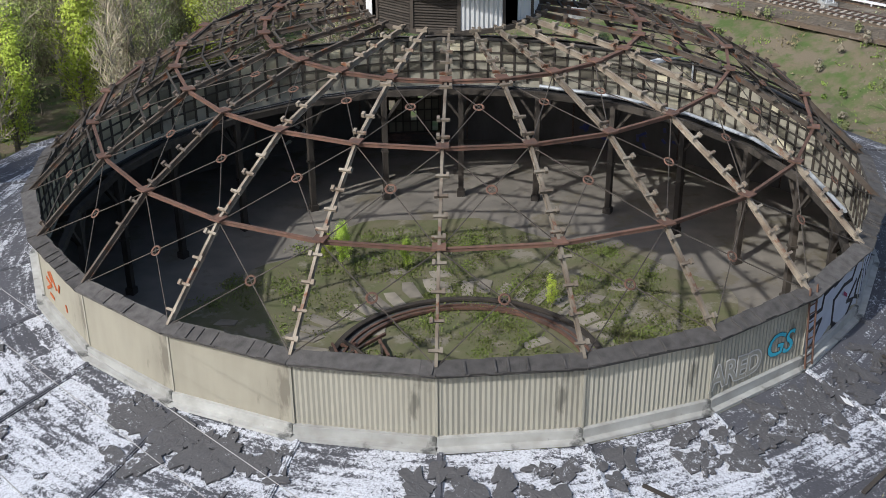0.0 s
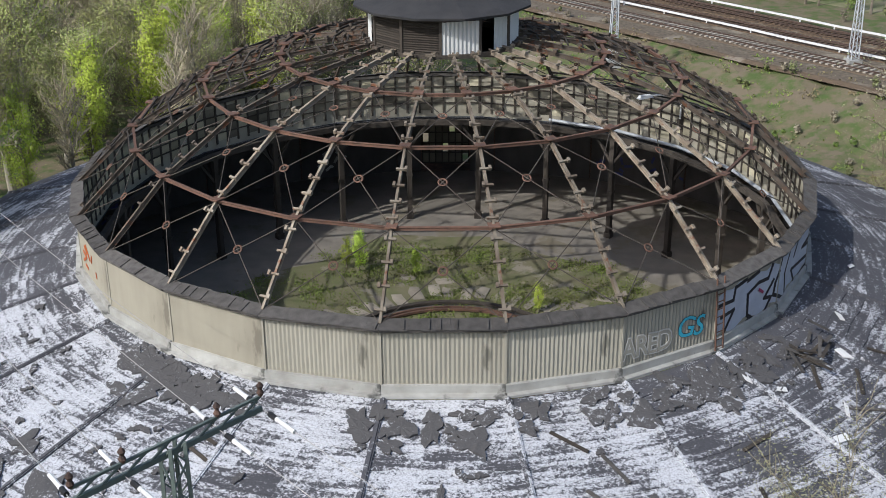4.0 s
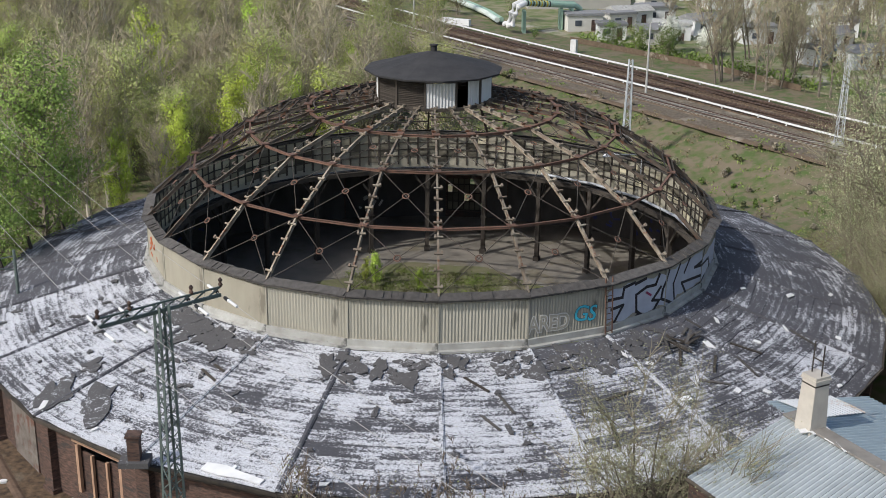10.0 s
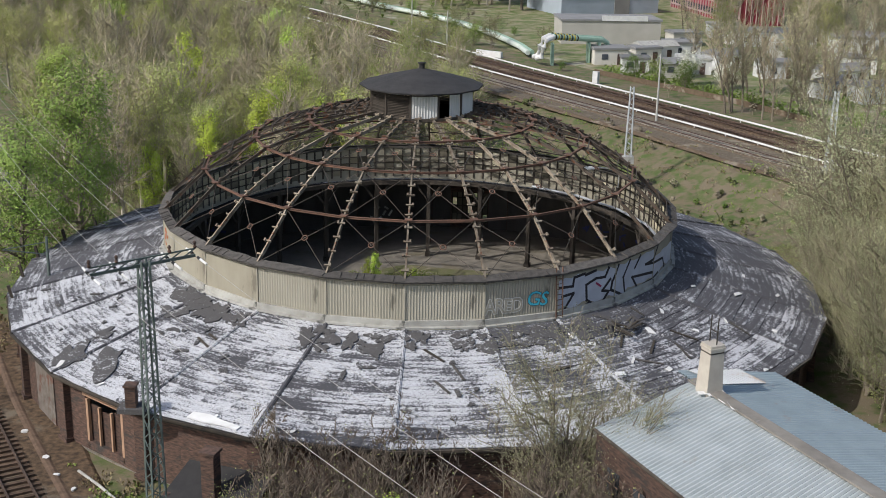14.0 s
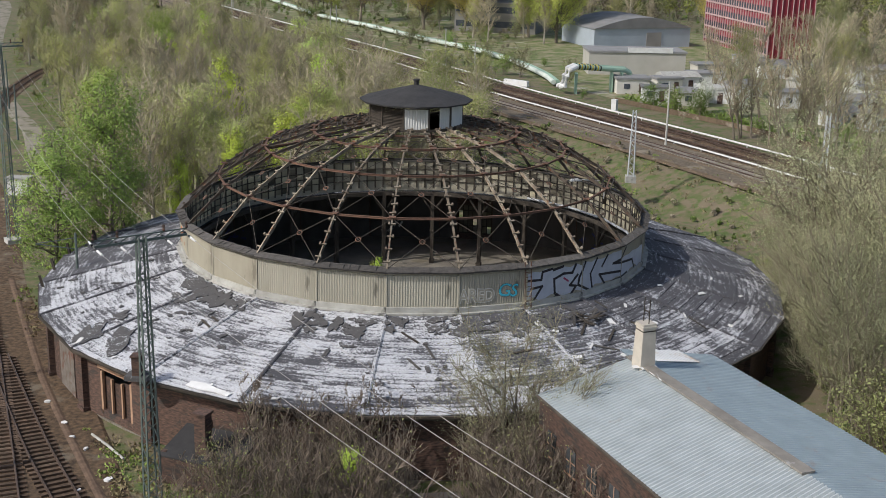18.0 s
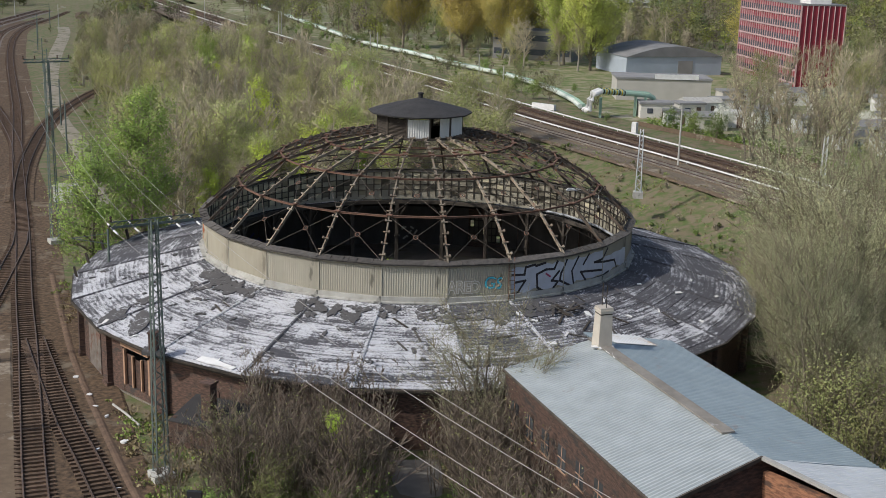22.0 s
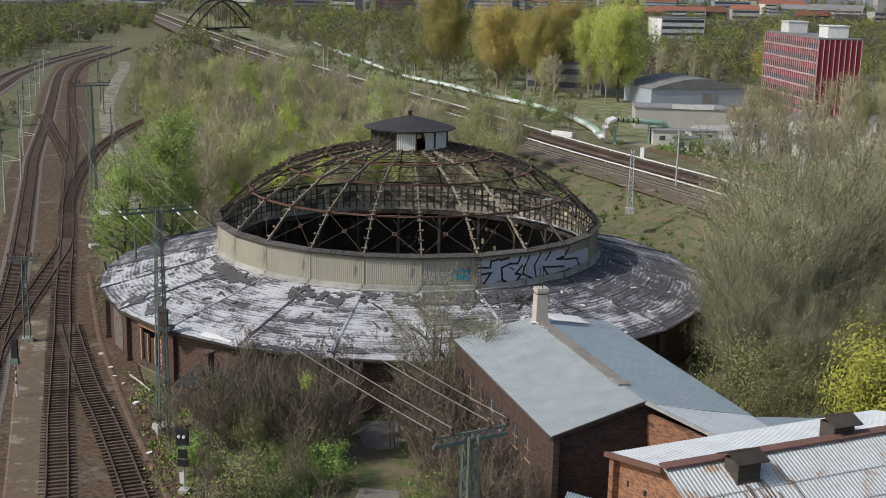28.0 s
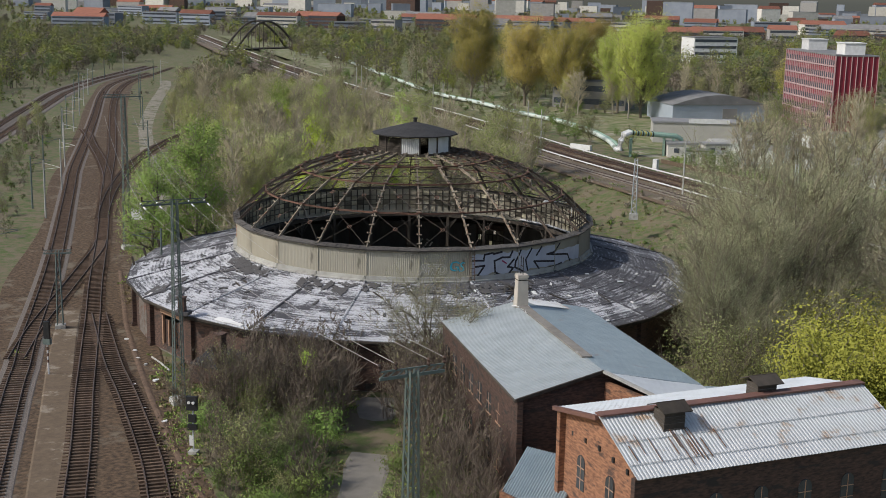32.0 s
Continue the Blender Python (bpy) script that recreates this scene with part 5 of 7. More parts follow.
# ---- masts, signals, wires ----
def lattice_mast(name, label, x, y, z, h, w, material, group, arm=0.0, arm_dir=0.0, foot=True):
    t = thing(name, label, "mast", Matrix.Translation((x, y, z)) @ Matrix.Rotation(arm_dir, 4, "Z"), group=group)
    b = Build()
    for sx in (-1, 1):
        for sy in (-1, 1):
            part("leg", Build().bar((sx * w, sy * w, 0), (sx * w * 0.5, sy * w * 0.5, h), 0.09).me("leg", material), t)
    n = int(h / 0.55)
    for i in range(n):
        z0, z1 = h * i / n, h * (i + 1) / n
        for s0 in (-1, 1):
            k0, k1 = w * (1 - 0.5 * z0 / h), w * (1 - 0.5 * z1 / h)
            s = 1 if i % 2 else -1
            b.bar((s0 * k0, s * k0, z0), (s0 * k1, -s * k1, z1), 0.04).bar((s * k0, s0 * k0, z0), (-s * k1, s0 * k1, z1), 0.04)
    part("lattice", b.me("lattice", material), t)
    if foot:
        part("foundation", Build().box(w * 3.4, w * 3.4, 0.8, c=(0, 0, 0.1)).me("foundation", M_CONCRETE), t)
    if arm:
        a = Build().bar((-arm, 0, h - 0.25), (arm, 0, h - 0.25), 0.1, 0.14).bar((-arm, 0, h + 0.1), (arm, 0, h + 0.1), 0.07)
        for i in range(8):
            x0 = -arm + 2 * arm * i / 8
            a.bar((x0, 0, h - 0.25), (x0 + arm / 4, 0, h + 0.1), 0.05)
        part("cross_arm", a.me("cross_arm", material), t)
        for xx in (-arm, -arm * 0.5, arm * 0.5, arm):
            part("insulator", Build().lathe([(0.05, h + 0.1), (0.1, h + 0.2), (0.05, h + 0.3), (0.1, h + 0.4), (0.03, h + 0.5)], 8, Matrix.Translation((xx, 0, 0))).me("insulator", M_BRICK), t)
    return t


tall_mast = lattice_mast("catenary_mast", "tall grey green lattice mast with a wire cross arm", -11.3, -38.3, G, 17.65, 0.42, M_GREEN_STEEL, "grey green lattice masts", 2.7, radians(40))
lattice_mast("catenary_mast", "tall grey green lattice mast with a cross arm near the lane", 18.6, -78.2, G, 17.6, 0.42, M_GREEN_STEEL, "grey green lattice masts", 1.7, radians(40))
lattice_mast("catenary_mast", "tall grey green lattice mast beside the yard tracks", -44.7, 19.6, G, 21.0, 0.45, M_GREEN_STEEL, "grey green lattice masts", 2.5, radians(40))
for x, y, h, dx in ((22.3, 46.0, 8.6, 0), (44.5, 42.4, 9.3, 0)):
    lattice_mast("line_mast", "pale galvanised lattice mast beside the electrified line", x, y, RISE, h, 0.38, M_PALE_STEEL, "pale line masts")
wire = lambda a, b, sag=0.8: [Vector(a).lerp(Vector(b), k / 10) - Vector((0, 0, sag * 4 * (k / 10) * (1 - k / 10))) for k in range(11)]
mN, mR, mF = Vector((-11.3, -38.3, 16.6)), Vector((18.6, -78.2, 17.2)), Vector((-44.7, 19.6, 17.4))
STRAIN = Build().tube([(0, 0, 0), (0, 0, 0.12)], 0.07, 8).tube([(0, 0, 0.12), (0, 0, 0.75)], 0.06, 8).me("strain_insulator", M_WHITE)
STRAIN_END = Build().tube([(0, 0, 0), (0, 0, 0.3)], 0.075, 8).me("strain_insulator", M_BLACK)
for s in (-1.0, -0.5, 0.5, 1.0):
    for far_end, half_arm in ((mR, 1.7), (mF, 2.5)):
        ax = Vector((math.cos(radians(40)), math.sin(radians(40)), 0)) * s
        d = ((far_end + ax * half_arm) - (mN + ax * 2.7) - Vector((0, 0, 3.2))).normalized()
        turn = Matrix.Translation(mN + ax * 2.7) @ d.to_track_quat("Z", "Y").to_matrix().to_4x4()
        for me, off in ((STRAIN_END, 0.35), (STRAIN, 0.65)):
            ob = part("strain_insulator", me, tall_mast)
            ob.matrix_basis = tall_mast.matrix_basis.inverted() @ turn @ Matrix.Translation((0, 0, off))
    o = Vector((math.cos(radians(40)), math.sin(radians(40)), 0)) * s
    thing("overhead_wire", "thin pale overhead wire between the lattice masts", "wire", group="overhead wires", data=Build().tube(wire(mN + o * 2.7, mR + o * 1.7), 0.014, 4).me("wire", M_WIRE))
    thing("overhead_wire", "thin pale overhead wire between the lattice masts", "wire", group="overhead wires", data=Build().tube(wire(mF + o * 2.5, mN + o * 2.7, 1.2), 0.014, 4).me("wire", M_WIRE))

signal = thing("rail_signal", "railway light signal with two black screens on a thin post", "signal", Matrix.Translation((-5.4, -48.9, G)))
part("post", Build().tube([(0, 0, 0), (0, 0, 4.6)], 0.07, 8).me("post", M_PALE_STEEL), signal)
part("foot", Build().box(0.7, 0.7, 0.3, c=(0, 0, 0.12)).me("foot", M_CONCRETE), signal)
part("number_plate", Build().box(0.34, 0.06, 0.8, c=(-0.1, -0.1, 1.1)).me("number_plate", M_WHITE), signal)
part("screen", Build().box(0.85, 0.25, 1.1, c=(0, -0.1, 4.1)).me("screen", M_BLACK), signal)
for dx in (-0.18, 0.18):
    part("lamp", Build().lathe([(0.1, 0), (0.12, 0.12), (0.02, 0.13)], 10, Matrix.Translation((dx, -0.24, 4.2)) @ Matrix.Rotation(math.pi / 2, 4, "X")).me("lamp", M_WHITE), signal)
part("lower_screen", Build().box(0.6, 0.2, 0.6, c=(0, -0.1, 2.9)).box(0.75, 0.2, 0.45, c=(0, -0.1, 2.2)).me("lower_screen", M_BLACK), signal)
signal2 = thing("rail_signal", "dark railway signal with a striped post between tracks", "signal", Matrix.Translation((-26.0, -34.1, G)))
part("post", Build().tube([(0, 0, 0), (0, 0, 3.4)], 0.08, 8).me("post", M_WHITE), signal2)
for i in range(3):
    part("stripe", Build().tube([(0, 0, 1.2 + 0.6 * i), (0, 0, 1.5 + 0.6 * i)], 0.085, 8).me("stripe", M_RUST), signal2)
part("screen", Build().box(0.55, 0.25, 1.8, c=(0, 0, 4.2)).me("screen", M_BLACK), signal2)
part("hood", Build().box(0.7, 0.4, 0.5, c=(0, 0, 3.2)).me("hood", M_GREEN_STEEL), signal2)
hut = thing("relay_box", "small white relay cabinet with spray marks", "cabinet", Matrix.Translation((-53.0, 41.0, G)))
part("body", Build().box(2.6, 1.6, 2.1, c=(0, 0, 1.05)).me("body", M_WHITE), hut)
part("lid", Build().box(2.9, 1.9, 0.2, c=(0, 0, 2.15)).me("lid", M_CONCRETE), hut)

# ---- trees ----
def branch_path(p, d, length, bend, rnd, n=4):
    pts, p = [Vector(p)], Vector(p)
    d = Vector(d).normalized()
    for _ in range(n):
        d = (d + Vector((rnd.uniform(-bend, bend), rnd.uniform(-bend, bend), rnd.uniform(-bend * 0.3, bend)))).normalized()
        p = p + d * (length / n)
        pts.append(p)
    return pts


def leaf_axes(rs, out):
    """Two axes across each leaf, so that its face looks roughly along `out`."""
    n = out + rs.normal(0, 0.5, out.shape)
    n /= np.linalg.norm(n, axis=1)[:, None]
    u = np.cross(n, rs.normal(0, 1, out.shape))
    u /= np.linalg.norm(u, axis=1)[:, None]
    return u, np.cross(n, u)


def tree(name, label, seed, h, spread, limbs, twigs, leaves, leaf, leaf_m, twig_m, trunk_r=0.02, low=0.2, stems=1, clump=0.5, up=0.9, bark=None, twig_r=0.0026):
    rnd = random.Random(seed)
    wood, fine = Build(), Build()
    ends = []
    for s in range(stems):
        base = Vector((rnd.uniform(-1, 1), rnd.uniform(-1, 1), 0)) * (0.06 * h if stems > 1 else 0)
        lean = Vector((rnd.uniform(-0.25, 0.25), rnd.uniform(-0.25, 0.25), 1)) if stems > 1 else Vector((rnd.uniform(-0.06, 0.06), rnd.uniform(-0.06, 0.06), 1))
        hh = h * rnd.uniform(0.75, 0.95) if stems > 1 else h * 0.9
        trunk = branch_path(base, lean, hh, 0.09, rnd, 7)
        r0 = trunk_r * h * (0.6 if stems > 1 else 1)
        wood.tube(trunk, [r0 * (1 - 0.85 * i / 7) for i in range(8)], 6)
        for i in range(limbs // stems):
            k = low + (0.98 - low) * (i + rnd.random()) / max(1, limbs // stems)
            j = min(6, int(k * 7))
            p = trunk[j].lerp(trunk[j + 1], k * 7 - j)
            a = rnd.uniform(0, 2 * math.pi)
            L = spread * (1.05 - 0.75 * abs(k - 0.45)) * rnd.uniform(0.6, 1.1)
            lp = branch_path(p, (math.cos(a), math.sin(a), up * rnd.uniform(0.5, 1.3)), L, 0.22, rnd, 4)
            r = r0 * (1 - 0.85 * k) * 0.5
            wood.tube(lp, [r, r * 0.75, r * 0.5, r * 0.3, r * 0.12], 4, cap=False)
            for t in range(twigs):
                q = rnd.uniform(0.25, 1.0) * 4
                jj = min(3, int(q))
                tp = lp[jj].lerp(lp[jj + 1], q - jj)
                dd = (lp[jj + 1] - lp[jj]).normalized() + Vector((rnd.uniform(-1, 1), rnd.uniform(-1, 1), rnd.uniform(-0.3, 0.9)))
                tw = branch_path(tp, dd, L * rnd.uniform(0.2, 0.5), 0.3, rnd, 2)
                fine.tube(tw, [twig_r * h, twig_r * 0.75 * h, twig_r * 0.35 * h], 3, cap=False)
                ends += [tw[1], tw[2]]
    t = thing(name, label, "tree")
    part("trunk", wood.me("trunk", bark or M_BARK), t)
    if fine.v:
        part("brushwood", fine.me("brushwood", twig_m), t)["kind"] = "stuff"
    if leaves:
        rs = np.random.RandomState(seed)
        e = np.array([tuple(p) for p in ends])
        e = e[rs.permutation(len(e))[:max(30, len(e) // 2)]]
        size = rs.uniform(0.5, 1.4, (len(e), 1))
        pick = rs.randint(0, len(e), leaves)
        puff = rs.normal(0, clump, (leaves, 3)) * size[pick]
        c = e[pick] + puff
        u, w = leaf_axes(rs, puff / clump * 0.5 + (c - e.mean(0)) / spread * 0.8 + (0, 0, 0.3))
        s = leaf * rs.uniform(0.5, 1.3, (leaves, 1))
        v = np.stack([c - u * s, c + w * s * 0.6, c + u * s, c - w * s * 0.6], 1).reshape(-1, 3)
        f = [(4 * i, 4 * i + 1, 4 * i + 2, 4 * i + 3) for i in range(leaves)]
        part("crown", mesh("crown", v.tolist(), f, leaf_m), t)
    return t


def scatter(template, spots, group):
    """Places the template at the first spot and copies at the rest."""
    for i, (x, y, k) in enumerate(spots):
        m = Matrix.Translation((x, y, height(x, y) - 0.05)) @ Matrix.Rotation(random.uniform(0, 6.28), 4, "Z") @ Matrix.Diagonal((k * random.uniform(0.9, 1.1), k * random.uniform(0.9, 1.1), k, 1))
        ob = template if i == 0 else copy_thing(template, m)
        ob.matrix_basis = m
        ob["group"] = group


T_BARE = tree("bare_tree", "slender tree with pale bare twigs and few buds", 11, 14, 4.3, 40, 11, 2000, 0.08, L_GREY, M_TWIG, clump=0.5, up=1.3, bark=M_BARK_PALE, twig_r=0.0034)
T_OLIVE = tree("budding_tree", "tree with a thin crown of young olive leaves", 12, 13, 4.4, 34, 10, 7000, 0.09, L_OLIVE, M_TWIG, clump=0.55, up=1.1, bark=M_BARK_PALE, twig_r=0.003)
T_GREEN = tree("green_birch", "tall tree with a drooping fresh green crown", 13, 15, 3.8, 44, 10, 17000, 0.1, L_BIRCH, M_TWIG, clump=0.5, low=0.1, up=0.5)
T_BRIGHT = tree("bright_green_tree", "slim tree with bright yellow green spring leaves", 14, 13, 2.6, 30, 8, 9000, 0.11, L_BRIGHT, M_TWIG, clump=0.45, low=0.12)
T_OCHRE = tree("ochre_poplar", "broad poplar with upright limbs and ochre young leaves", 15, 22, 11.5, 64, 9, 40000, 0.18, L_OCHRE, M_TWIG, clump=0.95, low=0.14, up=0.95)
T_LIME = tree("lime_green_poplar", "broad poplar with light green young leaves", 16, 23, 12.0, 64, 9, 42000, 0.18, L_LIME, M_TWIG, clump=0.95, low=0.12, up=0.9)
T_WILLOW = tree("grey_willow", "wide many stemmed willow with grey green buds", 17, 13, 6.0, 66, 12, 27000, 0.048, L_WILLOW, M_TWIG_GREY, stems=6, clump=0.55, low=0.1, twig_r=0.0021)
T_SHRUB = tree("brown_shrub", "leafless brown shrub with fine twigs", 18, 5.2, 2.1, 44, 9, 60, 0.05, L_THICK, M_TWIG_DARK, twig_r=0.0042, stems=8, clump=0.2, low=0.1, trunk_r=0.012)
T_GSHRUB = tree("green_shrub", "low shrub in fresh green leaf", 19, 3.2, 1.8, 32, 8, 2200, 0.075, L_GREEN, M_TWIG_DARK, stems=7, clump=0.28, low=0.05, trunk_r=0.012)
T_YELLOW = tree("yellow_green_tree", "dense round tree with yellow green flowers", 20, 9.5, 5.2, 44, 10, 60000, 0.085, L_YELLOW, M_TWIG, stems=4, clump=0.85, low=0.05, up=0.7)
T_BLOSSOM = tree("blossoming_shrub", "garden shrub in white blossom", 21, 4.5, 2.2, 24, 7, 2500, 0.13, L_BLOSSOM, M_TWIG, stems=3, clump=0.35)
T_THICK = tree("olive_shrub", "rounded shrub with olive spring leaves", 22, 5.5, 2.8, 44, 10, 3400, 0.065, L_THICK, M_TWIG_DARK, stems=7, clump=0.35, low=0.05, trunk_r=0.012)

T_SAPLING = tree("bare_sapling", "clump of tall pale bare saplings", 23, 6.2, 1.1, 48, 5, 60, 0.05, L_THICK, M_TWIG_DARK, twig_r=0.004, stems=7, clump=0.3, low=0.3, trunk_r=0.009, up=1.6)

yl = resample(YARD_2, 5.0)


def yard_gap(x, y):
    return min(math.hypot(x - a, y - b) for a, b in yl)


rw = random.Random(5)


def clear(x, y):
    """Off the footpath and the overgrown tracks."""
    return min((x - p) ** 2 + (y - q) ** 2 for p, q in SIDE_PTS) > 20


SIDE_PTS = PATHWAY + resample(SIDING, 5.0) + resample(FAR_SPUR, 8.0)
wood = {"bare": [], "olive": [], "green": [], "bright": [], "shrub": [], "thick": []}
tries = 0
while sum(len(v) for v in wood.values()) < 330 and tries < 9000:
    tries += 1
    x, y = rw.uniform(-110, 24), rw.uniform(-8, 210)
    if math.hypot(x, y + 0.4) < 35.5 or ref_offset(x, y) < 24 or yard_gap(x, y) < 15:
        continue
    j = yl[min(range(len(yl)), key=lambda i: math.hypot(x - yl[i][0], y - yl[i][1]))]
    if x < j[0]:
        continue
    if (y < 25 and x > -20) or (x > 4 and y < 78):
        continue
    k = rw.choices(["bare", "olive", "green", "bright", "shrub", "thick"], (50, 26, 4, 4, 8, 12))[0]
    if clear(x, y):
        wood[k].append((x, y, rw.uniform(0.65, 1.1)))
near = 0
while near < 75:
    x, y = rw.uniform(-62, -2), rw.uniform(8, 72)
    if math.hypot(x, y + 0.4) < 35 or ref_offset(x, y) < 25 or yard_gap(x, y) < 13 or x < -8 - y * 0.85 or not clear(x, y):
        continue
    near += 1
    wood[rw.choices(["bare", "olive", "bright", "thick", "shrub"], (24, 16, 4, 42, 14))[0]].append((x, y, rw.uniform(0.6, 0.95)))
for _ in range(60):
    k = rw.uniform(0, 1)
    x, y = -47 - 75 * k + rw.uniform(-16, -4), -18 + 165 * k + rw.uniform(-6, 6)
    if yard_gap(x, y) > 15:
        wood[rw.choices(["shrub", "thick", "olive"], (45, 50, 5))[0]].append((x, y, rw.uniform(0.35, 0.7)))
scatter(T_BARE, wood["bare"], "trees behind the roundhouse")
scatter(T_OLIVE, wood["olive"], "trees behind the roundhouse")
scatter(T_GREEN, [(-30.5, 9.5, 1.3), (-33.5, 3.0, 1.05)] + wood["green"], "green trees behind the roundhouse")
scatter(T_BRIGHT, [(0.5, -38.5, 0.45), (-16.8, 43.4, 1.0), (-33.0, 66.0, 1.1), (-14.5, 45.5, 0.8), (-19.5, 36.5, 1.0), (-24.0, 31.0, 0.85), (-28.0, 25.5, 0.7)] + wood["bright"], "bright trees behind the roundhouse")
scatter(T_WILLOW, [(33.4, -3.0, 0.72), (33.6, 3.5, 0.75), (33.2, -8.5, 0.62), (36.5, 1.5, 1.45), (40.5, -7.0, 1.35), (44.0, -1.0, 1.4), (36.5, -14.0, 1.1), (46.0, 6.0, 1.2), (52.0, -12.0, 1.15), (44.0, -20.0, 0.75), (58.0, 2.0, 1.2), (50.0, 18.0, 1.0), (9.8, -34.5, 0.85), (60.0, -22.0, 1.1), (38.0, -25.0, 0.7), (34.8, -7.5, 1.0), (35.5, 9.0, 1.0), (34.5, -20.0, 0.85), (37.5, -2.5, 1.2), (39.0, -12.5, 1.25), (33.6, -15.5, 0.95), (33.8, -22.0, 0.95), (33.6, -10.8, 0.9)], "willows beside the roundhouse")
scatter(T_YELLOW, [(42.6, -40.0, 1.22), (50.5, -38.0, 1.2)], "yellow green trees by the engine house")
front, green = [], []
for i in range(24):
    p = LA.lerp(LB, (i + rw.random()) / 24) + n_l * rw.uniform(1.2, 4.5)
    front.append((p.x, p.y, rw.uniform(0.8, 1.45)))
for _ in range(230):
    a, r = rw.uniform(-106, -60), rw.uniform(32.3, 43)
    p = polar(r, a)
    if abs(p.x - (5.5 + (-37 - p.y) * 0.2)) < 2.6 or p.x > 13.5 or (-14.5 < p.x < -6.8 and p.y > -41):
        continue
    front.append((p.x, p.y, rw.uniform(0.7, 1.35)))
for _ in range(190):
    y = rw.uniform(-66, -38)
    x = rw.uniform(-4.5 - (y + 50) * 0.7, 20)
    lane_x = 8.8 + (-52 - y) * 0.2
    if abs(x - lane_x) < 2.7 or x > 17.0 - (y + 50) * 0.25 or yard_gap(x, y) < 9.5:
        continue
    green.append((x, y, rw.uniform(0.5, 1.1)))
scatter(T_SAPLING, front[::2] + [g for i, g in enumerate(green) if i % 10 == 8], "bare saplings in front of the roundhouse")
scatter(T_SHRUB, front[1::2] + wood["shrub"] + [g for i, g in enumerate(green) if i % 5 in (0, 3)], "brown shrubs")
scatter(T_GSHRUB, [g for i, g in enumerate(green) if i % 5 in (1, 2, 4)], "green shrubs beside the lane")
scatter(T_THICK, [g for i, g in enumerate(green) if i % 10 == 4] + wood["thick"] + [(38.0, -29.0, 1.0), (35.0, -22.0, 1.1), (40.0, -34.0, 0.8), (34.5, -31.0, 0.8), (45.0, -28.0, 1.0), (33.5, -14.5, 0.8), (32.5, -25.5, 0.9), (36.0, -27.0, 1.3), (33.5, -30.0, 1.5), (37.0, -38.5, 1.0), (35.0, -34.5, 1.3), (33.2, -3.5, 0.8), (33.8, 4.5, 0.9), (33.4, -10.5, 0.8), (32.8, 12.5, 0.7)], "olive shrubs")
garden = {"bare": [], "olive": [], "blossom": [], "green": []}
for _ in range(300):
    x, y = rw.uniform(20, 150), rw.uniform(-40, 215)
    o = ref_offset(x, y)
    if o > -9 or o < -95 or (15 < x < 75 and 125 < y < 235) or (22 < x < 62 and 90 < y < 165):
        continue
    k = rw.choices(list(garden), (52, 18, 14, 16))[0]
    garden[k].append((x, y, rw.uniform(0.6, 1.05)))
T_GBARE = tree("garden_tree", "tall bare garden tree with upright limbs", 31, 13, 3.6, 34, 9, 1400, 0.085, L_GREY, M_TWIG_TAN, clump=0.5, up=1.6, stems=2, twig_r=0.0036)
scatter(T_GBARE, [(40.2, 76.8, 1.1), (41.6, 77.7, 1.0), (44.3, 72.5, 1.05), (47.9, 73.6, 0.9), (51.4, 68.3, 1.05), (55.2, 62.7, 1.0), (57.0, 61.9, 1.1), (70.0, 165.0, 1.0), (64.0, 172.0, 0.9), (76.0, 170.0, 1.05), (58.0, 168.0, 0.9), (68.0, 158.0, 1.1), (82.0, 160.0, 1.0), (55.0, 160.0, 0.8), (47.0, 158.0, 0.8), (74.0, 150.0, 1.0), (88.0, 152.0, 1.1), (60.0, 145.0, 0.9), (52.0, 138.0, 0.8), (66.0, 134.0, 0.9), (80.0, 138.0, 1.0), (46.0, 92.0, 1.0), (49.0, 95.0, 0.9), (52.5, 84.0, 1.15), (54.5, 82.0, 1.05), (53.0, 87.0, 1.1), (66.0, 78.0, 1.0)] + garden["bare"], "bare garden trees")
T_GOLIVE = copy_thing(T_OLIVE, Matrix())
scatter(T_GOLIVE, garden["olive"], "garden trees in young leaf")
scatter(T_BLOSSOM, [(38.0, 100.0, 1.1), (43.0, 97.0, 0.9)] + garden["blossom"], "blossoming garden shrubs")
T_GG = copy_thing(T_GSHRUB, Matrix())
gap_g, gap_t = [], []
for _ in range(900):
    x, y = rw.uniform(-110, 110), rw.uniform(30, 330)
    o = ref_offset(x, y)
    if -22 < o < -4 and len(gap_g) < 90 and rw.random() < 0.5:
        gap_g.append((x, y, rw.uniform(0.5, 1.2)))
    elif -120 < o < -26 and len(gap_t) < 70 and not (14 < x < 76 and 138 < y < 226):
        gap_t.append((x, y, rw.uniform(0.55, 1.0)))
garden["green"] += gap_g[::2] + [(x + 2, y + 1, k * 1.2) for x, y, k in gap_t[::3]]
scatter(copy_thing(T_THICK, Matrix()), gap_g[1::2] + [(x - 2, y, k) for x, y, k in gap_t[1::3]], "shrubs beyond the line")
scatter(copy_thing(T_BARE, Matrix()), gap_t[::2], "trees beyond the line")
scatter(copy_thing(T_OLIVE, Matrix()), gap_t[1::2], "trees beyond the line in young leaf")
scatter(T_GG, [(33.0, 99.0, 1.3), (36.5, 94.0, 1.4), (30.0, 104.0, 1.2)] + garden["green"], "green garden shrubs")
scatter(T_OCHRE, [(-40.0, 246.0, 1.08), (-20.0, 226.0, 0.95), (-9.0, 222.0, 0.92), (-3.0, 236.0, 1.0), (56.5, 232.0, 0.7)], "ochre poplars")
scatter(T_LIME, [(15.0, 202.0, 1.0), (8.0, 214.0, 0.85)], "lime green poplars")
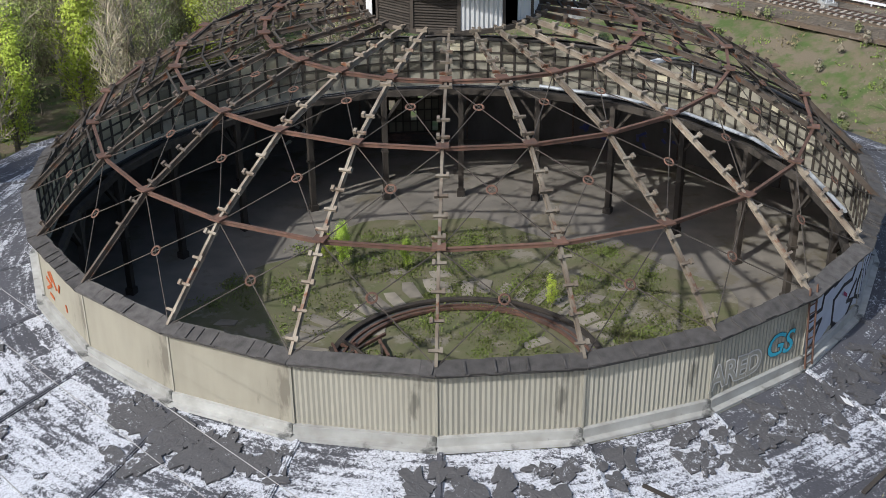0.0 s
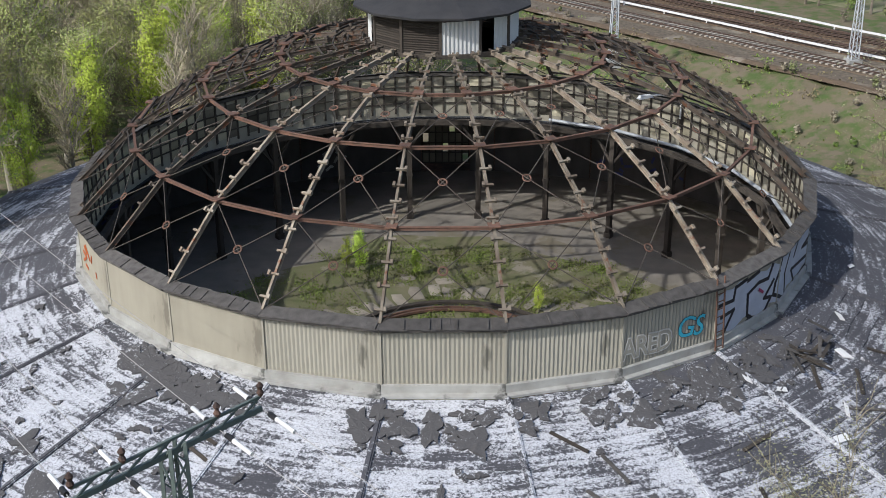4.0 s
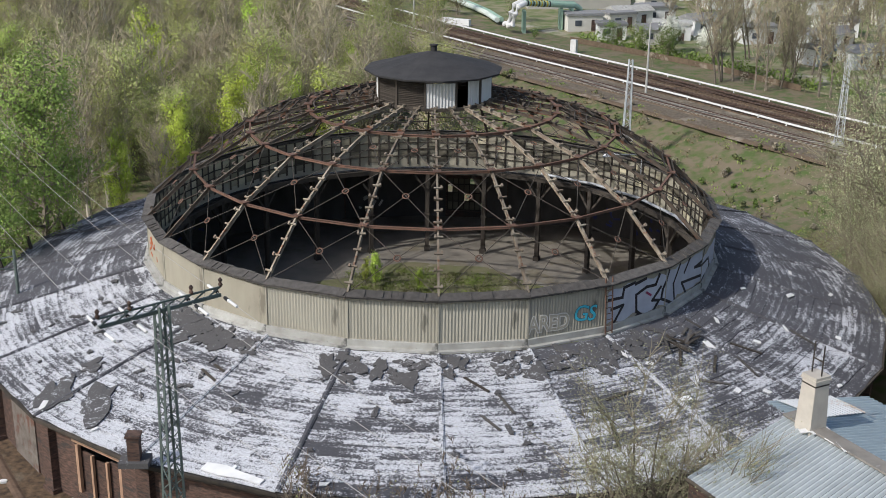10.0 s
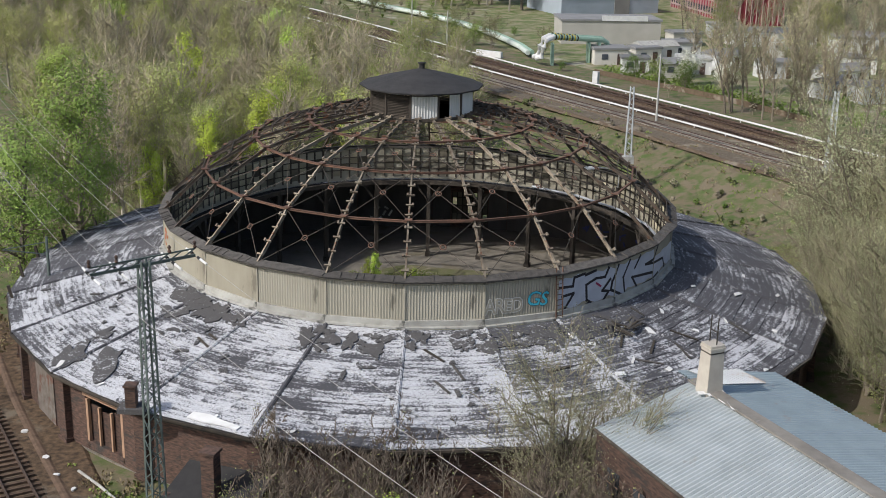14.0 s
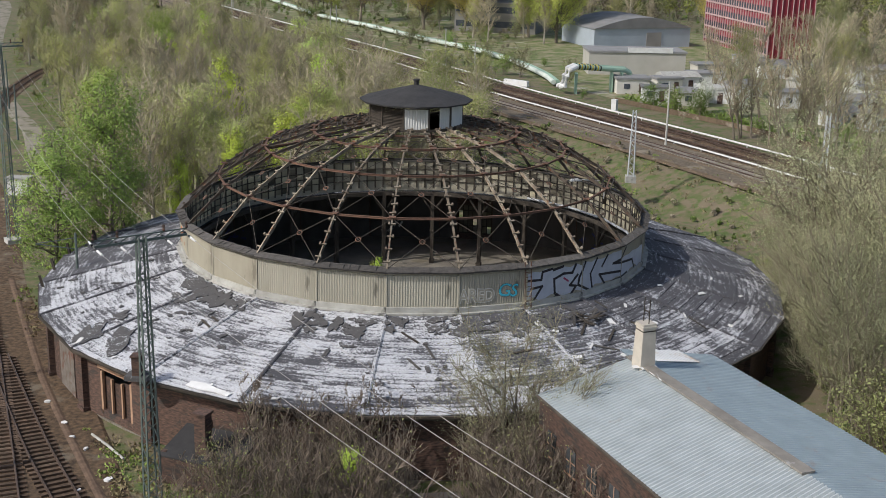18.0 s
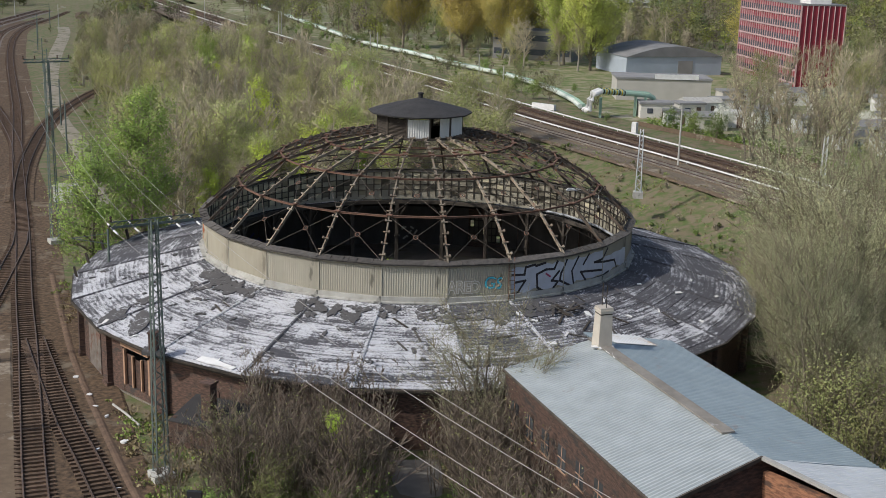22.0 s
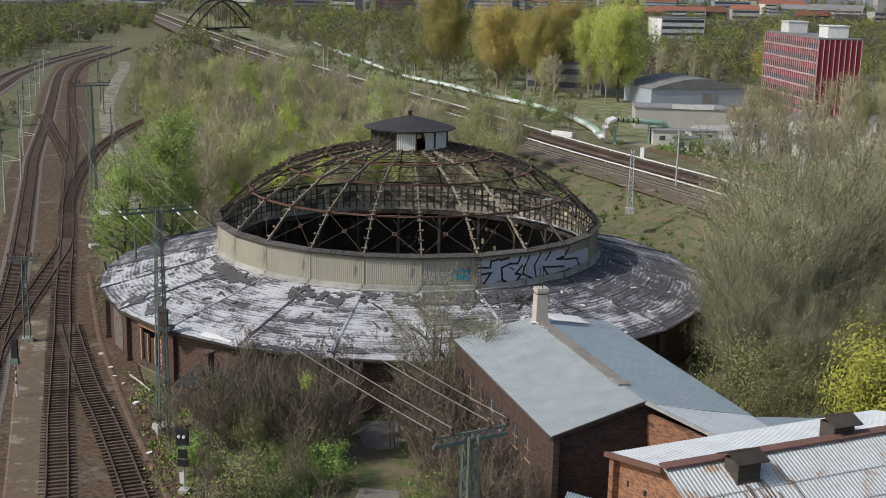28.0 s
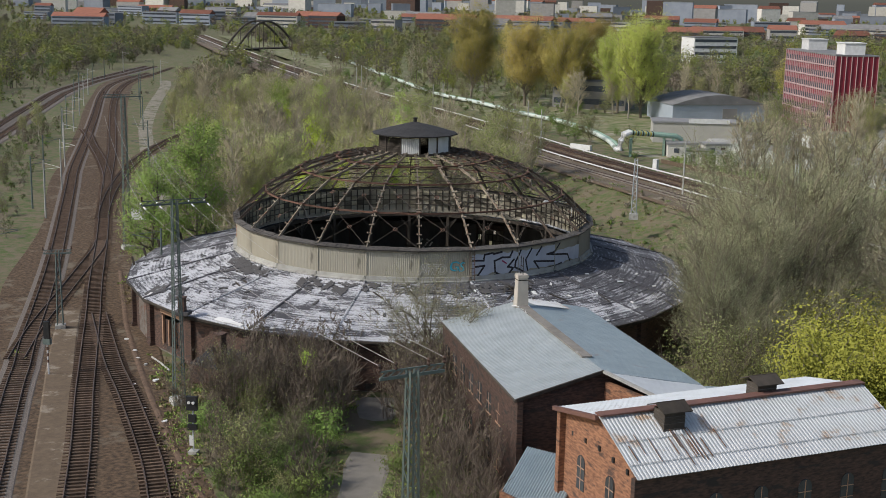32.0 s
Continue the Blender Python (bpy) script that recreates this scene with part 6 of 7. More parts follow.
# ---- far woods: too many to count, joined ----
def far_woods(name, label, spots, leaf_m, seed, leaves=230, leaf=0.42):
    rs = np.random.RandomState(seed)
    vs, b = [], Build()
    for x, y, k in spots:
        h = 12 * k * rs.uniform(0.75, 1.2)
        w = h * rs.uniform(0.28, 0.42)
        z0 = height(x, y)
        n = leaves if y < 620 else leaves // 2 if y < 1200 else leaves // 3
        p = rs.normal(0, 1, (n, 3))
        p /= np.linalg.norm(p, axis=1)[:, None]
        lobes = 1 + 0.25 * np.sin(p[:, 0] * 5 + rs.uniform(0, 6)) * np.cos(p[:, 1] * 4 + rs.uniform(0, 6))
        p = p * (rs.uniform(0.45, 1.0, (n, 1))) * lobes[:, None]
        c = p * (w, w, h * 0.42) + (x, y, z0 + h * 0.58)
        u, q = leaf_axes(rs, p * 1.2 + (0, 0, 0.4))
        s = leaf * (0.5 + y / 900) * rs.uniform(0.5, 1.2, (n, 1))
        vs.append(np.stack([c - u * s, c + q * s * 0.6, c + u * s, c - q * s * 0.6], 1).reshape(-1, 3))
        b.tube([(x, y, z0), (x, y, z0 + h * 0.6)], [0.18 * k, 0.06 * k], 4, cap=False)
    v = np.concatenate(vs)
    n = len(v) // 4
    v = np.concatenate([v, np.array([tuple(p) for p in b.v])])
    f = [(4 * i, 4 * i + 1, 4 * i + 2, 4 * i + 3) for i in range(n)] + [tuple(j + 4 * n for j in g) for g in b.f]
    me = mesh(name, v.tolist(), f, (leaf_m, M_BARK))
    me.polygons.foreach_set("material_index", [0] * n + [1] * len(b.f))
    thing(name, label, "trees", kind="stuff", data=me)


yard0_pts = resample(YARD_0, 12.0)
woods = [[], [], [], []]
for _ in range(6200):
    y = rw.uniform(215, 2600) if rw.random() < 0.45 else rw.uniform(215, 800)
    x = rw.uniform(-0.6 * y - 90, 0.42 * y + 10)
    if abs(ref_offset(x, y)) < 17 or yard_gap(x, y) < 20 or (-62 < x < 95 and y < 262) or (6 < x < 60 and 470 < y < 560):
        continue
    if y < 520 and min(math.hypot(x - a, y - b) for a, b in YARD_0) < 26:
        continue
    if -185 < x < -60 and y < 320 and rw.random() < 0.45:
        continue
    woods[rw.choices(range(4), (30, 26, 30, 14))[0]].append((x, y, rw.uniform(0.5, 1.0)))
for _ in range(300):
    x, y = rw.uniform(-210, -95), rw.uniform(10, 215)
    if yard_gap(x, y) > 17 and x < -70 - 0.5 * y and min(math.hypot(x - a, y - b) for a, b in yard0_pts) > 11 and rw.random() < 0.7:
        woods[2 if rw.random() < 0.5 else 0].append((x, y, rw.uniform(0.35, 0.75)))
for _ in range(1500):
    x, y = rw.uniform(-470, -150), rw.uniform(120, 620)
    if min(math.hypot(x - a, y - b) for a, b in yard0_pts) > 11 and x < -130 - 0.28 * y and x > -0.62 * y - 120:
        woods[rw.choices(range(4), (25, 25, 38, 12))[0]].append((x, y, rw.uniform(0.5, 0.95)))
far_woods("olive_woods", "distant woods in thin olive spring leaf", woods[0], L_FAR_OLIVE, 61)
far_woods("bare_woods", "distant woods with bare grey brown crowns", woods[1], L_FAR_BARE, 62)
far_woods("bright_woods", "distant trees in bright spring leaf", woods[2], L_FAR_BRIGHT, 63)
far_woods("dark_woods", "distant dark green trees", woods[3], L_FAR_DARK, 64)

# low scrub between the tracks and under the trees, past counting
scrub = [[], [], []]
TRACK_PTS = resample(YARD_1, 12.0) + resample(YARD_0, 12.0)
for _ in range(4600):
    x, y = rw.uniform(-290, 90), rw.uniform(-10, 330)
    o = ref_offset(x, y)
    if -3 < o < 24 or yard_gap(x, y) < 10 or math.hypot(x, y) < 36 or not clear(x, y) or (6 < x < 76 and 100 < y < 226):
        continue
    if min(math.hypot(x - p, y - q) for p, q in TRACK_PTS) < 8 or x < -0.78 * y - 110 or (x > 2 and o > 0 and y < 80):
        continue
    scrub[rw.choices(range(3), (38, 38, 24))[0]].append((x, y, rw.uniform(0.1, 0.3)))
for _ in range(1500):
    x, y = rw.uniform(-5, 75), rw.uniform(-50, 90)
    if 15.8 < ref_offset(x, y) < 34 and math.hypot(x, y) > 35 and noise.noise((x * 0.09, y * 0.09, 2.0)) > -0.1:
        scrub[rw.choices(range(3), (30, 45, 25))[0]].append((x, y, rw.uniform(0.03, 0.11)))
for _ in range(1300):
    q = yl[rw.randrange(6, min(52, len(yl)))]
    x, y = q[0] - rw.uniform(13, 60), q[1] - rw.uniform(0, 22)
    if min(math.hypot(x - a, y - b) for a, b in TRACK_PTS) > 5.5:
        scrub[rw.choices(range(3), (40, 45, 15))[0]].append((x, y, rw.uniform(0.06, 0.24)))
far_woods("olive_scrub", "low olive scrub on the waste ground", scrub[0], L_FAR_OLIVE, 65, leaves=60, leaf=0.3)
far_woods("brown_scrub", "low bare brown scrub on the waste ground", scrub[1], L_FAR_BARE, 66, leaves=60, leaf=0.28)
far_woods("green_scrub", "low fresh green scrub on the waste ground", scrub[2], L_GREEN, 67, leaves=60, leaf=0.28)

# ---- buildings beyond the line ----
M_RED = mat("red facade panel", (0.27, 0.03, 0.05), (0.2, 0.025, 0.04), 0.6, 0.5, 0.03, vary=0.1)
M_PALE_RED = mat("pale pink facade rail", (0.55, 0.4, 0.4), (0.45, 0.3, 0.3), 0.8, 0.6, 0.03)
M_PLASTER = mat("pale plaster", (0.62, 0.6, 0.55), (0.5, 0.48, 0.43), 0.3, 0.9, 0.05, vary=0.25)
M_GREYWALL = mat("grey plaster", (0.38, 0.37, 0.35), (0.28, 0.27, 0.26), 0.3, 0.9, 0.05, vary=0.25)
# Distance haze is put into the blue grey of these facades.
M_TOWN_HAZE = mat("haze tinted blue grey town facade", (0.3, 0.33, 0.38), (0.22, 0.25, 0.3), 0.1, 0.9, 0.02, vary=0.3)
M_TILE_ROOF = mat("red tile roof", (0.3, 0.12, 0.08), (0.2, 0.09, 0.06), 0.5, 0.85, 0.1, vary=0.3)
M_FLAT_ROOF = mat("grey flat roof", (0.25, 0.25, 0.25), (0.17, 0.17, 0.17), 0.3, 0.9, 0.05, vary=0.2)
M_DARKWIN = mat("dark window band", (0.05, 0.06, 0.075), (0.09, 0.1, 0.12), 0.8, 0.2, 0.0, vary=0.2)
M_PIPE_G = mat("green pipe cladding", (0.34, 0.48, 0.38), (0.26, 0.39, 0.3), 0.8, 0.5, 0.05)
M_PIPE_W = mat("pale pipe cladding", (0.64, 0.69, 0.63), (0.5, 0.56, 0.5), 0.5, 0.5, 0.05)
M_YELLOW = mat("yellow stripe", (0.6, 0.45, 0.04), (0.45, 0.33, 0.03), 1, 0.6, 0.02)
M_HALL = mat("blue grey hall wall", (0.42, 0.48, 0.55), (0.36, 0.41, 0.47), 0.4, 0.6, 0.05)


def block(name, label, cx, cy, w, d, h, yaw, wall, roof, floors, bands=True, pitched=0.0, z=RISE, cols=0, group=""):
    t = thing(name, label, "building", Matrix.Translation((cx, cy, z)) @ Matrix.Rotation(radians(yaw), 4, "Z"), group=group)
    part("wall", Build().box(w, d, h, c=(0, 0, h / 2)).me("wall", wall), t)
    if pitched:
        b = Build().add([(-w / 2 - 0.3, -d / 2 - 0.3, h), (w / 2 + 0.3, -d / 2 - 0.3, h), (w / 2 + 0.3, d / 2 + 0.3, h), (-w / 2 - 0.3, d / 2 + 0.3, h), (-w / 2 - 0.3, 0, h + pitched), (w / 2 + 0.3, 0, h + pitched)], [(0, 1, 5, 4), (2, 3, 4, 5), (0, 4, 3), (1, 2, 5), (3, 2, 1, 0)])
        part("roof", b.me("roof", roof), t)
    else:
        part("roof", Build().box(w + 0.4, d + 0.4, 0.4, c=(0, 0, h + 0.2)).me("roof", roof), t)
    if floors:
        fh = h / floors
        for i in range(floors):
            if cols:
                for j in range(cols):
                    part("window", Build().box(w / cols * 0.55, 0.12, fh * 0.5, c=(-w / 2 + w * (j + 0.5) / cols, -d / 2 - 0.03, fh * (i + 0.55))).me("window", M_DARKWIN), t)
            elif bands:
                part("window_band", Build().box(w * 0.96, d + 0.12, fh * 0.42, c=(0, 0, fh * (i + 0.58))).me("window_band", M_DARKWIN), t)
    return t


# red office slab: long side faces the line
red = thing("red_office_block", "six storey red panelled office block with pale mullions", "building", Matrix.Translation((62.2, 179.9, RISE)) @ Matrix.Rotation(math.atan2(38.4, -9.1) , 4, "Z"))
RLen, RWid, RH = 39.5, 10.5, 18.8
part("wall", Build().box(RLen, RWid, RH, c=(RLen / 2, -RWid / 2, RH / 2)).me("wall", M_RED), red)
part("roof", Build().box(RLen + 0.3, RWid + 0.3, 0.35, c=(RLen / 2, -RWid / 2, RH + 0.15)).me("roof", M_FLAT_ROOF), red)
for i in range(6):
    part("window_band", Build().box(RLen - 0.4, RWid + 0.16, 1.25, c=(RLen / 2, -RWid / 2, 1.9 + 3.05 * i)).me("window_band", M_DARKWIN), red)
    part("spandrel_rail", Build().box(RLen, 0.5, 0.35, c=(RLen / 2, 0, 1.05 + 3.05 * i)).me("spandrel_rail", M_PALE_RED), red)
for i in range(27):
    part("mullion", Build().box(0.2, 0.36, RH, c=(RLen * i / 26, 0.05, RH / 2)).me("mullion", M_PALE_RED), red)
for i in range(9):
    part("mullion", Build().box(0.3, 0.13, RH, c=(-0.1, -RWid * i / 8, RH / 2)).me("mullion", M_PALE_RED), red)
for u in (3.0, 31.0):
    part("roof_house", Build().box(6.0, 5.0, 3.0, c=(u + 2, -RWid / 2, RH + 1.6)).box(6.4, 5.4, 0.25, c=(u + 2, -RWid / 2, RH + 3.1)).me("roof_house", M_WHITE), red, "white rendered roof house")

# curved grey hall, flat workshop, low office
hall = thing("industrial_hall", "blue grey hall with a shallow curved roof", "building", Matrix.Translation((32.0, 205.6, RISE)) @ Matrix.Rotation(radians(24), 4, "Z"))
HW, HD, HH = 26.0, 18.0, 4.6
part("wall", Build().box(HW, HD, HH, c=(0, 0, HH / 2)).me("wall", M_HALL), hall)
arc = [(-HW / 2 - 0.3 + (HW + 0.6) * i / 12, HH + 2.6 * math.sin(math.pi * i / 12)) for i in range(13)]
part("roof", Build().prism([(x, z) for x, z in arc], -HD / 2 - 0.3, HD / 2 + 0.3, Matrix.Rotation(math.pi / 2, 4, "X")).me("roof", M_FLAT_ROOF), hall)
part("door", Build().box(4.0, 0.2, 3.6, c=(3.0, -HD / 2 - 0.05, 1.8)).me("door", M_GREYWALL), hall)
work = block("workshop", "flat roofed workshop with mottled pale walls", 30.0, 150.0, 19.5, 9.0, 4.4, 6, M_PLASTER, M_FLAT_ROOF, 0)
part("parapet", Build().box(9.0, 0.3, 1.0, c=(2.5, -4.6, 5.0)).me("parapet", M_WHITE), work)
block("low_office", "two storey pale office behind the poplars", 0.0, 228.0, 22.0, 10.0, 7.5, -12, M_GREYWALL, M_FLAT_ROOF, 2)
block("white_house", "white cubic apartment house", 33.0, 525.0, 24.0, 16.0, 13.0, 25, M_WHITE, M_FLAT_ROOF, 4)
rc = random.Random(9)
for i, (x, y, w, d, h, p, yaw) in enumerate(((27.5, 121, 6, 4, 2.6, 0, 10), (36.5, 127, 7, 4, 2.6, 0.8, 20), (41, 113, 6, 4, 2.4, 0.0, -10), (37, 108, 5, 3.5, 2.4, 0.8, 5), (47, 119, 6, 4, 2.5, 0.9, 30), (54, 110, 6, 4, 2.5, 0, 12), (60, 128, 6, 4, 2.5, 0.9, 40), (66, 148, 8, 5, 2.8, 1.0, 10), (76, 143, 8, 5, 2.8, 0, 0), (84, 130, 7, 4, 2.6, 0.9, 20), (70, 118, 6, 4, 2.5, 0.0, -15), (62, 104, 6, 4, 2.5, 0.9, 15), (75, 100, 6, 4, 2.5, 0.9, 0), (86, 112, 6, 4, 2.5, 0, 25), (58, 92, 5, 4, 2.4, 0.8, 35), (92, 96, 6, 4, 2.5, 0.8, -5), (71, 84, 6, 4, 2.5, 0.9, 10), (84, 70, 6, 4, 2.5, 0.0, 12), (98, 60, 6, 4, 2.5, 0.9, 22), (31, 112, 4.5, 3, 2.3, 0, 0), (41.8, 131.3, 6, 4, 2.6, 0, 12), (34.1, 123.9, 5, 3.5, 2.4, 0, 20), (58, 149.4, 8, 5, 2.7, 0.9, 15), (54.9, 160.5, 6, 4, 2.6, 0, 5), (65.2, 150.3, 4, 3, 2.4, 0, 30), (71.7, 159.3, 7, 4, 2.6, 0.8, 8), (81.1, 148.3, 7, 4, 2.6, 0.8, 0), (64.5, 105.9, 6, 4, 2.5, 0.8, 25), (63.6, 89.1, 6, 4, 2.5, 0.9, 18), (91.2, 156.7, 6, 4, 2.5, 0, 10), (44.6, 146.2, 6, 4, 2.5, 0, 16))):
    shed = block("garden_shed", "small pale garden shed in the allotments", x, y, w, d, h, yaw, M_WHITE if i % 3 else M_PLASTER, rc.choice((M_FLAT_ROOF, M_FLAT_ROOF, M_CONCRETE, M_FLAT_ROOF)), 0, pitched=p, group="allotment sheds")
    part("window", Build().box(1.1, 0.1, 0.9, c=(-w * 0.2, -d / 2 - 0.03, 1.4)).me("window", M_DARKWIN), shed)
    part("door", Build().box(0.9, 0.1, 1.95, c=(w * 0.25, -d / 2 - 0.03, 0.98)).me("door", M_BRICK), shed)
hedge_line = resample([(26.0, 110.0), (35.7, 97.4), (44.0, 86.0), (52.0, 72.0)], 0.6)
rs = np.random.RandomState(4)
hv = []
for x, y in hedge_line:
    for _ in range(26):
        c = np.array((x + rs.normal(0, 0.5), y + rs.normal(0, 0.5), RISE + abs(rs.normal(0.6, 0.45))))
        u = rs.normal(0, 0.16, (4, 3))
        hv += [tuple(c + q) for q in u]
thing("hedge", "clipped green hedge along the allotments", "hedge", kind="stuff", data=mesh("hedge", hv, [(4 * i, 4 * i + 1, 4 * i + 2, 4 * i + 3) for i in range(len(hv) // 4)], L_GREEN))
fence = thing("garden_fence", "low grey fence between the line and the allotments", "fence")
for (ax, ay), (bx, by) in zip(hedge_line[::5], hedge_line[5::5]):
    part("panel", Build().bar((ax - 2, ay - 1.5, RISE + 0.45), (bx - 2, by - 1.5, RISE + 0.45), 0.04, 0.8).me("panel", M_SANDY), fence)

# district heating pipe with its raised crossing
pipe = thing("heating_pipe", "pale green district heating pipe with a raised striped crossing", "pipeline")
low_line = [(-171.0, 505.0), (-84.8, 317.7), (-52.2, 249.3), (-34.4, 222.9), (-18.6, 196.6), (-5.4, 177.2), (5.2, 155.7), (12.0, 134.0), (14.3, 119.5)]
for o, mt in ((0.0, M_PIPE_W), (0.95, M_PIPE_G)):
    pts = [(x + o * 0.8, y + o * 0.6, RISE + 0.9) for x, y in resample(low_line, 8.0)]
    part("pipe_run", Build().tube(pts, 0.45, 10).me("pipe_run", mt), pipe)
for o in (0.0, 1.6):
    a = Vector((14.4 + o * 0.3, 118.5 - o, RISE + 1.15))
    rise = [a, a + Vector((0.6, -1.2, 0.4)), a + Vector((0.9, -1.6, 2.2)), a + Vector((1.4, -1.3, 3.3)), a + Vector((2.6, -0.2, 3.75))]
    part("pipe_bend", Build().tube(rise, 0.5, 10).me("pipe_bend", M_WHITE), pipe, "white pipe bend")
    e = Vector((26.3, 123.6 - o, RISE + 3.9))
    part("pipe_bridge", Build().tube([rise[-1], e, e + Vector((1.0, 0.6, -0.6)), e + Vector((1.3, 0.8, -3.8))], 0.48, 10).me("pipe_bridge", M_PIPE_G), pipe, "green pipe crossing")
    for i in range(9):
        p = rise[-1].lerp(e, 0.02 + 0.055 * i)
        q = rise[-1].lerp(e, 0.045 + 0.055 * i)
        part("stripe", Build().tube([p, q], 0.51, 10).me("stripe", M_YELLOW if i % 2 else M_BLACK), pipe)
for k in (0.05, 0.75, 0.95):
    p = Vector((17.0, 117.5, 0)).lerp(Vector((26.3, 122.8, 0)), k)
    part("support", Build().box(0.5, 2.6, 3.6, Matrix.Translation((p.x, p.y, RISE + 1.8))).me("support", M_PIPE_G), pipe)
for x, y, w, h in ((6.7, 124.8, 5.2, 1.1), (23.3, 98.5, 0.9, 2.0)):
    cab = thing("trackside_cabinet", "pale trackside cabinet with spray marks", "cabinet", Matrix.Translation((x, y, RISE)) @ Matrix.Rotation(radians(-57 + 25), 4, "Z"), group="trackside cabinets")
    part("body", Build().box(w, 0.7, h, c=(0, 0, h / 2)).me("body", M_WHITE), cab)
    part("plinth", Build().box(w + 0.2, 0.9, 0.15, c=(0, 0, 0.07)).me("plinth", M_CONCRETE), cab)


def pole(x, y, z, h, material, name="line_pole", label="thin concrete pole beside the line", group="line poles", arm=0.0, yaw=0.0):
    t = thing(name, label, "pole", Matrix.Translation((x, y, z)) @ Matrix.Rotation(yaw, 4, "Z"), group=group)
    part("shaft", Build().tube([(0, 0, 0), (0, 0, h)], [0.16, 0.1], 8).me("shaft", material), t)
    if arm:
        part("cantilever", Build().bar((0, 0, h - 1.4), (arm, 0, h - 0.7), 0.07).bar((0, 0, h - 0.4), (arm, 0, h - 0.7), 0.06).me("cantilever", material), t)


for x, y, h in ((-67.0, 37.0, 9.0), (-78.2, 62.0, 9.0), (-92.0, 88.0, 9.0), (-107.3, 115.0, 9.0), (-121.8, 146.1, 9.0), (-139.6, 182.0, 9.0), (-153.3, 210.0, 9.0), (-171.0, 246.0, 9.0), (-215.0, 360.0, 9.0), (-172.0, 305.0, 9.0)):
    pole(x, y, G, h, M_CONCRETE, "catenary_pole", "concrete catenary pole with a pale bracket beside the yard", "catenary poles along the yard", 4.2, radians(-25))
for off, y0 in ((9.9, 70), (9.9, 118), (9.9, 175), (9.9, 240), (9.9, 320), (-1.6, 150), (-1.6, 205), (-1.6, 275)):
    line = offset_line(ref, off)
    p = min(line, key=lambda q: abs(q[1] - y0))
    pole(p[0], p[1], RISE, 9.0 if off > 0 else 7.5, M_CONCRETE)
for i in range(13):
    k = yl[min(len(yl) - 1, 13 + 6 * i)]
    for side in (-1, 1):
        if (i + side) % 3:
            pole(k[0] + side * (7.5 if side > 0 else 11.5), k[1] + side * 2.0, G, 8.5, M_GREEN_STEEL, "catenary_pole", "thin green catenary pole with a cantilever", "yard catenary poles", 3.2 * -side, radians(25))
lattice_mast("catenary_mast", "short lattice mast between the yard tracks", -32.9, -19.6, G, 8.3, 0.3, M_GREEN_STEEL, "grey green lattice masts", 1.4, radians(25))

# arch bridge far down the line
bridge = thing("arch_bridge", "distant dark steel arch bridge over the tracks", "bridge", Matrix.Translation((-216.0, 533.0, 0)) @ Matrix.Rotation(radians(65), 4, "Z"))
for s in (-4.5, 4.5):
    rib = [Vector((-24 + 48 * i / 16, s, RISE + 0.5 + 15 * math.sin(math.pi * i / 16))) for i in range(17)]
    part("arch", Build().tube(rib, 0.6, 6).me("arch", M_ROD), bridge)
    for i in range(2, 15, 2):
        part("hanger", Build().bar((rib[i].x, s, RISE + 0.5), rib[i], 0.25).me("hanger", M_ROD), bridge)
for i in (5, 8, 11):
    part("cross_brace", Build().bar((-24 + 3 * i, -4.5, RISE + 0.5 + 15 * math.sin(math.pi * i / 16)), (-24 + 3 * i, 4.5, RISE + 0.5 + 15 * math.sin(math.pi * i / 16)), 0.4).me("cross_brace", M_ROD), bridge)
part("deck", Build().box(52, 10, 1.2, c=(0, 0, RISE)).me("deck", M_TIMBER), bridge)

# town on the horizon
for i in range(300):
    near_row = i < 60
    y = rc.uniform(900, 1500) if near_row else rc.uniform(1500, 3600)
    x = -0.62 * y + (1.05 * y) * ((i * 0.618) % 1.0)
    if abs(ref_offset(x, y)) < 40:
        continue
    w, h = rc.uniform(18, 55), rc.uniform(8, 14) + (rc.uniform(6, 26) if not near_row and rc.random() < 0.6 else 0)
    pitched = rc.uniform(3, 5) if rc.random() < (0.6 if near_row else 0.3) else 0
    block("town_house", "distant pale town building with rows of windows" if not pitched else "distant town building with a pitched roof", x, y, w, rc.uniform(12, 18), h, rc.uniform(-25, 25), rc.choice((M_PLASTER, M_GREYWALL, M_TOWN_HAZE, M_TOWN_HAZE, M_TOWN_HAZE, M_BRICK)), rc.choice((M_TILE_ROOF, M_FLAT_ROOF, M_TILE_ROOF)) if pitched else M_FLAT_ROOF, max(3, int(h / 3.2)) if near_row else 0, pitched=pitched, z=0.5, group="town on the horizon", cols=0)

# ---- graffiti ----
M_CYAN = mat("cyan spray paint", (0.06, 0.42, 0.55), (0.05, 0.34, 0.46), 2, 0.6, 0.05)
M_SILVER = mat("silver grey spray fill", (0.56, 0.59, 0.66), (0.42, 0.44, 0.5), 1.0, 0.6, 0.08, stain=(0.27, 0.26, 0.24), stain_at=0.62)
M_SPRAY = mat("black spray paint", (0.025, 0.022, 0.025), (0.04, 0.035, 0.04), 2, 0.7, 0.05)
M_VIOLET = mat("violet spray paint", (0.13, 0.1, 0.36), (0.08, 0.06, 0.22), 2, 0.6, 0.02)
M_PINK = mat("magenta spray paint", (0.36, 0.05, 0.12), (0.28, 0.04, 0.1), 2, 0.7, 0.05)
M_GREYLINE = mat("grey spray outline", (0.62, 0.6, 0.56), (0.5, 0.48, 0.44), 2, 0.8, 0.05)
M_ORANGE = mat("orange spray paint", (0.5, 0.13, 0.04), (0.42, 0.1, 0.03), 2, 0.7, 0.05)
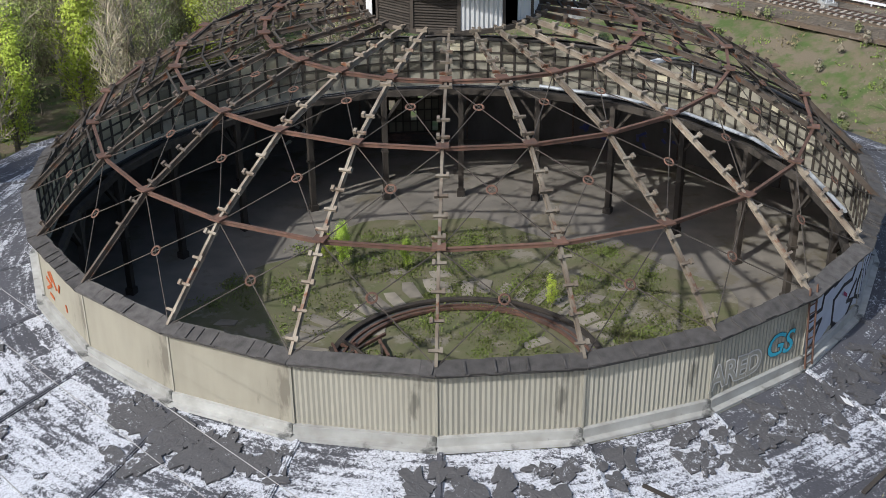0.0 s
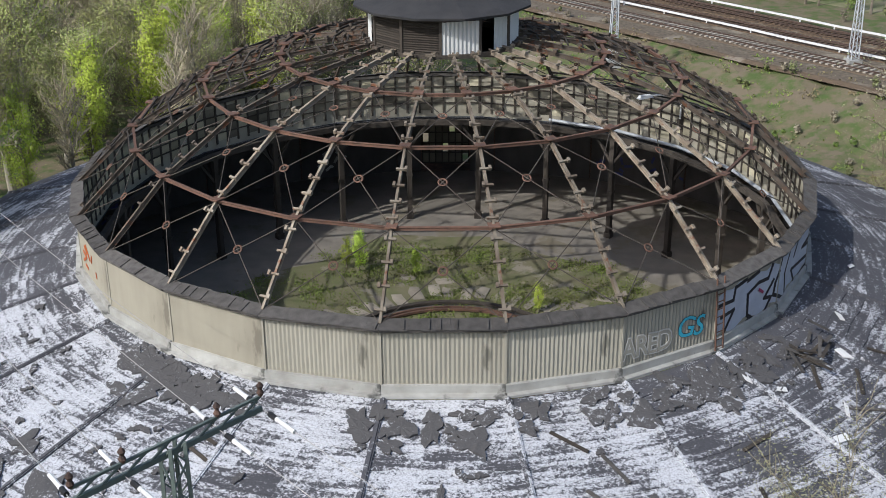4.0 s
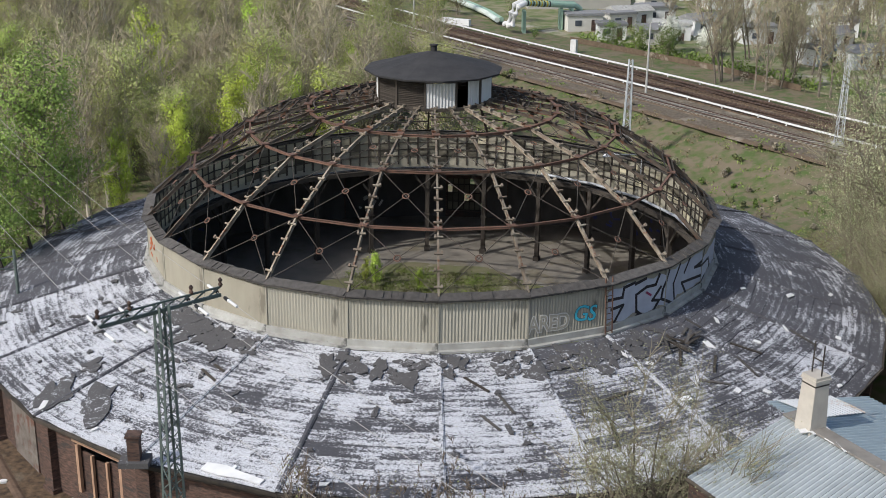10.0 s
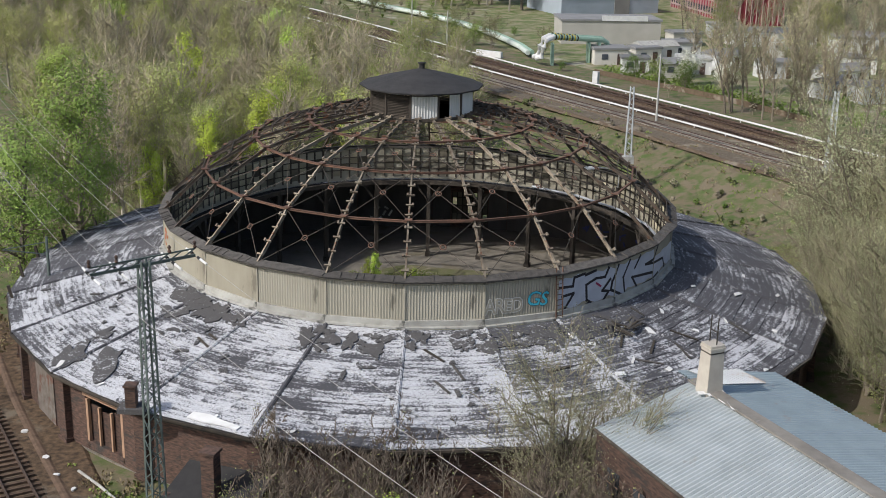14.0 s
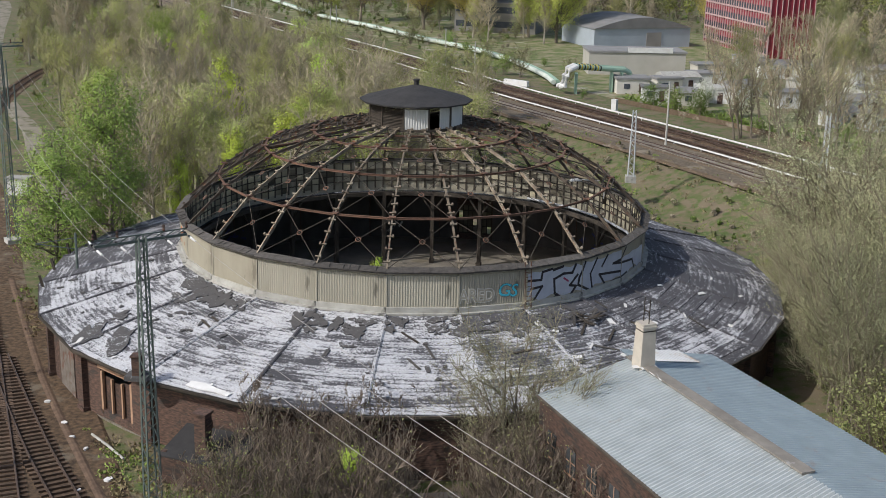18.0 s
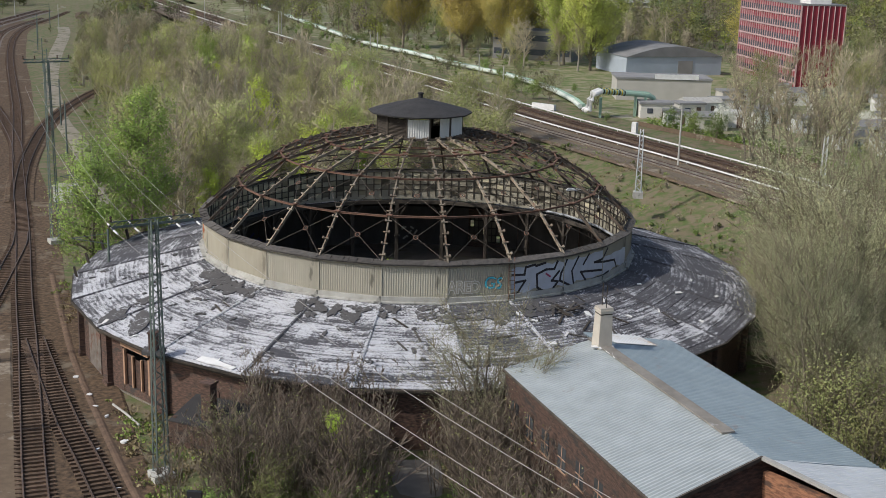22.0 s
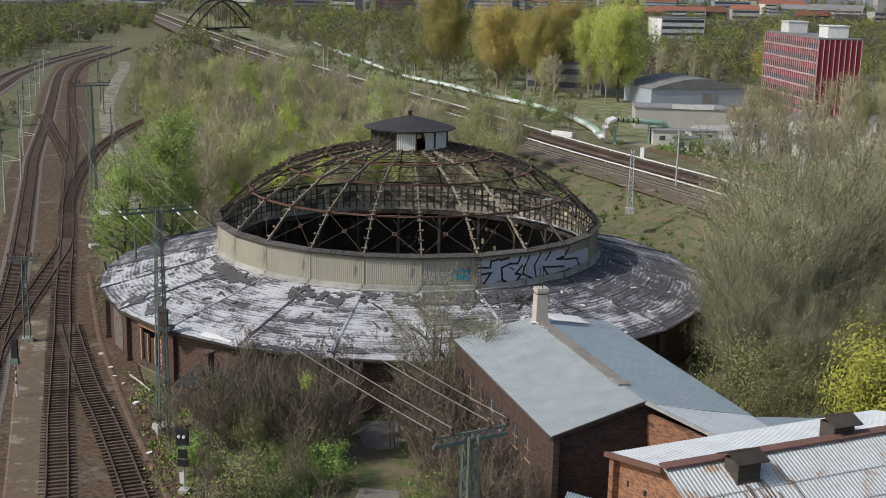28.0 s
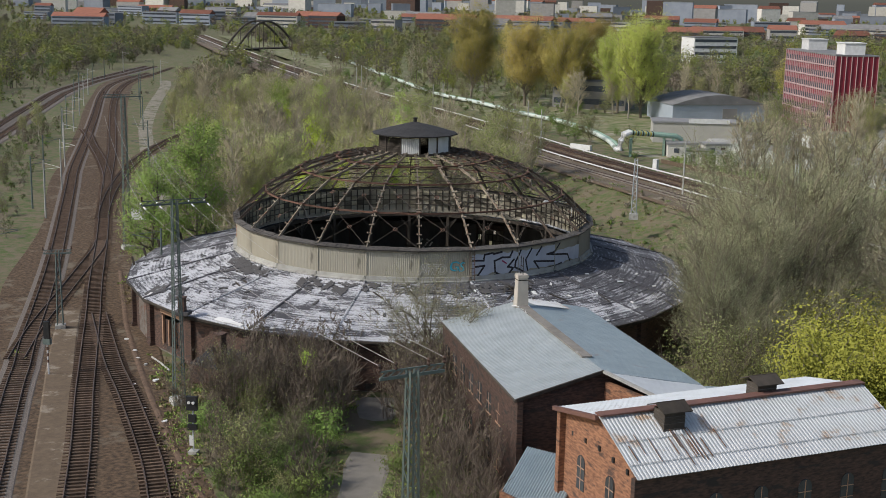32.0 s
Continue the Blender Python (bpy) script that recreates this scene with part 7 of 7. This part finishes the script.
M_BLUEWALL = mat("blue spray paint", (0.05, 0.06, 0.25), (0.08, 0.08, 0.14), 2, 0.7, 0.05)


def lettering(text, size, material, thick, offset=0.0, shear=0.0, space=1.0):
    """Letters as a mesh, upright in the x-z plane, facing -y."""
    cu = bpy.data.curves.new("letters", "FONT")
    cu.body, cu.size, cu.offset, cu.extrude, cu.shear, cu.space_character = text, size, offset, thick, shear, space
    cu.align_x = "CENTER"
    cu.resolution_u = 3
    ob = bpy.data.objects.new("letters", cu)
    scene.collection.objects.link(ob)
    bpy.context.view_layer.update()
    me = bpy.data.meshes.new_from_object(ob.evaluated_get(bpy.context.evaluated_depsgraph_get()))
    bpy.data.objects.remove(ob)
    for v in me.vertices:
        k = size * 0.055
        v.co.x += k * noise.noise((v.co.x * 1.3, v.co.y * 1.1, 4.0)) + 0.3 * k * noise.noise((v.co.x * 5, v.co.y * 5, 1.0))
        v.co.y += 1.6 * k * noise.noise((v.co.x * 0.9, v.co.y * 0.7, 7.0))
    me.transform(Matrix.Rotation(math.pi / 2, 4, "X"))
    me.materials.clear()
    me.materials.append(material)
    return me


def spray(text, az, x, z, size, fill, line, proud, shear=0.0, space=1.0, stretch=(1, 1), label="", edge=0.05):
    m = face_pose(az, wface, Z_SILL, C) @ Matrix.Translation((x, -proud, z)) @ Matrix.Diagonal((stretch[0], 1, stretch[1], 1))
    g = thing("graffiti", label, "graffiti", m, group="graffiti on the drum wall")
    part("outline", lettering(text, size, line, 0.004, edge, shear, space), g)
    part("fill", lettering(text, size, fill, 0.008, 0.012, shear, space), g)


spray("GS", -67.5, 1.1, 1.0, 1.35, M_CYAN, M_SPRAY, 0.045, 0.15, 0.9, (1.0, 1.0), "cyan bubble lettering sprayed on the beige sheets", 0.03)
spray("ARED", -67.5, -1.25, 0.75, 1.35, M_PANEL, M_GREYLINE, 0.045, 0.0, 0.9, (0.85, 1.0), "grey outlined bubble lettering sprayed on the beige sheets", 0.07)
STROKES = (
    ((0.1, 2.0), (1.3, 1.9), (1.4, 2.5), (2.3, 2.6)), ((0.4, 1.35), (1.4, 1.4), (0.6, 0.35), (2.0, 0.1), (2.9, 0.5)),
    ((4.5, 2.65), (4.2, 2.05), (3.4, 2.1), (2.5, 1.8), (2.6, 0.7), (3.1, 0.35)), ((2.4, 2.5), (3.3, 2.65)),
    ((4.7, 1.8), (4.0, 1.1), (4.6, 0.95), (4.1, 0.35)), ((5.5, 2.65), (4.9, 1.6), (4.8, 1.0), (6.2, 0.3)),
    ((7.0, 2.65), (6.2, 1.6), (6.5, 0.45)), ((8.4, 2.65), (7.7, 1.9)), ((10.3, 0.95), (7.4, 1.3), (8.1, 0.45)),
    ((11.3, 2.65), (10.2, 1.9), (9.2, 1.8), (13.0, 1.25), (13.6, 0.4)), ((9.0, 0.35), (11.8, 0.5)))
for n_, az in enumerate((-52.5, -37.5, -22.5)):
    m = face_pose(az, wface, Z_SILL, C)
    g = thing("graffiti", "silver wild style lettering with jagged black outlines", "graffiti", m, group="graffiti on the drum wall")
    r_ = random.Random(n_ + 40)
    xs = [-wid / 2 + 0.04 + (wid - 0.08) * i / 9 for i in range(10)]
    fade = 1 if n_ < 2 else 0.75
    o = [(x, 0.5 + r_.uniform(-0.14, 0.2)) for x in xs] + [(x, (2.62 + r_.uniform(-0.16, 0.1)) * fade) for x in xs[::-1]]
    part("fill", Build().prism(o, 0.032, 0.046, Matrix.Rotation(math.pi / 2, 4, "X")).me("fill", M_SILVER), g)
    for line in STROKES:
        b = Build()
        for (s0, z0), (s1, z1) in zip(line, line[1:]):
            u0, u1 = s0 - wid * (n_ + 0.5), s1 - wid * (n_ + 0.5)
            lo, hi = max(0.0, min(1.0, (-wid / 2 - u0) / (u1 - u0))), max(0.0, min(1.0, (wid / 2 - u0) / (u1 - u0)))
            lo, hi = min(lo, hi), max(lo, hi)
            if hi - lo > 0.02:
                at = lambda k: Vector((u0 + (u1 - u0) * k, -0.05, z0 + (z1 - z0) * k))
                b.bar(at(lo), at(hi), 0.02, 0.02)
                d = (at(hi) - at(lo)).normalized() * 0.08
                q = Vector((d.z, 0, -d.x)) * 1.25
                b.add([at(lo) - d - q, at(hi) + d - q, at(hi) + d + q * 0.8, at(lo) - d + q, at(lo) - d - q + Vector((0, 0.01, 0)), at(hi) + d - q + Vector((0, 0.01, 0)), at(hi) + d + q * 0.8 + Vector((0, 0.01, 0)), at(lo) - d + q + Vector((0, 0.01, 0))], [(0, 1, 2, 3), (7, 6, 5, 4), (0, 4, 5, 1), (1, 5, 6, 2), (2, 6, 7, 3), (3, 7, 4, 0)])
        if b.v:
            part("outline", b.me("outline", M_SPRAY), g)


def scrawl(label, m, group, mt, x, n, z, w):
    """Short crossing spray strokes, each a part."""
    g = thing("graffiti", label, "graffiti", m, group=group)
    r_ = random.Random(n * 7 + int(100 * x))
    for _ in range(n):
        p = Vector((x + r_.uniform(-1.5, 1.5), -0.05, z + r_.uniform(0, 1.3)))
        part("stroke", Build().bar(p, p + Vector((r_.uniform(-0.7, 0.7), 0, r_.uniform(-0.7, 0.7))), 0.02, w).me("stroke", mt), g)


for az, x, mt in ((-157.5, -0.5, M_ORANGE), (-45, 0, M_PINK)):
    scrawl("angular spray strokes on the drum wall", face_pose(az, wface, Z_SILL, C), "graffiti on the drum wall", mt, x, 7, 0.9, 0.14)
for az, mt, x in ((48, M_BLUEWALL, 0.1), (55, M_BLUEWALL, 0.4), (100, M_PLASTER, 0.2), (135, M_BLUEWALL, 0.3)):
    scrawl("spray strokes on the inner shed wall", Matrix.Translation((0, 0, G)) @ face_pose(az, apo - 0.65, 0, CO), "graffiti inside", mt, x, 8, 0.9, 0.2)
ladder = thing("wall_ladder", "dark iron ladder leaning on the drum corner", "ladder", face_pose(-60, RD + 0.12, Z_SILL, C))
for dx in (-0.25, 0.25):
    part("rail", Build().bar((dx, -0.25, -0.1), (dx, 0.0, 3.5), 0.06).me("rail", M_RUST), ladder)
for i in range(9):
    part("rung", Build().bar((-0.25, -0.22 + 0.025 * i, 0.2 + 0.36 * i), (0.25, -0.22 + 0.025 * i, 0.2 + 0.36 * i), 0.035).me("rung", M_RUST), ladder)

# ---- weeds and rubble under the dome ----
def tufts(name, label, spots, material, seed, n=26, size=0.14, spread=0.5, tall=0.7):
    rs = np.random.RandomState(seed)
    vs = []
    for x, y, z, k in spots:
        c = np.column_stack([x + rs.normal(0, spread * k, n), y + rs.normal(0, spread * k, n), z + np.abs(rs.normal(0, tall * k, n))])
        u = rs.normal(0, 1, (n, 3))
        u[:, 2] = np.abs(u[:, 2]) + 0.4
        u /= np.linalg.norm(u, axis=1)[:, None]
        q = np.cross(u, rs.normal(0, 1, (n, 3)))
        q /= np.linalg.norm(q, axis=1)[:, None]
        s = size * rs.uniform(0.5, 1.4, (n, 1))
        vs.append(np.stack([c - u * s, c + q * s * 0.5, c + u * s, c - q * s * 0.5], 1).reshape(-1, 3))
    v = np.concatenate(vs)
    thing(name, label, "plants", kind="stuff", data=mesh(name, v.tolist(), [(4 * i, 4 * i + 1, 4 * i + 2, 4 * i + 3) for i in range(len(v) // 4)], material))


spots = []
for _ in range(620):
    a, r = rw.uniform(0, 360), 14.5 * math.sqrt(rw.random())
    p = polar(r, a)
    if noise.noise((p.x * 0.22, p.y * 0.22, 3.0)) > -0.08:
        spots.append((p.x, p.y, G + 0.02, rw.uniform(0.3, 0.8)))
tufts("weeds", "green weeds growing in the shed floor", spots, L_WEED, 71, n=110, size=0.075, spread=0.8, tall=0.13)
scatter(copy_thing(T_BRIGHT, Matrix()), [(-4.2, 9.8, 0.24), (-0.6, 8.5, 0.17), (6.3, 2.2, 0.15), (-5.0, 10.4, 0.18)], "saplings under the dome")
for ob in [o for o in scene.objects if o.get("group") == "saplings under the dome"]:
    ob["label"] = "bright green sapling growing in the shed floor"
    ob.location.z = G
M_SLAB = mat("pale broken slab", (0.34, 0.3, 0.24), (0.2, 0.18, 0.14), 0.9, 0.95, 0.3, vary=0.2)
for k in range(40):
    radial = k < 22
    a, r = (18 + 7.2 * k + rw.uniform(-1.5, 1.5), rw.uniform(8.3, 9.3)) if radial else (rw.uniform(0, 360), 14 * math.sqrt(rw.random()))
    p = polar(r, a, 0, TC)
    L, w = (rw.uniform(0.7, 1.2), rw.uniform(0.3, 0.45)) if radial else (rw.uniform(0.4, 0.9), rw.uniform(0.3, 0.6))
    o = [(-L, -w * rw.uniform(0.8, 1)), (L * rw.uniform(0.5, 1), -w), (L, w * rw.uniform(0.3, 1)), (L * 0.2, w), (-L * rw.uniform(0.7, 1), w * rw.uniform(0.6, 1))]
    thing("floor_slab", "pale worn stone slab set among the weeds", "slab", Matrix.Translation((p.x, p.y, G + rw.uniform(0.0, 0.05))) @ Matrix.Rotation(radians(a) if radial else rw.uniform(0, 3), 4, "Z") @ Matrix.Rotation(rw.uniform(-0.03, 0.03), 4, "X"), group="floor slabs round the turntable", data=Build().prism(o, 0, 0.06).me("floor_slab", M_SLAB))
for _ in range(16):
    p = Vector((rw.uniform(-6.5, -2.0), rw.uniform(-4.5, 1.0), G + 0.25))
    thing("fallen_beam", "fallen rusty beam beside the turntable ring", "beam", group="fallen beams", data=Build().bar(p, p + Vector((rw.uniform(-2, 2.4), rw.uniform(-1.8, 1.8), rw.uniform(-0.1, 0.5))), 0.12, 0.16).me("fallen_beam", rw.choice((M_RUST, M_TIMBER))))

bank, dry = [], []
for _ in range(5200):
    x, y = rw.uniform(-30, 75), rw.uniform(-60, 90)
    o = ref_offset(x, y)
    if 15.5 < o < 40 and math.hypot(x, y) > 34:
        (bank if noise.noise((x * 0.12, y * 0.12, 9.0)) > -0.05 else dry).append((x, y, height(x, y), rw.uniform(0.5, 1.1)))
for _ in range(2600):
    x, y = rw.uniform(-34, 20), rw.uniform(-70, -28)
    if math.hypot(x, y) > 32 and yard_gap(x, y) > 6.5 and abs(x - (8.8 + (-52 - y) * 0.2)) > 1.9 and x < 20 - (y + 50) * 0.25 and x > -14 - (y + 50) * 0.9:
        (bank if rw.random() < 0.55 else dry).append((x, y, G, rw.uniform(0.4, 1.0)))
for _ in range(3600):
    k = rw.random()
    x, y = -33 - 95 * k + rw.uniform(-2, 12), -4 + 190 * k + rw.uniform(-6, 6)
    if 7.2 < yard_gap(x, y) < 19 and math.hypot(x, y) > 33 and x > -39.1 - (y + 0.25) * 0.5 and clear(x, y):
        (bank if noise.noise((x * 0.1, y * 0.1, 3.0)) > -0.1 else dry).append((x, y, height(x, y), rw.uniform(0.6, 1.3)))
for _ in range(2200):
    y = rw.uniform(-44, 4)
    x = rw.uniform(-40, -4)
    if math.hypot(x, y) > 31.8 and 3.6 < yard_gap(x, y) < 12 and x > -30 - (y + 10) * 0.6:
        (bank if noise.noise((x * 0.2, y * 0.2, 5.0)) > 0.05 else dry).append((x, y, G, rw.uniform(0.25, 0.7)))
tufts("bank_grass", "green grass tufts on the bank and beside the lane", bank, L_GREEN, 81, n=16, size=0.13, spread=0.5, tall=0.2)
tufts("dry_grass", "dry straw coloured grass tufts", dry, L_DRY, 82, n=16, size=0.14, spread=0.55, tall=0.18)

INNER = math.cos(radians(7.5)) * 30.65 - 0.62
for az, w, h, mt, mt2 in ((37.5, 3.4, 2.6, M_WHITE, M_PINK), (52.5, 4.2, 1.5, M_DARK_GREY, M_VIOLET), (67.5, 2.2, 1.6, M_DARK_GREY, M_GREYLINE)):
    m = Matrix.Translation((*CO, 0)) @ Matrix.Rotation(radians(az), 4, "Z") @ Matrix.Translation((INNER, 0, G + 1.9))
    g = thing("graffiti", "faded spray painting on the dark inner wall", "graffiti", m, group="graffiti on the inner wall")
    part("ground_coat", Build().box(0.03, w, h, c=(-0.02, 0, 0)).me("ground_coat", mt), g)
    b = Build()
    r_ = random.Random(int(az))
    for i in range(6):
        x = -w * 0.42 + w * 0.84 * i / 5
        b.bar((-0.05, x, -h * r_.uniform(0.2, 0.4)), (-0.05, x + r_.uniform(-0.2, 0.2), h * r_.uniform(0.2, 0.42)), 0.03, 0.26)
    b.bar((-0.05, -w * 0.42, h * 0.3), (-0.05, w * 0.42, h * 0.25), 0.03, 0.2).bar((-0.05, -w * 0.42, -h * 0.3), (-0.05, w * 0.42, -h * 0.33), 0.03, 0.2)
    part("spray_line", b.me("spray_line", mt2), g)

# ---- torn felt, planks and scraps lying on the roof ----
def on_roof(az, q, lift=0.0):
    p = roof_pt(q, az, lift)
    e = roof_pt(q + 0.02, az, lift)
    x = Vector((-math.sin(radians(az)), math.cos(radians(az)), 0))
    d = (e - p).normalized()
    nrm = x.cross(-d)
    nrm = nrm if nrm.z > 0 else -nrm
    return Matrix.Translation(p) @ Matrix((x, nrm.cross(x), nrm)).transposed().to_4x4()


rf = random.Random(77)
felt_spots = [(rf.uniform(-140, -63), rf.choice((0.07, 0.1, 0.14, 0.18, 0.24)) + rf.uniform(-0.03, 0.03), rf.uniform(0.3, 0.8)) for _ in range(46)]
felt_spots += [(rf.uniform(-165, -50), rf.uniform(0.2, 0.85), rf.uniform(0.1, 0.32)) for _ in range(60)]
felt_spots += [(-138, 0.62, 0.8), (-130.5, 0.8, 1.6), (-136.5, 0.86, 1.6)]
for az, q, w in ((-124, 0.11, 4.5), (-130, 0.12, 5.0), (-137, 0.1, 5.0), (-68, 0.12, 4.5), (-62, 0.13, 5.0), (-54, 0.1, 5.0)):
    felt_spots += [(az + rf.uniform(-w, w), q + rf.uniform(-0.07, 0.08), rf.uniform(0.2, 0.62)) for _ in range(12)]
for az, q, k in felt_spots:
    n = rf.randint(15, 24)
    s1, s2, ph = rf.uniform(0.15, 0.35), rf.uniform(0.1, 0.25), rf.uniform(0, 6.28)
    o = []
    for i in range(n):
        w = 2 * math.pi * i / n
        r = k * (0.8 + s1 * math.sin(2 * w + ph) + s2 * math.sin(5 * w + 2 * ph) + rf.uniform(-0.16, 0.16))
        o.append((r * 1.25 * math.cos(w), r * 0.75 * math.sin(w)))
    b = Build()
    top = [(x, y, 0.06 + 0.05 * rf.random()) for x, y in o]
    nn = len(top)
    b.add(top + [(x, y, 0.0) for x, y in o] + [(0, 0, 0.1)], [(i, (i + 1) % nn, 2 * nn) for i in range(nn)] + [(i, nn + i, nn + (i + 1) % nn, (i + 1) % nn) for i in range(nn)])
    thing("torn_felt", "torn dark bitumen felt lying on the white roof", "roofing felt", on_roof(az, q, 0.06) @ Matrix.Rotation(rf.uniform(0, 6.28), 4, "Z"), group="torn felt on the roof", data=b.me("torn_felt", M_FELT))
for i in range(26):
    pile = i < 13
    az, q = (-49 + rf.uniform(-4, 4), 0.2 + rf.uniform(-0.06, 0.07)) if pile else (rf.uniform(-125, -30), rf.uniform(0.08, 0.7))
    L = rf.uniform(0.7, 2.2)
    thing("loose_plank", "weathered loose plank lying on the roof", "plank", on_roof(az, q, 0.12 + (rf.uniform(0, 0.5) if pile else 0)) @ Matrix.Rotation(rf.uniform(0, 6.28), 4, "Z") @ Matrix.Rotation(rf.uniform(-0.25, 0.25) if pile else 0, 4, "Y"), group="loose planks on the roof", data=Build().box(L, 0.16, 0.05).me("loose_plank", M_TIMBER if rf.random() < 0.6 else M_COPING))
for i in range(20):
    az, q = (rf.uniform(-62, 5), rf.uniform(0.15, 0.92)) if i < 16 else (rf.uniform(-140, -100), 0.94)
    L, w = rf.uniform(0.2, 0.55), rf.uniform(0.08, 0.26)
    o = [(-L, -w * 0.4), (L * 0.8, -w), (L, w * 0.5), (-L * 0.3, w)]
    thing("white_scrap", "white scrap of roofing sheet on the roof", "scrap", on_roof(az, q, 0.1) @ Matrix.Rotation(rf.uniform(0, 6.28), 4, "Z"), group="white scraps on the roof", data=Build().prism(o, 0, 0.05).me("white_scrap", M_WHITE))
for i in range(5):
    thing("roof_post", "short dark iron post at the roof edge", "post", on_roof(-163 - 9 * i, 0.97, 0.0), group="posts along the eave", data=Build().box(0.2, 0.2, 1.1, c=(0, 0, 0.5)).me("roof_post", M_TIMBER))

thing("eave_sheet", "long crumpled white sheet hanging over the eave", "roofing sheet", on_roof(-110.0, 0.955, 0.12), group="white scraps on the roof", data=Build().prism([(-1.7, -0.2), (-0.6, -0.35), (0.7, -0.3), (1.7, -0.45), (1.8, -0.1), (0.4, 0.15), (-0.5, 0.4), (-1.6, 0.35)], 0, 0.06).me("eave_sheet", M_WHITE))
for x, y, L in ((-15.9, -33.1, 0.5), (-21.9, -25.0, 0.4), (-18.9, -28.9, 0.3), (-24.5, -21.5, 0.35), (-13.5, -40.5, 0.3), (-10.5, -43.0, 0.4), (-20.5, -27.2, 0.25), (-17.2, -34.8, 0.25)):
    o = [(L * rf.uniform(0.6, 1.0) * math.cos(w), 0.6 * L * rf.uniform(0.6, 1.0) * math.sin(w)) for w in (0.2, 1.3, 2.2, 3.3, 4.2, 5.3)]
    thing("litter_scrap", "pale scrap of rubbish lying on the verge", "litter", Matrix.Translation((x, y, G)) @ Matrix.Rotation(rf.uniform(0, 3), 4, "Z"), group="litter on the verge", data=Build().prism(o, 0, 0.14).me("litter_scrap", M_WHITE))
thing("fallen_pole", "pale fallen pole lying on the verge", "pole", data=Build().tube([(-19.3, -26.7, G + 0.12), (-17.5, -28.5, G + 0.16), (-15.9, -30.2, G + 0.12)], 0.09, 8).me("fallen_pole", M_CONCRETE))
lamp = thing("yard_lamp", "white curved lamp arm fixed to the drum ring", "lamp", Matrix.Translation((16.9, 9.6, 0)) @ Matrix.Rotation(radians(200), 4, "Z"))
part("arm", Build().tube([(0, 0, 8.6), (0, 0, 10.2), (0.25, 0, 10.55), (2.4, 0, 10.75)], 0.055, 8).me("arm", M_WHITE), lamp)
part("lamp_head", Build().box(1.1, 0.34, 0.2, c=(2.9, 0, 10.75), taper=0.7).me("lamp_head", M_WHITE), lamp)
part("bracket", Build().box(0.25, 0.25, 0.5, c=(0, 0, 8.6)).me("bracket", M_TIMBER), lamp)

# ---- roof covering, sector by sector ----
SEAM = Build()
p0, p1 = roof_pt(0.0, 0.0, 0.07) - Vector((*CR, 0)), roof_pt(1.0, 0.0, 0.09) - Vector((*CR, 0))
SEAM.bar(p0, p1, 0.26, 0.06).bar(p0 + Vector((0, 0, 0.05)), p1 + Vector((0, 0, 0.05)), 0.12, 0.05)
SEAM_D, SEAM_W = SEAM.me("roof_seam", M_ROOF_DARK), SEAM.me("roof_seam", M_ROOF_WHITE)
for k in range(N):
    az = 15 * k
    turn = Matrix.Translation((*CR, 0)) @ Matrix.Rotation(radians(az), 4, "Z")
    part("roof_seam", SEAM_W if az in (270, 285, 240, 300) else SEAM_D, house, m=turn)
    for j in range(COURSES):
        part("roof_sheet", SHEETS[j, (k + j) % 2, roof_tone(az + 7.5, j)], house, m=turn)
